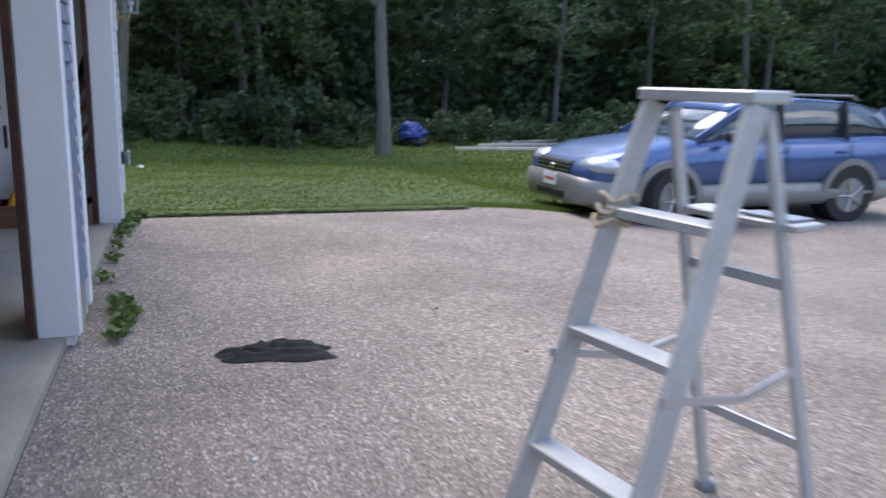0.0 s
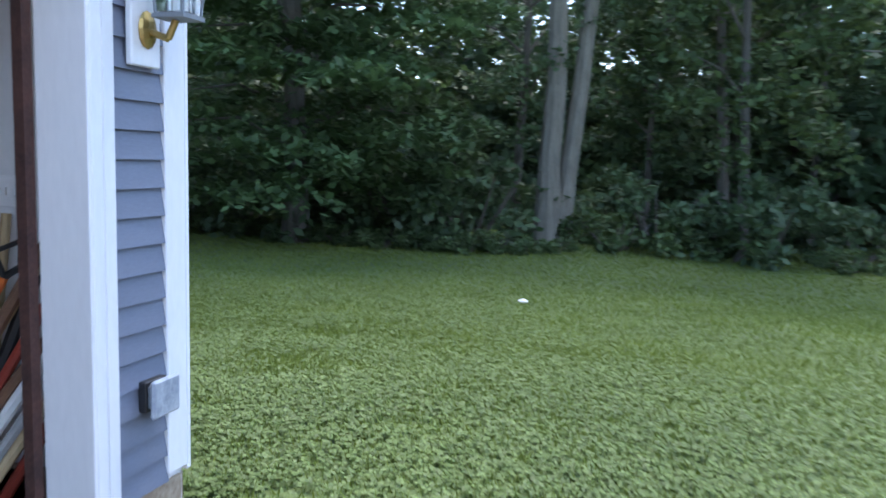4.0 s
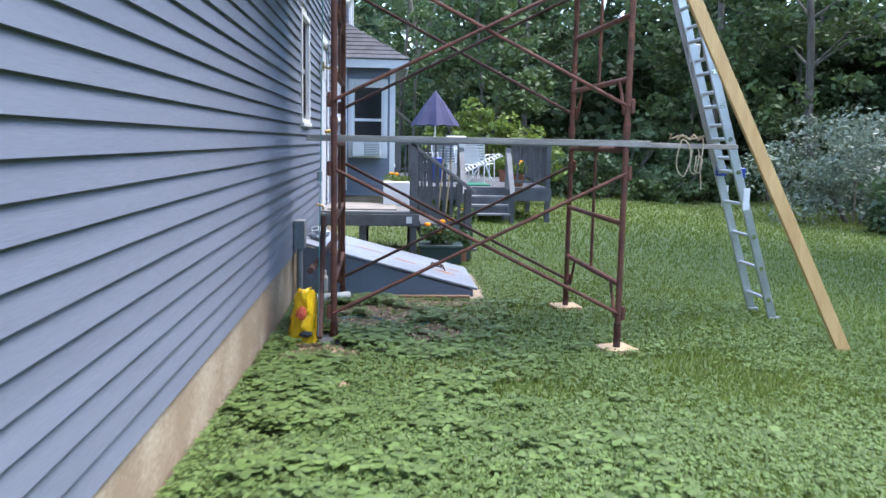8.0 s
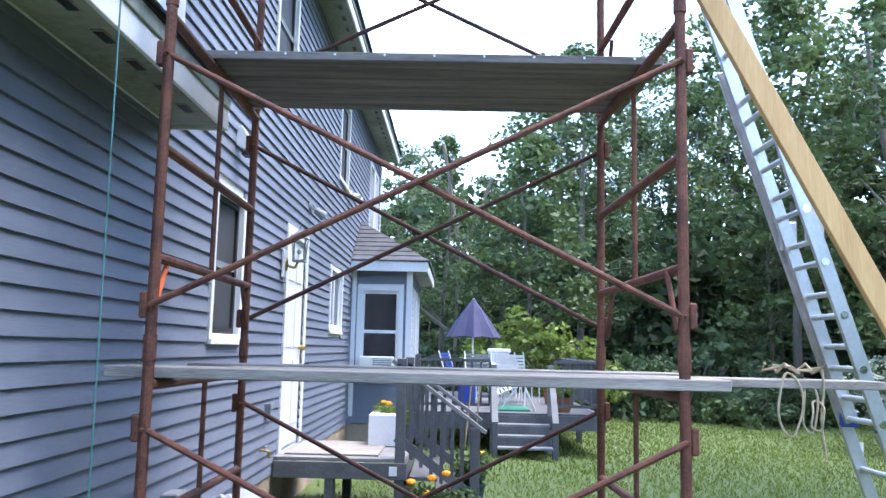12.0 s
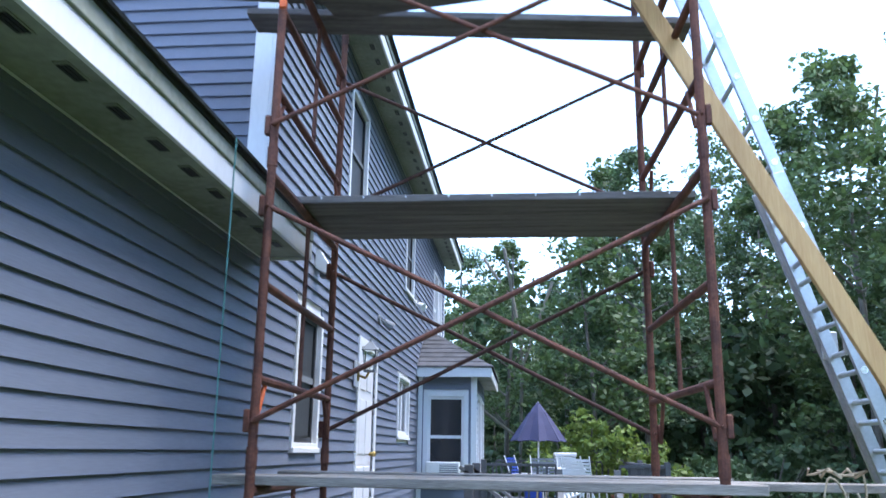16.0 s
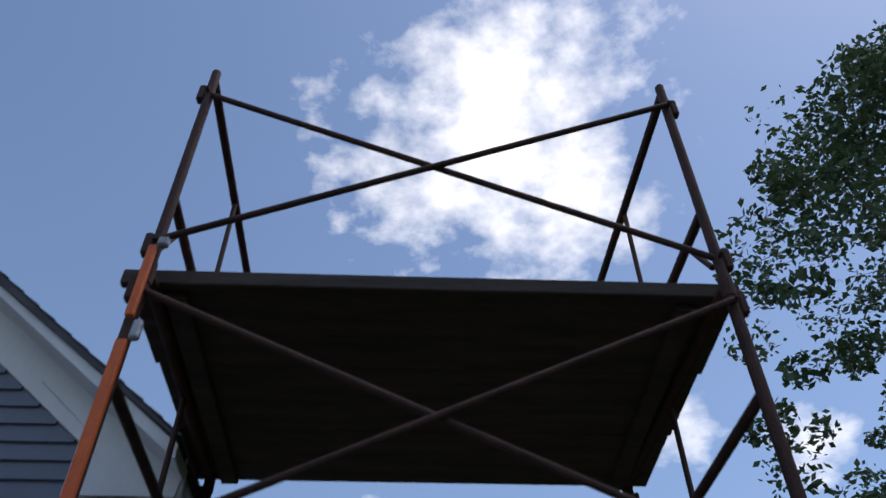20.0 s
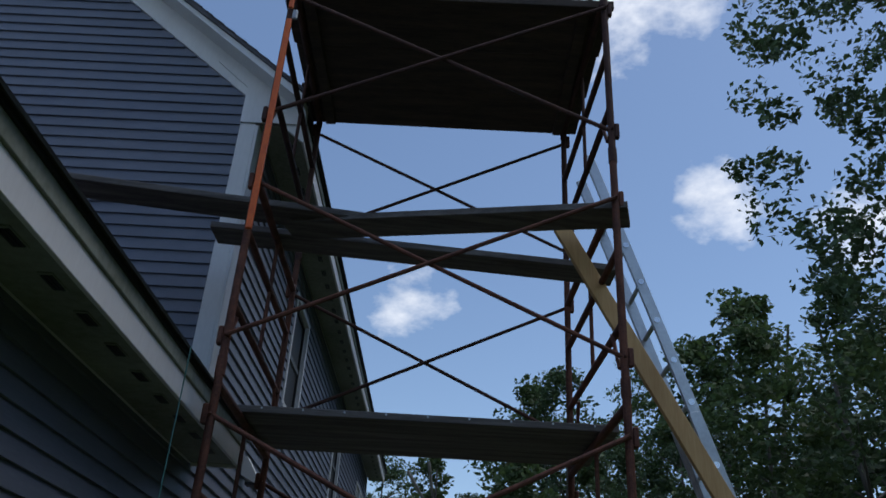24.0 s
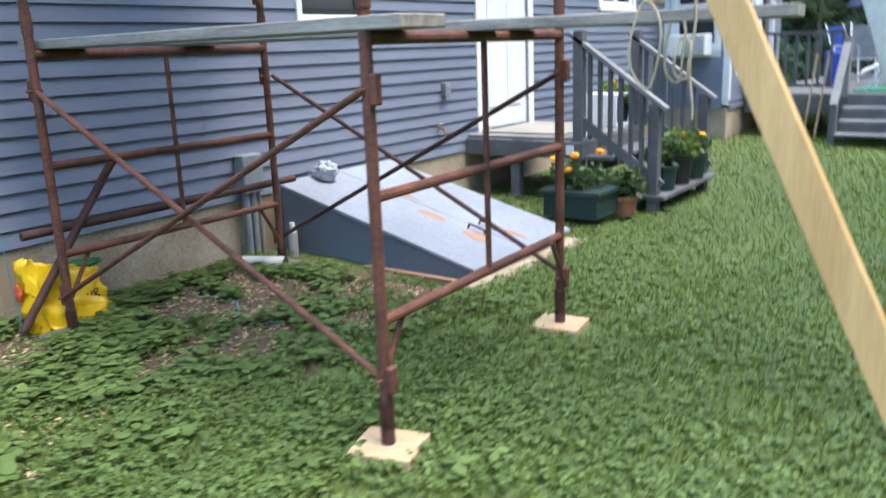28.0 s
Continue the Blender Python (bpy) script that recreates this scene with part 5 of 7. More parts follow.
single("pvc_pipe_offcut", bm, "pvc", "short white plastic pipe offcut lying on the soil", "pipe", smooth=True)
BLOCK.xyz = -0.27, 0.05, -0.10
bottle = thing("spray_can", (0.55, 7.10, 0.1), "tall pale metal bottle standing by the bulkhead", "bottle")
bm = bmesh.new()
rod(bm, (0.55, 7.06, 0.10), (0.55, 7.06, 0.30), 0.033, 14)
rod(bm, (0.55, 7.06, 0.30), (0.55, 7.06, 0.335), 0.033, 14, 0.015)
part("can", bm, "alu_soft", bottle, smooth=False)
bm = bmesh.new()
rod(bm, (0.55, 7.06, 0.335), (0.55, 7.06, 0.37), 0.018, 10)
part("cap", bm, "white_plastic", bottle, "white cap")

BLOCK.xyz = -0.06, -0.05, -0.06
bag = thing("potting_soil_bag", (0.27, 5.42, 0.14), "slumped yellow potting soil bag with red and green print, half empty", "bag")
bm = bmesh.new()
bmesh.ops.create_cube(bm, size=2)
bmesh.ops.subdivide_edges(bm, edges=list(bm.edges), cuts=14, use_grid_fill=True)
for v in bm.verts:
    c = v.co.copy()
    u = (c.z + 1) / 2
    soft = 1 - 0.22 * (abs(c.x * c.y) ** 2) - 0.10 * abs(c.y) ** 4
    fold = 0.018 * noise.noise(Vector((c.x * 2, c.y * 2.5, c.z * 9))) + 0.022 * noise.noise(c * 3.1)
    v.co = Vector((0.34 + c.x * 0.115 * soft * (1.25 - 0.75 * u) + fold, 5.50 + c.y * 0.26 * soft * (1.0 - 0.12 * u) + fold - 0.05 * u, 0.05 + 0.38 * u + 0.07 * u * c.y * -1 + fold))
body_bag = part("bag_body", bm, "yellow", bag, smooth=True)
crumpled("bag_mouth", (0.32, 5.56, 0.40), (0.035, 0.16, 0.03), "green_print", "dark green open mouth", "", 5, bag)
for at, size, mat in (((0.33, 5.235, 0.33), (0.035, 0.012, 0.05), "red"), ((0.39, 5.40, 0.32), (0.012, 0.06, 0.03), "red"), ((0.36, 5.232, 0.18), (0.045, 0.012, 0.025), "black"), ((0.41, 5.40, 0.20), (0.010, 0.07, 0.02), "black"), ((0.41, 5.60, 0.18), (0.010, 0.06, 0.025), "violet")):
    crumpled("print_patch", at, size, mat, "printed patch", "", 7, bag)
txt = bpy.data.curves.new("print_text", "FONT")
txt.body, txt.size, txt.align_x, txt.extrude = "Potting", 0.085, "CENTER", 0.001
txt.materials.append(M["black"])
tob = new("print_text", txt)
tob.parent = bag
BLOCK.xyz = 0.0, 0.0, 0.0
tob.matrix_world = Matrix.Translation((0.365, 5.45, 0.18)) @ Matrix.Rotation(radians(90), 4, "Z") @ Matrix.Rotation(radians(80), 4, "X")
tob.matrix_parent_inverse = Matrix.Translation(-Vector(bag.location))
bm = bmesh.new()
prism(bm, [(0.40, 4.06), (0.62, 4.00), (0.66, 4.06), (0.60, 4.14), (0.44, 4.16)], "z", ground_z(0.5, 4.1) + 0.01, ground_z(0.5, 4.1) + 0.03)
single("wood_scrap", bm, "cardboard", "flat tan wood scrap lying in the clover", "scrap")
bm = bmesh.new()
tube(bm, [(0.5 + 0.09 * i, 6.1 + 0.1 * math.sin(i * 0.8), ground_z(0.5 + 0.09 * i, 6.2) + 0.015) for i in range(9)], 0.006)
single("cord", bm, "string", "pale green cord lying on the soil", "cord")
# bare soil along the wall
bm = bmesh.new()
ys = [3.9 + i * 0.15 for i in range(22)]
for y, y2 in zip(ys, ys[1:]):
    w, w2 = [(1.55 + 0.6 * noise.noise((t * 0.9, 3.0, 0))) * sstep(4.3, 5.6, t) + 0.4 for t in (y, y2)]
    n = 9
    for a, b in zip(range(n), range(1, n + 1)):
        q = [(0.02 + w * a / n, y), (0.02 + w * b / n, y), (0.02 + w2 * b / n, y2), (0.02 + w2 * a / n, y2)]
        bm.faces.new([bm.verts.new((px, py, ground_z(px, py) + 0.008)) for px, py in q])
bmesh.ops.remove_doubles(bm, verts=bm.verts, dist=0.001)
single("bare_soil_ground", bm, "soil", "strip of bare brown soil along the foundation", "soil", "structure", True)

# ---- back steps ----
st = thing("back_steps", (0.9, 10.4, 0.1), "weathered grey wooden landing and steps at the back door", "steps")
for i in range(9):
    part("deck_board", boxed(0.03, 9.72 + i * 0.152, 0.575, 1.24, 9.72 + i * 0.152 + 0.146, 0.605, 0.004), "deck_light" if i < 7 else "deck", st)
for b in ((0.03, 9.69, 0.42, 1.26, 9.72, 0.57), (1.22, 9.72, 0.42, 1.26, 11.09, 0.57), (0.03, 11.06, 0.42, 1.22, 11.09, 0.57)):
    part("rim_board", boxed(*b, bevel=0.004), "deck", st)
for x, y, z1 in ((0.55, 9.76, 0.57), (0.55, 11.0, 0.57), (1.19, 9.76, 1.52), (1.19, 11.02, 1.52), (1.88, 9.76, 0.90), (1.88, 11.02, 0.90)):
    part("post", boxed(x - 0.045, y - 0.045, ground_z(x, y) - 0.05, x + 0.045, y + 0.045, z1, 0.005), "deck", st)
for i in range(3):
    x = 1.28 + i * 0.23
    part("tread", boxed(x, 9.70, 0.42 - i * 0.155, x + 0.26, 11.08, 0.455 - i * 0.155, 0.004), "deck", st)
    part("riser", boxed(x - 0.01, 9.74, 0.28 - i * 0.155, x + 0.01, 11.04, 0.42 - i * 0.155), "deck", st)
for y in (9.76, 11.02):
    bm = bmesh.new()
    beam(bm, (1.10, y, 1.50), (1.98, y, 0.86), 0.09, 0.035, 0.003)
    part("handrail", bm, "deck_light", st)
    bm = bmesh.new()
    beam(bm, (1.15, y, 0.80), (1.95, y, 0.22), 0.035, 0.085, 0.003)
    part("stringer_rail", bm, "deck", st)
    for i in range(6):
        x = 1.29 + i * 0.095
        part("baluster", boxed(x - 0.017, y - 0.017, 0.70 - (x - 1.15) * 0.72, x + 0.017, y + 0.017, 1.44 - (x - 1.15) * 0.72), "deck", st)
part("door_mat_board", boxed(0.10, 9.86, 0.607, 0.98, 10.9, 0.622, 0.003), "old_plank", st, "pale sheet of board on the landing")
part("step_tag", boxed(1.10, 9.672, 0.46, 1.17, 9.688, 0.54), "white_plastic", st, "small white tag")
cooler = thing("pet_carrier", (0.95, 10.75, 0.62), "white plastic box with an open front on the landing", "box")
bm = bmesh.new()
for b in ((0.80, 10.62, 0.61, 1.16, 10.64, 0.93), (0.80, 11.0, 0.61, 1.16, 11.02, 0.93), (0.80, 10.64, 0.61, 1.16, 11.0, 0.63), (0.80, 10.64, 0.90, 1.16, 11.0, 0.93), (0.80, 10.64, 0.63, 0.82, 11.0, 0.90)):
    box(bm, *b, 0.006)
part("shell", bm, "white_plastic", cooler)
part("liner", boxed(0.822, 10.642, 0.632, 0.835, 10.998, 0.898), "conduit", cooler)


def leaves(verts, faces, centre, radii, n, size, rng, shell=0.55, flat=0.0):
    """n small leaf blades in a clump."""
    c, r = np.array(centre), np.array(radii)
    d = rng.normal(size=(n, 3))
    d /= np.linalg.norm(d, axis=1)[:, None]
    p = c + d * r * (shell + (1 - shell) * rng.random(n)[:, None] ** 0.6)
    a = rng.normal(size=(n, 3)) + np.array((0, 0, -0.3))
    a[:, 2] *= 1 - flat
    a /= np.linalg.norm(a, axis=1)[:, None]
    b = np.cross(a, rng.normal(size=(n, 3)))
    b /= np.linalg.norm(b, axis=1)[:, None] + 1e-9
    s = size * (0.6 + 0.8 * rng.random(n))[:, None]
    q = np.stack([p - a * s * 0.5, p + b * s * 0.28, p + a * s * 0.5, p - b * s * 0.28], 1)
    verts.append(q.reshape(-1, 3))


def leaf_mesh(name, verts, mat):
    v = np.concatenate(verts)
    me = bpy.data.meshes.new(name)
    n = len(v) // 4
    me.vertices.add(len(v))
    me.vertices.foreach_set("co", v.ravel())
    me.loops.add(len(v))
    me.loops.foreach_set("vertex_index", np.arange(len(v), dtype=np.int32))
    me.polygons.add(n)
    me.polygons.foreach_set("loop_start", np.arange(0, 4 * n, 4, dtype=np.int32))
    me.update()
    me.materials.append(M[mat])
    return me


def planter(at, r, h, mat, plant, flowers, label, seed, group="", square=None):
    x, y, z = at
    rng = np.random.default_rng(seed)
    t = thing("flower_pot", at, label, "planter", group)
    bm = bmesh.new()
    if square:
        prism(bm, [(x - square[0] * .9, y - square[1] * .9), (x + square[0] * .9, y - square[1] * .9), (x + square[0] * .9, y + square[1] * .9), (x - square[0] * .9, y + square[1] * .9)], "z", z, z + h - 0.02)
        box(bm, x - square[0], y - square[1], z + h - 0.04, x + square[0], y + square[1], z + h, 0.006)
    else:
        rod(bm, (x, y, z), (x, y, z + h), r * 0.78, 18, r)
        rod(bm, (x, y, z + h - 0.03), (x, y, z + h), r * 1.06, 18)
    part("pot", bm, mat, t)
    vs = []
    rx, ry = (square if square else (r, r))
    for k in range(8):
        leaves(vs, None, (x + rng.uniform(-.7, .7) * rx, y + rng.uniform(-.7, .7) * ry, z + h + rng.uniform(.03, .18)), (0.12, 0.12, 0.10), 70, 0.06, rng, 0.2)
    ob = new("foliage", leaf_mesh("foliage", vs, plant))
    ob.parent = t
    ob.matrix_parent_inverse = Matrix.Translation(-Vector(at))
    ORIGIN[ob] = Vector(at)
    for k in range(flowers):
        bm = bmesh.new()
        fx, fy, fz = x + rng.uniform(-.8, .8) * rx, y + rng.uniform(-.8, .8) * ry, z + h + rng.uniform(.16, .30)
        bmesh.ops.create_icosphere(bm, subdivisions=2, radius=0.04, matrix=Matrix.Translation((fx, fy, fz)) @ Matrix.Diagonal((1, 1, 0.6, 1)))
        for v in bm.verts:
            v.co += Vector((noise.noise(v.co * 40), noise.noise(v.co * 40 + Vector((5, 0, 0))), 0)) * 0.014
        part("flower", bm, "petal", t, "orange marigold head")
    return t


planter((1.50, 9.15, 0.06), 0.3, 0.22, "pot", "leaf", 4, "long dark green tub with marigolds and green foliage beside the steps", 11, square=(0.26, 0.22))
planter((1.87, 10.72, 0.146), 0.15, 0.22, "pot", "leaf", 1, "dark green flower pot on the lowest step", 12, "pots by the steps")
planter((1.87, 10.02, 0.146), 0.12, 0.22, "pot", "leaf", 0, "small dark flower pot on the lowest step", 13, "pots by the steps")
planter((1.87, 10.38, 0.146), 0.13, 0.24, "black", "leaf_lime", 1, "black flower pot with yellow-green leaves on the lowest step", 14, "pots by the steps")
planter((1.75, 9.45, 0.02), 0.11, 0.16, "terracotta", "leaf", 0, "small terracotta pot under the rail", 15, "pots by the steps")
planter((1.0, 10.98, 0.62), 0.14, 0.2, "black", "leaf_lime", 2, "black pot with yellow flowers on the landing", 16)

# ---- deck ----
BLOCK.xyz = 0.45, 3.0, 0.0
dk = thing("deck", (2.3, 16.0, 0.0), "raised weathered grey wooden deck with railings", "deck")
DZ = 0.60
for i in range(44):
    y = 12.62 + i * 0.15
    part("deck_board", boxed(0.55, y, DZ - 0.03, 3.66, y + 0.143, DZ), "deck", dk)
for b in ((0.55, 12.58, DZ - 0.26, 3.68, 12.618, DZ - 0.032), (3.66, 12.62, DZ - 0.26, 3.695, 19.2, DZ - 0.032)):
    part("rim_joist", boxed(*b), "deck", dk)
for x in (1.1, 1.9, 2.75, 3.62):
    for y in (12.66, 15.0, 17.5):
        part("deck_post", boxed(x - 0.05, y - 0.045, -0.1, x + 0.05, y + 0.045, DZ - 0.03), "deck", dk)
def railing(x0, y0, x1, y1):
    for z, h in ((DZ + 0.84, 0.05), (DZ + 0.12, 0.05)):
        bm = bmesh.new()
        beam(bm, (x0, y0, z), (x1, y1, z), 0.09 if h == 0.05 and z > 1 else 0.04, 0.045)
        part("top_rail" if z > 1 else "bottom_rail", bm, "deck", dk)
    n = max(2, int(math.hypot(x1 - x0, y1 - y0) / 0.14))
    for i in range(n + 1):
        x, y = x0 + (x1 - x0) * i / n, y0 + (y1 - y0) * i / n
        part("baluster", boxed(x - 0.018, y - 0.018, DZ + 0.14, x + 0.018, y + 0.018, DZ + 0.82), "deck", dk)
railing(2.85, 12.68, 3.62, 12.68)
railing(3.62, 12.72, 3.62, 19.1)
railing(0.6, 19.1, 3.58, 19.1)
railing(0.60, 12.68, 1.80, 12.68)
for x, y in ((3.62, 12.66), (3.62, 15.9), (3.62, 19.1), (0.60, 12.66)):
    part("rail_post", boxed(x - 0.045, y - 0.045, DZ, x + 0.045, y + 0.045, DZ + 0.92, 0.005), "deck", dk)
for x in (1.86, 2.80):
    part("newel_post", boxed(x - 0.05, 12.60, -0.05, x + 0.05, 12.70, DZ + 0.78, 0.005), "deck_light", dk, "worn pale newel post")
    part("stair_post", boxed(x - 0.045, 11.92, -0.05, x + 0.045, 12.01, 0.52, 0.005), "deck", dk)
    bm = bmesh.new()
    beam(bm, (x, 12.66, DZ + 0.74), (x, 11.92, 0.50), 0.10, 0.035, 0.003)
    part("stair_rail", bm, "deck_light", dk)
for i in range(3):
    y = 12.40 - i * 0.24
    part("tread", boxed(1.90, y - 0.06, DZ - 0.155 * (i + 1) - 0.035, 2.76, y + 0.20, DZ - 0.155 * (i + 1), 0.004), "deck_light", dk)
    part("riser", boxed(1.92, y + 0.16, DZ - 0.155 * (i + 1), 2.74, y + 0.18, DZ - 0.155 * i - 0.035), "deck", dk)
BLOCK.xyz = 0.0, 2.1, 0.22
um = thing("patio_umbrella", (2.05, 18.4, DZ), "half-closed violet canvas patio umbrella on the deck", "umbrella")
bm = bmesh.new()
rod(bm, (2.05, 18.4, DZ - 0.22), (2.05, 18.4, 2.55), 0.022, 12)
part("pole", bm, "white_plastic", um)
bm = bmesh.new()
n = 16
apex = bm.verts.new((2.05, 18.4, 2.57))
rings = []
for z, r in ((2.30, 0.20), (2.0, 0.42), (1.66, 0.64)):
    rings.append([bm.verts.new((2.05 + r * (1.0 if i % 2 == 0 else 0.82) * math.cos(2 * math.pi * i / n), 18.4 + r * (1.0 if i % 2 == 0 else 0.82) * math.sin(2 * math.pi * i / n), z + (0.0 if i % 2 == 0 else 0.03))) for i in range(n)])
for i in range(n):
    bm.faces.new((apex, rings[0][i], rings[0][(i + 1) % n]))
    for a, b in zip(rings, rings[1:]):
        bm.faces.new((a[i], b[i], b[(i + 1) % n], a[(i + 1) % n]))
can = part("canopy", bm, "violet", um)
can.modifiers.new("cloth", "SOLIDIFY").thickness = 0.006
for i in range(0, n, 2):
    a = 2 * math.pi * i / n
    bm = bmesh.new()
    rod(bm, (2.05 + 0.2 * math.cos(a), 18.4 + 0.2 * math.sin(a), 2.31), (2.05 + 0.645 * math.cos(a), 18.4 + 0.645 * math.sin(a), 1.665), 0.006, 6)
    part("rib", bm, "violet", um)

BLOCK.xyz = 0.45, 3.0, 0.0


def patio_table(at, w, d, h, label):
    x, y, z = at
    t = thing("patio_table", at, label, "table")
    part("tabletop", boxed(x - w / 2, y - d / 2, z + h - 0.03, x + w / 2, y + d / 2, z + h, 0.008), "white_plastic", t)
    for sx in (-1, 1):
        for sy in (-1, 1):
            bm = bmesh.new()
            rod(bm, (x + sx * (w / 2 - 0.06), y + sy * (d / 2 - 0.06), z), (x + sx * (w / 2 - 0.1), y + sy * (d / 2 - 0.1), z + h - 0.03), 0.02, 8)
            part("leg", bm, "white_plastic", t)


def deck_chair(at, turn, label, slung):
    t = thing("patio_chair", (0, 0, 0), label, "chair", "chairs on the deck")
    for s in (-0.27, 0.27):
        bm = bmesh.new()
        tube(bm, [(s, -0.25, 0), (s, -0.22, 0.62), (s, 0.22, 0.60), (s, 0.30, 0)], 0.013)
        part("leg_frame", bm, "white_plastic", t)
        bm = bmesh.new()
        tube(bm, [(s, -0.2, 0.40), (s, 0.22, 0.38), (s, 0.42, 0.98)], 0.013)
        part("side_rail", bm, "white_plastic", t)
    for i in range(8):
        part("seat_strap", boxed(-0.26, -0.2 + i * 0.052, 0.385, 0.26, -0.16 + i * 0.052, 0.395), slung, t)
    for i in range(9):
        bm = bmesh.new()
        u = i / 9
        beam(bm, (-0.26, 0.23 + 0.19 * u, 0.43 + 0.54 * u), (0.26, 0.23 + 0.19 * u, 0.43 + 0.54 * u), 0.008, 0.045)
        part("back_strap", bm, slung, t)
    t.matrix_world = Matrix.Translation(Vector(at) + BLOCK) @ Matrix.Rotation(turn, 4, "Z")
    return t


patio_table((2.15, 17.4, DZ), 0.9, 1.2, 0.72, "white plastic patio table on the deck")
deck_chair((1.75, 15.2, DZ), 0.2, "white tubular patio chair with a grey-blue sling on the deck", "conduit")
deck_chair((2.35, 14.6, DZ), 2.8, "white tubular patio chair with pale straps on the deck", "white_plastic")
deck_chair((2.55, 15.6, DZ), 2.2, "white tubular patio chair with pale straps on the deck", "white_plastic")
deck_chair((1.35, 16.4, DZ), 1.2, "white tubular patio chair with a blue sling on the deck", "blue_plastic")
gr = thing("storage_bin", (2.25, 18.9, DZ), "white lidded box standing on the deck", "box")
part("bin_body", boxed(2.0, 18.55, DZ, 2.5, 18.9, DZ + 0.95, 0.02), "white_plastic", gr)
part("lid", boxed(1.98, 18.53, DZ + 0.95, 2.52, 18.92, DZ + 1.05, 0.02), "white_plastic", gr)
lg = thing("folded_lounger", (2.3, 13.3, DZ), "folded white lounger frame lying across the deck rail", "lounger")
bm = bmesh.new()
tube(bm, [(1.95, 13.2, DZ + 0.25), (2.75, 13.1, DZ + 0.62), (2.75, 13.6, DZ + 0.66), (1.95, 13.7, DZ + 0.29), (1.95, 13.2, DZ + 0.25)], 0.015)
tube(bm, [(2.0, 13.2, DZ), (2.3, 13.16, DZ + 0.41)], 0.015)
tube(bm, [(2.6, 13.15, DZ), (2.4, 13.16, DZ + 0.45)], 0.015)
part("frame", bm, "white_plastic", lg)
for i in range(12):
    u = (i + 0.5) / 12
    bm = bmesh.new()
    beam(bm, (1.95 + 0.8 * u, 13.2 - 0.1 * u, DZ + 0.25 + 0.37 * u), (1.95 + 0.8 * u, 13.7 - 0.1 * u, DZ + 0.29 + 0.37 * u), 0.03, 0.004)
    part("strap", bm, "white_plastic", lg)
single("green_mat", boxed(1.9, 13.0, DZ + 0.002, 2.5, 13.9, DZ + 0.03, 0.004), "green_mat", "bright green mat on the deck", "mat")
bb = thing("blue_bag", (1.45, 14.3, DZ), "blue bag standing on the deck by the railing", "bag")
part("bag_body", boxed(1.28, 14.2, DZ, 1.6, 14.4, DZ + 0.55, 0.03), "blue_plastic", bb)
planter((3.05, 13.1, DZ), 0.17, 0.25, "terracotta", "leaf_lime", 2, "terracotta pot with a yellow-green plant on the deck", 31)
planter((3.1, 15.0, DZ), 0.17, 0.28, "terracotta", "leaf_lime", 0, "terracotta pot with a yellow-green plant on the deck", 32)
BLOCK.xyz = 0.0, 0.0, 0.0
ac = thing("air_conditioner", (0.42, BAY_Y - 0.2, 1.22), "white window air conditioner under the bay window", "air conditioner")
part("casing", boxed(0.20, BAY_Y - 0.34, 1.19, 0.72, BAY_Y - 0.036, 1.48, 0.01), "white_plastic", ac)
part("grille", boxed(0.42, BAY_Y - 0.352, 1.22, 0.70, BAY_Y - 0.341, 1.45), "conduit", ac)
for i in range(7):
    part("louvre", boxed(0.43, BAY_Y - 0.358, 1.235 + i * 0.032, 0.70, BAY_Y - 0.353, 1.25 + i * 0.032), "white_plastic", ac)
for x in (1.55, 1.70):
    bm = bmesh.new()
    rod(bm, (x + 0.3, 15.45, 0.0), (x + 0.4, 15.56, DZ + 0.55), 0.014, 8)
    single("tool_handle", bm, "stick", "long wooden tool handle leaning on the deck", "tool")

# ---- garage clutter ----
BLOCK.y = FRONT_Y
crate = thing("wooden_crate", (-0.45, 0.62, 0.25), "low brown wooden crate full of long tools and timber", "crate")
for b in ((-0.60, 0.22, 0.25, -0.58, 1.02, 0.44), (-0.20, 0.22, 0.25, -0.18, 1.02, 0.44), (-0.58, 0.22, 0.25, -0.20, 0.24, 0.44), (-0.58, 1.0, 0.25, -0.20, 1.02, 0.44), (-0.58, 0.24, 0.25, -0.20, 1.0, 0.27)):
    part("crate_board", boxed(*b, bevel=0.004), "brown_wood", crate)
part("crate_batten", boxed(-0.615, 0.22, 0.34, -0.60, 1.02, 0.36), "brown_wood", crate)
tools = (((-0.45, 0.98), (-0.22, 0.20, 1.55), 0.018, "stick", "pale wooden tool handle"), ((-0.50, 0.90), (-0.24, 0.16, 1.65), 0.022, "brown_wood", "brown timber length"), ((-0.40, 0.84), (-0.23, 0.18, 1.42), 0.02, "red_wood", "red painted wooden bar"),
         ((-0.50, 0.72), (-0.25, 0.12, 1.25), 0.024, "white_plastic", "white plastic pipe"), ((-0.52, 0.62), (-0.22, 0.14, 1.15), 0.02, "alu_soft", "grey metal tube"), ((-0.35, 0.78), (-0.21, 0.19, 1.78), 0.026, "black", "black rubber-covered bar"),
         ((-0.54, 0.80), (-0.30, 0.22, 1.12), 0.02, "brown_wood", "brown timber length"), ((-0.30, 0.66), (-0.20, 0.60, 1.42), 0.019, "stick", "pale upright stick"), ((-0.40, 0.55), (-0.20, 0.18, 1.00), 0.022, "red_wood", "red painted wooden bar"), ((-0.55, 0.55), (-0.30, 0.17, 0.98), 0.02, "stick", "pale wooden lath"))
for (x, y), b, r, mat, lab in tools:
    bm = bmesh.new()
    rod(bm, (x, y, 0.28), b, r, 8)
    single("long_tool", bm, mat, f"{lab} leaning in the garage corner", "tool", group="tools in the crate")
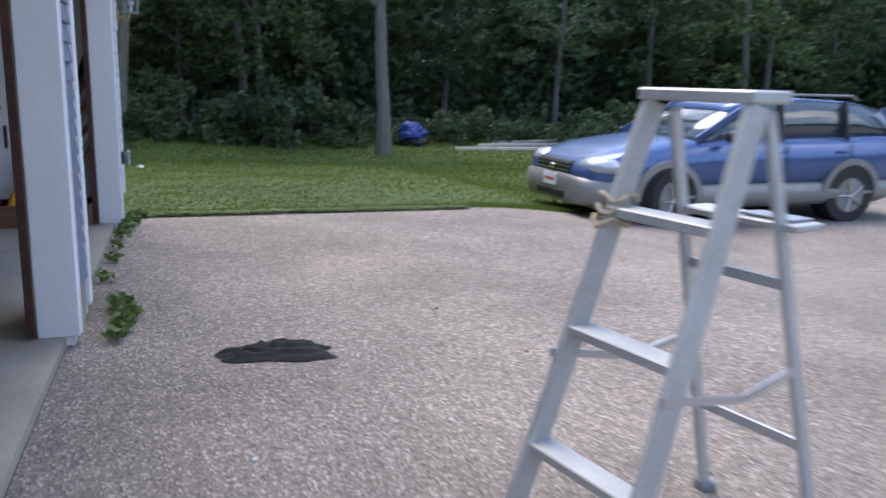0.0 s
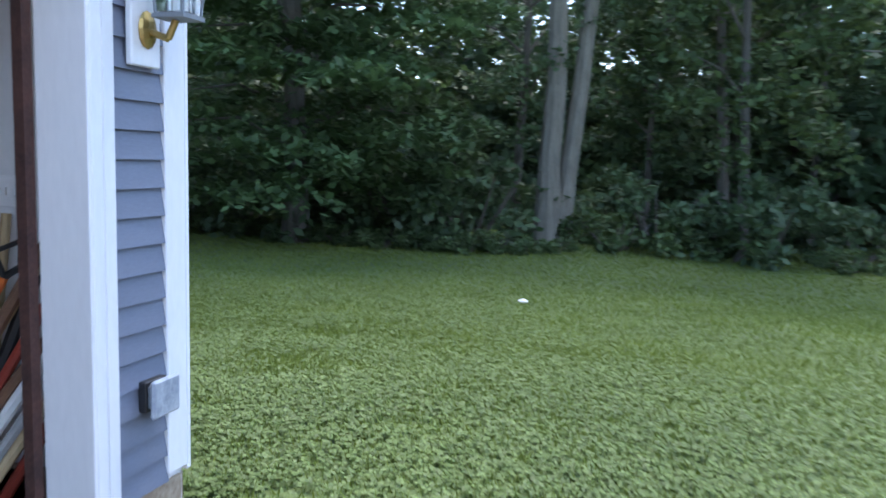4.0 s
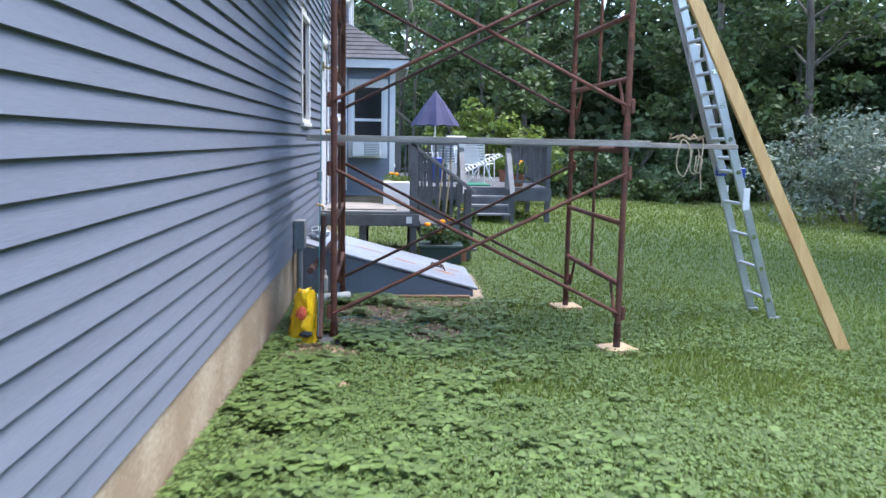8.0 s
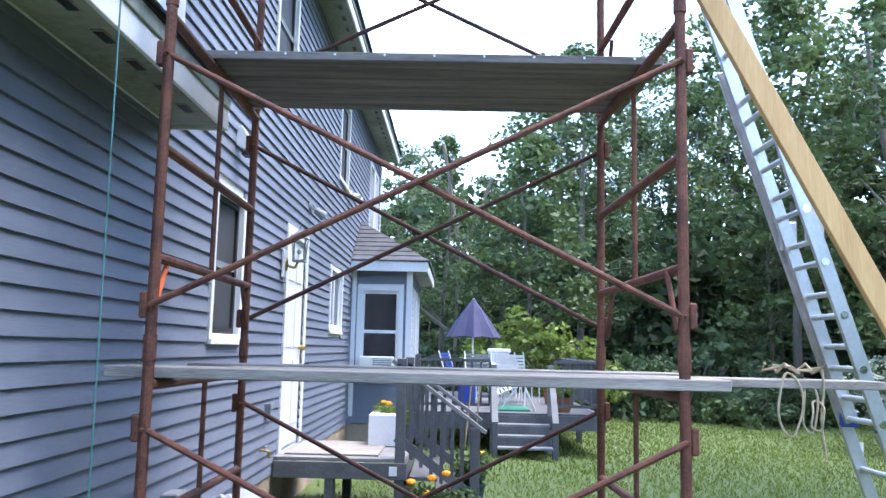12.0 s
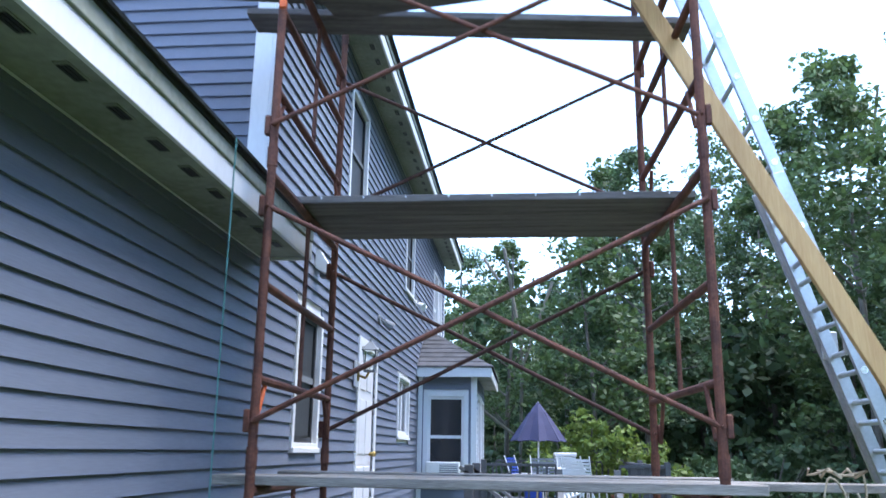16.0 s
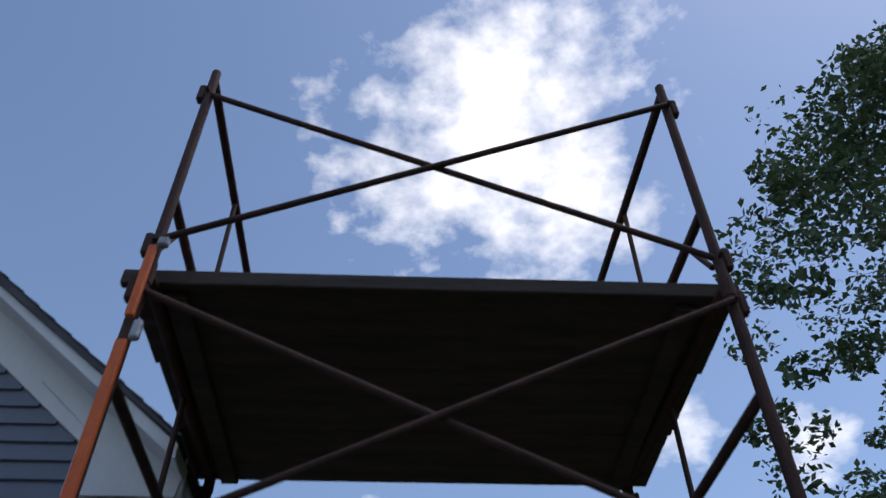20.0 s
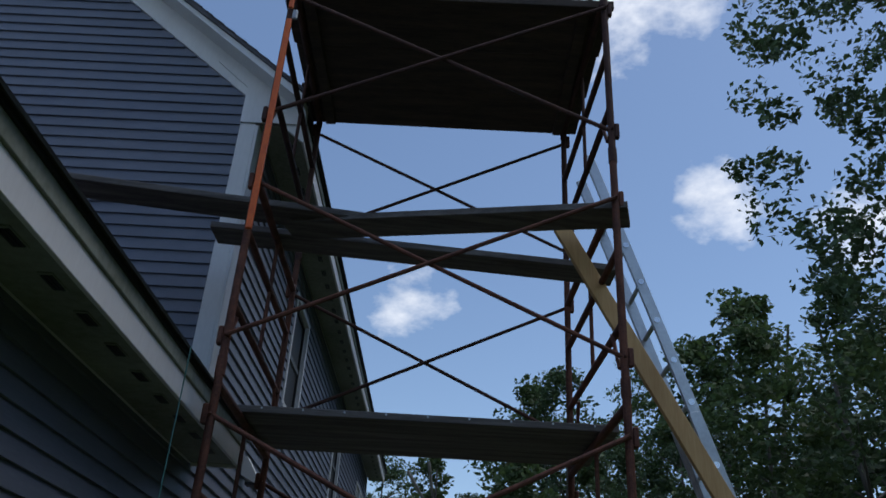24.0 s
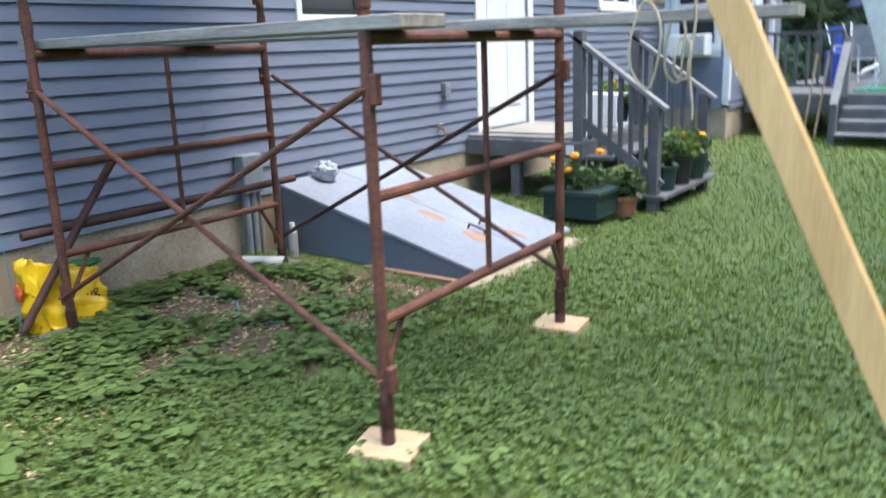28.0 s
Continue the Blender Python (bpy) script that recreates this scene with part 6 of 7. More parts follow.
sh = thing("shovel", (-0.44, 0.95, 0.3), "orange-shafted shovel with a black grip leaning in the corner", "shovel")
bm = bmesh.new()
rod(bm, (-0.50, 0.96, 0.28), (-0.30, 0.52, 1.20), 0.018, 8)
part("shaft", bm, "orange_plastic", sh)
bm = bmesh.new()
tube(bm, [(-0.30, 0.52, 1.20), (-0.30, 0.56, 1.29), (-0.27, 0.47, 1.33), (-0.28, 0.46, 1.24), (-0.30, 0.52, 1.20)], 0.014)
part("grip", bm, "black", sh)
bm = bmesh.new()
prism(bm, [(0.86, 0.30), (0.91, 0.30), (0.81, 0.58), (0.76, 0.58)], "x", -0.565, -0.55)
part("blade", bm, "yellow", sh, "yellow blade")
crumpled("plastic_sack", (-0.66, 0.62, 0.40), (0.03, 0.11, 0.16), "foil", "grey crumpled plastic sack hanging on the crate", "bag", 4)
t = thing("light_switch", (-0.155, 0.62, 1.5), "white twin switch plate on the garage wall", "switch")
part("plate", boxed(-0.162, 0.56, 1.44, -0.1505, 0.68, 1.56, 0.003), "plaster", t)
for y in (0.60, 0.64):
    part("toggle", boxed(-0.172, y - 0.008, 1.485, -0.162, y + 0.008, 1.515), "plaster", t)
single("door_mat", boxed(-1.0, 1.0, 0.252, -0.32, 1.65, 0.262), "black", "black rubber mat before the side door", "mat")
BLOCK.y = 0.0
sv = thing("garage_shelf", (-5.0, 5.6, 0.25), "wooden shelf with boxes at the back of the garage", "shelf")
for z in (0.6, 1.2, 1.8):
    part("shelf_board", boxed(-6.6, 5.4, z, -1.5, 5.9, z + 0.03), "brown_wood", sv)
for x in (-6.5, -4.0, -1.6):
    part("shelf_post", boxed(x - 0.04, 5.4, 0.25, x + 0.04, 5.48, 2.1), "brown_wood", sv)
BLOCK.y = FRONT_Y
bk = thing("black_bucket", (-4.25, 0.42, 0.25), "black bucket just inside the garage bay", "bucket")
bm = bmesh.new()
rod(bm, (-4.25, 0.42, 0.25), (-4.25, 0.42, 0.55), 0.11, 18, 0.14)
part("pail", bm, "black", bk)
for k, (x, z) in enumerate(((-4.45, 1.5), (-4.6, 1.1), (-4.7, 0.9))):
    bm = bmesh.new()
    rod(bm, (x, 0.55 + 0.1 * k, 0.25), (x - 0.1, 0.45 + 0.1 * k, z), 0.02, 8)
    single("long_tool", bm, ("conduit", "red_wood", "stick")[k], "long tool standing inside the garage bay", "tool", group="tools in the bay")

# ---- driveway things ----
sl = thing("step_ladder", (-6.29, -0.97 - FRONT_Y, DRIVE), "short aluminium step ladder standing open on the driveway", "ladder")
u = Vector((-0.970, -0.241, 0)).normalized()   # across the steps
f = Vector((-0.241, 0.970, 0)).normalized()  # towards the steps' front
base = Vector((-6.29, -0.97 - FRONT_Y, DRIVE))
H_L = 1.373
def lp(a, b, z):
    return base + u * a + f * b + Vector((0, 0, z))
for s in (-1, 1):
    bm = bmesh.new()
    beam(bm, lp(s * 0.225, 0.467, 0.0), lp(s * 0.175, 0.01, H_L - 0.03), 0.025, 0.075, 0.003, f)
    part("front_rail", bm, "alu_soft", sl)
    bm = bmesh.new()
    beam(bm, lp(s * 0.21, -0.42, 0.0), lp(s * 0.16, -0.06, H_L - 0.05), 0.02, 0.04, 0.003, f)
    part("rear_rail", bm, "alu_soft", sl)
    bm = bmesh.new()
    beam(bm, lp(s * 0.215, 0.31, 0.62), lp(s * 0.20, -0.02, 0.56), 0.006, 0.025)
    beam(bm, lp(s * 0.20, -0.02, 0.56), lp(s * 0.195, -0.24, 0.60), 0.006, 0.025)
    part("spreader", bm, "alu", sl)
    for b in (0.467, -0.42):
        part("rubber_foot", boxed(*(lp(s * (0.225 if b > 0 else 0.21), b, 0) - Vector((0.03, 0.03, 0)))[:3], *(lp(s * (0.225 if b > 0 else 0.21), b, 0) + Vector((0.03, 0.03, 0.035)))[:3], 0.005), "conduit", sl)
for i in range(1, 4):
    k = i / 4
    bm = bmesh.new()
    w = 0.222 - 0.047 * k
    beam(bm, lp(-w, 0.455 - 0.455 * k, i * H_L / 4), lp(w, 0.455 - 0.455 * k, i * H_L / 4), 0.085, 0.03, 0.004)
    part("step", bm, "alu_soft", sl)
for z, k in ((0.35, 0.26), (0.85, 0.62)):
    bm = bmesh.new()
    w = 0.215 - 0.08 * k
    beam(bm, lp(-w, -0.42 + 0.36 * k, z), lp(w, -0.42 + 0.36 * k, z), 0.015, 0.03)
    part("rear_bar", bm, "alu_soft", sl)
bm = bmesh.new()
beam(bm, lp(-0.20, -0.02, H_L - 0.01), lp(0.20, -0.02, H_L - 0.01), 0.15, 0.035, 0.006)
part("top_cap", bm, "alu_soft", sl)
bm = bmesh.new()
beam(bm, lp(-0.18, -0.20, 1.02), lp(0.22, -0.20, 1.02), 0.12, 0.02, 0.004)
part("paint_shelf", bm, "alu_soft", sl, "folding paint shelf splashed with pale blue")
for k in range(3):
    bm = bmesh.new()
    z = 1.00 + 0.035 * k
    w, b = 0.222 - 0.047 * z / H_L, 0.467 - 0.457 * z / H_L
    tube(bm, [lp(-w + 0.045 * math.cos(a), b + 0.055 * math.sin(a), z + 0.012 * math.sin(3 * a + k)) for a in (2 * math.pi * q / 12 for q in range(13))], 0.008)
    part("tie_cord", bm, "rope", sl, "pale cord wound round the rail")
bm = bmesh.new()
beam(bm, lp(0.02, -0.21, 1.036), lp(0.19, -0.21, 1.036), 0.09, 0.006)
part("paint_splash", bm, "bulk_top", sl, "dried pale blue paint")
bm = bmesh.new()
beam(bm, (-4.60, -3.16 - FRONT_Y, DRIVE - 0.01), (-4.60, -3.16 - FRONT_Y, DRIVE + 0.62), 0.06, 0.06)
single("timber_stub", bm, "brown_wood", "short brown timber post standing on the driveway", "post")

bm = bmesh.new()
n = 22
grid = [[None] * n for _ in range(n)]
for i in range(n):
    for j in range(n):
        a, b = i / (n - 1) * 2 - 1, j / (n - 1) * 2 - 1
        k = 1 + 0.25 * noise.noise((a * 2, b * 2, 0.5))
        x, y = -4.20 + 0.15 * b * k * (1 - 0.55 * max(0.0, a)), -0.98 + 0.27 * a * k * (1 - 0.15 * b)
        z = DRIVE + 0.006 + 0.06 * abs(noise.noise((a * 4, b * 3, 2.0))) * (1 - max(abs(a), abs(b)) ** 4) + 0.022 * (1 + math.sin(b * 11 + 4 * a)) * (1 - max(abs(a), abs(b)) ** 3) * 0.7
        grid[i][j] = bm.verts.new((x, y, z))
for i in range(n - 1):
    for j in range(n - 1):
        bm.faces.new((grid[i][j], grid[i + 1][j], grid[i + 1][j + 1], grid[i][j + 1]))
single("black_rag", bm, "cloth", "crumpled black cloth lying on the driveway", "cloth", smooth=True)
rs = random.Random(8)
for k in range(9):
    x, y = (-5.6 + rs.uniform(-1, 2), -1.5 + rs.uniform(-.9, .9))
    bm = bmesh.new()
    bmesh.ops.create_icosphere(bm, subdivisions=1, radius=rs.uniform(0.008, 0.018), matrix=Matrix.Translation((x, y, DRIVE + 0.005)))
    single("pebble", bm, ("pvc", "terracotta", "slab")[k % 3], "small loose pebble on the asphalt", "pebble", group="pebbles on the driveway")

# ---- parked car ----
CAR_Z = DRIVE - yard_drop(0.0, -6.0)
CAR = Matrix.Translation((0.64, -7.12, CAR_Z)) @ Matrix.Rotation(radians(2), 4, "Z")
car = thing("station_wagon", (0.64, -7.12, CAR_Z), "blue estate car with grey lower cladding parked at the driveway edge", "car")


def car_part(name, bm, mat, parent, label="", smooth=False):
    bmesh.ops.transform(bm, matrix=CAR, verts=bm.verts)
    return part(name, bm, mat, parent, label, smooth)


def loft(sections, closed=True):
    """Skin over cross-sections, each a list of points."""
    bm = bmesh.new()
    rows_ = [[bm.verts.new(p) for p in s] for s in sections]
    k = len(sections[0])
    for a, b in zip(rows_, rows_[1:]):
        for i in range(k if closed else k - 1):
            bm.faces.new((a[i], a[(i + 1) % k], b[(i + 1) % k], b[i]))
    if closed:
        bm.faces.new(rows_[0][::-1])
        bm.faces.new(rows_[-1])
    bmesh.ops.recalc_face_normals(bm, faces=bm.faces)
    return bm


def hull_section(y, half, z0, z1, belly=0.06):
    h = z1 - z0
    side = [(half * 0.90, z0), (half * 0.985, z0 + 0.2 * h), (half, z0 + 0.5 * h), (half * 0.975, z0 + 0.85 * h), (half * 0.88, z1), (half * 0.5, z1 + 0.02)]
    return [Vector((x, y, z)) for x, z in side] + [Vector((-x, y, z)) for x, z in reversed(side)]


body_profile = ((2.36, 0.55, 0.52, 0.66), (2.30, 0.72, 0.46, 0.72), (2.15, 0.82, 0.46, 0.80), (1.75, 0.86, 0.46, 0.90), (1.2, 0.875, 0.46, 0.97), (0.8, 0.88, 0.46, 1.01), (0.0, 0.885, 0.46, 1.02), (-1.0, 0.885, 0.46, 1.03), (-1.8, 0.875, 0.46, 1.05), (-2.2, 0.84, 0.48, 1.04), (-2.34, 0.74, 0.52, 0.98))
hull = loft([hull_section(*s) for s in body_profile])
bodywork = car_part("body", hull, "car_blue", car, smooth=True)
clad = loft([hull_section(y, h + 0.012, 0.22 if abs(y) < 2.2 else 0.30, 0.52) for y, h, _, _ in body_profile])
car_part("lower_cladding", clad, "car_grey", car, "grey plastic lower cladding", True)
cabin = ((0.95, 0.70, 1.0, 1.03), (0.45, 0.68, 1.0, 1.34), (0.10, 0.66, 1.0, 1.46), (-0.8, 0.65, 1.0, 1.49), (-1.5, 0.64, 1.0, 1.46), (-1.95, 0.62, 1.0, 1.38), (-2.22, 0.66, 1.0, 1.06))
gl = []
for y, h, z0, z1 in cabin:
    gl.append([Vector((x, y, z)) for x, z in ((h + 0.10, z0), (h + 0.05, z0 + 0.5 * (z1 - z0)), (h - 0.02, z1 - 0.02), (h - 0.3, z1), (-h + 0.3, z1), (-h + 0.02, z1 - 0.02), (-h - 0.05, z0 + 0.5 * (z1 - z0)), (-h - 0.10, z0))])
car_part("glasshouse", loft(gl), "car_glass", car, "dark windows", True)
rf = [[Vector((p.x * 1.0, p.y, p.z + 0.012)) for p in s[2:6]] for s in gl[1:6]]
bm = loft(rf, False)
bmesh.ops.solidify(bm, geom=list(bm.faces), thickness=0.02)
car_part("roof", bm, "car_blue", car, "blue roof", True)
for s in (-1, 1):
    for y0, z0, y1, z1, i in ((0.97, 1.02, 0.08, 1.47, 0), (-0.25, 1.0, -0.30, 1.48, 1), (-1.25, 1.0, -1.30, 1.47, 2), (-2.2, 1.04, -1.93, 1.39, 3)):
        bm = bmesh.new()
        beam(bm, (s * 0.805, y0, z0), (s * 0.655, y1, z1), 0.03, 0.07)
        car_part("pillar", bm, "car_blue" if i in (0, 3) else "black", car)
    bm = bmesh.new()
    tube(bm, [(s * 0.56, 0.0, 1.48), (s * 0.56, -0.05, 1.54), (s * 0.56, -1.5, 1.54), (s * 0.56, -1.6, 1.48)], 0.016)
    car_part("roof_rail", bm, "car_grey", car)
    bm = bmesh.new()
    bmesh.ops.create_uvsphere(bm, u_segments=12, v_segments=8, radius=0.1, matrix=Matrix.Translation((s * 0.98, 0.62, 1.06)) @ Matrix.Diagonal((1.0, 0.6, 0.75, 1)))
    car_part("wing_mirror", bm, "black", car, smooth=True)
    for y, nm in ((1.35, 0), (-1.32, 1)):
        bm = bmesh.new()
        rod(bm, (s * 0.66, y, 0.33), (s * 0.88, y, 0.33), 0.335, 28)
        hub = Matrix.Translation((s * 0.77, y, 0.33))
        steer = hub @ Matrix.Rotation(radians(20 if nm == 0 else 0), 4, "Z") @ hub.inverted()
        bmesh.ops.transform(bm, matrix=steer, verts=bm.verts)
        wheel = car_part("wheel", bm, "tyre", car, "black tyre", False)
        bm = bmesh.new()
        rod(bm, (s * 0.85, y, 0.33), (s * 0.888, y, 0.33), 0.215, 24)
        bmesh.ops.transform(bm, matrix=steer, verts=bm.verts)
        car_part("rim", bm, "car_grey", wheel, "silver alloy rim")
        for k in range(5):
            a = 2 * math.pi * k / 5
            bm = bmesh.new()
            beam(bm, (s * 0.895, y, 0.33), (s * 0.895, y + 0.2 * math.cos(a), 0.33 + 0.2 * math.sin(a)), 0.02, 0.06, 0.004, (1, 0, 0))
            bmesh.ops.transform(bm, matrix=steer, verts=bm.verts)
            car_part("spoke", bm, "chrome", wheel)
        bm = bmesh.new()
        ring = []
        for k in range(15):
            a = math.pi * (k / 14)
            ring.append([Vector((s * 0.80, y + 0.38 * math.cos(a), 0.33 + 0.38 * math.sin(a))), Vector((s * 0.905, y + 0.38 * math.cos(a), 0.33 + 0.38 * math.sin(a))), Vector((s * 0.905, y + 0.46 * math.cos(a), 0.33 + 0.46 * math.sin(a))), Vector((s * 0.80, y + 0.46 * math.cos(a), 0.33 + 0.46 * math.sin(a)))])
        bm.free()
        car_part("wheel_arch", loft(ring), "car_grey", car, "grey wheel arch moulding")
        bm = bmesh.new()
        rod(bm, (s * 0.60, y, 0.36), (s * 0.886, y, 0.36), 0.375, 24)
        car_part("wheel_well", bm, "black", car)
    bm = bmesh.new()
    bmesh.ops.create_uvsphere(bm, u_segments=14, v_segments=8, radius=1, matrix=Matrix.Translation((s * 0.63, 2.10, 0.71)) @ Matrix.Rotation(s * -0.5, 4, "Z") @ Matrix.Diagonal((0.27, 0.21, 0.115, 1)))
    hl = car_part("headlight", bm, "lamp_clear", car, "clear headlight", True)
    bm = bmesh.new()
    bmesh.ops.create_uvsphere(bm, u_segments=10, v_segments=6, radius=1, matrix=Matrix.Translation((s * 0.795, 1.98, 0.71)) @ Matrix.Diagonal((0.06, 0.13, 0.06, 1)))
    car_part("indicator", bm, "amber", hl, "amber lens")
    bm = bmesh.new()
    rod(bm, (s * 0.60, 2.28, 0.42), (s * 0.60, 2.345, 0.42), 0.06, 14)
    car_part("fog_lamp", bm, "lamp_clear", car)
    car_part("tail_light", boxed(s * 0.62, -2.33, 0.78, s * 0.84, -2.16, 1.02, 0.03), "red_lens", car, "red tail light")
    for y in (-0.28, -1.27):
        car_part("door_seam", boxed(s * 0.884, y - 0.006, 0.5, s * 0.8885, y + 0.006, 1.0), "black", car)
        car_part("door_handle", boxed(s * 0.885, y + 0.06, 0.86, s * 0.91, y + 0.24, 0.89, 0.006), "car_blue", car)
car_part("grille", boxed(-0.40, 2.26, 0.60, 0.40, 2.385, 0.75, 0.03), "black", car, "black front grille")
for z in (0.635, 0.685):
    car_part("grille_bar", boxed(-0.41, 2.386, z - 0.008, 0.41, 2.392, z + 0.008), "chrome", car)
bm = bmesh.new()
bmesh.ops.create_uvsphere(bm, u_segments=12, v_segments=6, radius=1, matrix=Matrix.Translation((0, 2.395, 0.665)) @ Matrix.Diagonal((0.07, 0.012, 0.035, 1)))
car_part("badge", bm, "chrome", car, "plain oval badge")
car_part("bumper", loft([hull_section(y, h, 0.28, 0.58) for y, h in ((2.40, 0.58), (2.35, 0.76), (2.2, 0.86), (1.85, 0.89))]), "car_grey", car, "grey front bumper", True)
car_part("air_intake", boxed(-0.35, 2.36, 0.31, 0.35, 2.408, 0.40, 0.01), "black", car)
pl = car_part("number_plate", boxed(-0.16, 2.402, 0.44, 0.16, 2.415, 0.58, 0.004), "white_plastic", car, "white plate with a plain bar")
car_part("plate_bar", boxed(-0.11, 2.4155, 0.495, 0.11, 2.418, 0.525), "red", pl)

BLOCK.y = 0.0
# ---- woodland edge ----
tp = thing("tarpaulin_heap", (18.7, -7.1, -0.80), "blue tarpaulin heap at the edge of the woods", "tarpaulin")
crumpled("tarp_cover", (18.7, -7.1, -0.25), (0.42, 0.45, 0.36), "blue_tarp", "", "", 9, tp)
crumpled("heap_base", (18.6, -7.15, -0.55), (0.40, 0.42, 0.30), "black", "", "", 6, tp)
for k, (a, b, r) in enumerate((((17.0, -8.1, -0.70), (15.6, -14.2, -0.62), 0.13), ((17.9, -9.2, -0.66), (17.0, -15.5, -0.55), 0.12), ((18.6, -10.0, -0.62), (17.9, -13.8, -0.45), 0.10))):
    bm = bmesh.new()
    rod(bm, a, b, r, 10)
    single("fallen_log", bm, "log", "pale fallen log lying along the woodland edge", "log", group="fallen logs")
bm = bmesh.new()
beam(bm, (3.2, -8.9, -0.08), (3.4, -15, -0.08), 0.18, 0.16, 0.01)
single("timber_edging", bm, "log", "low weathered timber along the driveway edge", "timber")
bm = bmesh.new()
bmesh.ops.create_icosphere(bm, subdivisions=3, radius=0.05, matrix=Matrix.Translation((7.65, 1.15, ground_z(7.65, 1.15) + 0.04)) @ Matrix.Diagonal((1, 1.3, 0.5, 1)))
for v in bm.verts:
    v.co += Vector((0, 0, 1)) * 0.025 * noise.noise(v.co * 22) + Vector((1, 0.6, 0)) * 0.02 * noise.noise(v.co * 17)
single("litter_scrap", bm, "white_plastic", "small white scrap lying on the lawn", "litter")
bm = bmesh.new()
bmesh.ops.create_icosphere(bm, subdivisions=2, radius=0.2, matrix=Matrix.Translation((13.2, 13.4, ground_z(13.2, 13.4) + 0.06)) @ Matrix.Diagonal((1.6, 0.8, 0.35, 1)))
single("blue_toy", bm, "blue_plastic", "small blue plastic thing lying on the far lawn", "toy")


def trunk_mesh(height, r0, lean, rng, limbs):
    bm = bmesh.new()
    pts = [Vector((0, 0, -0.3))]
    p, d = Vector((0, 0, -0.3)), Vector((lean[0], lean[1], 1)).normalized()
    steps = 9
    for i in range(steps):
        p = p + d * (height + 0.3) / steps
        d = (d + Vector((rng.uniform(-.06, .06), rng.uniform(-.06, .06), 0.03))).normalized()
        pts.append(p.copy())
    def tapered(ps, ra, rb):
        for i, (a, b) in enumerate(zip(ps, ps[1:])):
            k0, k1 = i / (len(ps) - 1), (i + 1) / (len(ps) - 1)
            flare = 1.35 if i == 0 else 1.0
            rod(bm, a, b, (ra + (rb - ra) * k0) * flare, 9, ra + (rb - ra) * k1, cap=False)
    tapered(pts, r0, r0 * 0.25)
    ends = []
    for k in range(limbs):
        i = rng.randint(3, steps - 1)
        a = pts[i]
        ang = rng.uniform(0, 2 * math.pi)
        ln = height * rng.uniform(0.16, 0.30)
        b = a + Vector((math.cos(ang) * ln * 0.8, math.sin(ang) * ln * 0.8, ln * rng.uniform(0.2, 0.7)))
        mid = (a + b) / 2 + Vector((0, 0, ln * 0.1))
        tapered([a, mid, b], r0 * 0.32 * (1 - i / steps * 0.5), r0 * 0.08)
        ends += [mid, b]
    return bm, pts, ends


def tree_kind(name, height, r0, low, spread, clumps, per, leaf, mat, bark, label, seed, lean=(0, 0), fork=False, category="tree", clump=(0.16, 0.30)):
    rng, nrng = random.Random(seed), np.random.default_rng(seed)
    t = thing(name, (0, 0, 0), label, category)
    bm, pts, ends = trunk_mesh(height * 0.93, r0, lean, rng, 9)
    part("trunk", bm, bark, t)
    if fork:
        bm, p2, e2 = trunk_mesh(height * 0.88, r0 * 0.85, (0.10, -0.10), rng, 6)
        bmesh.ops.translate(bm, verts=bm.verts, vec=(0.25, -0.2, 0))
        part("second_trunk", bm, bark, t)
        ends += e2
    vs = []
    for k in range(clumps):
        h = low + (height - low) * rng.random() ** 0.85
        prof = math.sin(math.pi * min(0.97, 0.18 + 0.82 * (h - low) / (height - low))) ** 0.7
        a, r = rng.uniform(0, 2 * math.pi), spread * prof * rng.random() ** 0.45
        c = (r * math.cos(a), r * math.sin(a), h)
        s = spread * rng.uniform(*clump)
        leaves(vs, None, c, (s, s, s * 0.55), per, leaf, nrng, 0.35, 0.45)
    for e in ends:
        leaves(vs, None, e, (0.8, 0.8, 0.5), per // 2, leaf, nrng, 0.3, 0.4)
    ob = new("crown", leaf_mesh("crown", vs, mat))
    ob.parent = t
    ORIGIN[ob] = Vector((0, 0, 0))
    return t


def shrub_kind(name, r, h, clumps, per, leaf, mat, label, seed):
    rng, nrng = random.Random(seed), np.random.default_rng(seed)
    t = thing(name, (0, 0, 0), label, "shrub")
    bm = bmesh.new()
    for k in range(6):
        a = rng.uniform(0, 2 * math.pi)
        rod(bm, (0.1 * math.cos(a), 0.1 * math.sin(a), -0.1), (r * 0.6 * math.cos(a), r * 0.6 * math.sin(a), h * rng.uniform(.5, .85)), 0.035, 6, 0.012)
    part("stem", bm, "bark", t)
    vs = []
    for k in range(clumps):
        a, q = rng.uniform(0, 2 * math.pi), r * rng.random() ** 0.5
        z = h * rng.uniform(0.08, 1.0) * (1 - 0.45 * (q / r) ** 2)
        s = r * rng.uniform(0.16, 0.30)
        leaves(vs, None, (q * math.cos(a), q * math.sin(a), z), (s, s, s * 0.7), per, leaf, nrng, 0.4, 0.3)
    ob = new("foliage", leaf_mesh("foliage", vs, mat))
    ob.parent = t
    ORIGIN[ob] = Vector((0, 0, 0))
    return t


def plant(kind, x, y, turn=0.0, scale=1.0, dz=0.0):
    return copy_thing(kind, Matrix.Translation((x, y, ground_z(max(x, 0), max(y, -3)) + dz)) @ Matrix.Rotation(turn, 4, "Z") @ Matrix.Scale(scale, 4))


def place_first(kind, x, y, turn=0.0, scale=1.0):
    kind.matrix_world = Matrix.Translation((x, y, ground_z(max(x, 0), max(y, -3)))) @ Matrix.Rotation(turn, 4, "Z") @ Matrix.Scale(scale, 4)


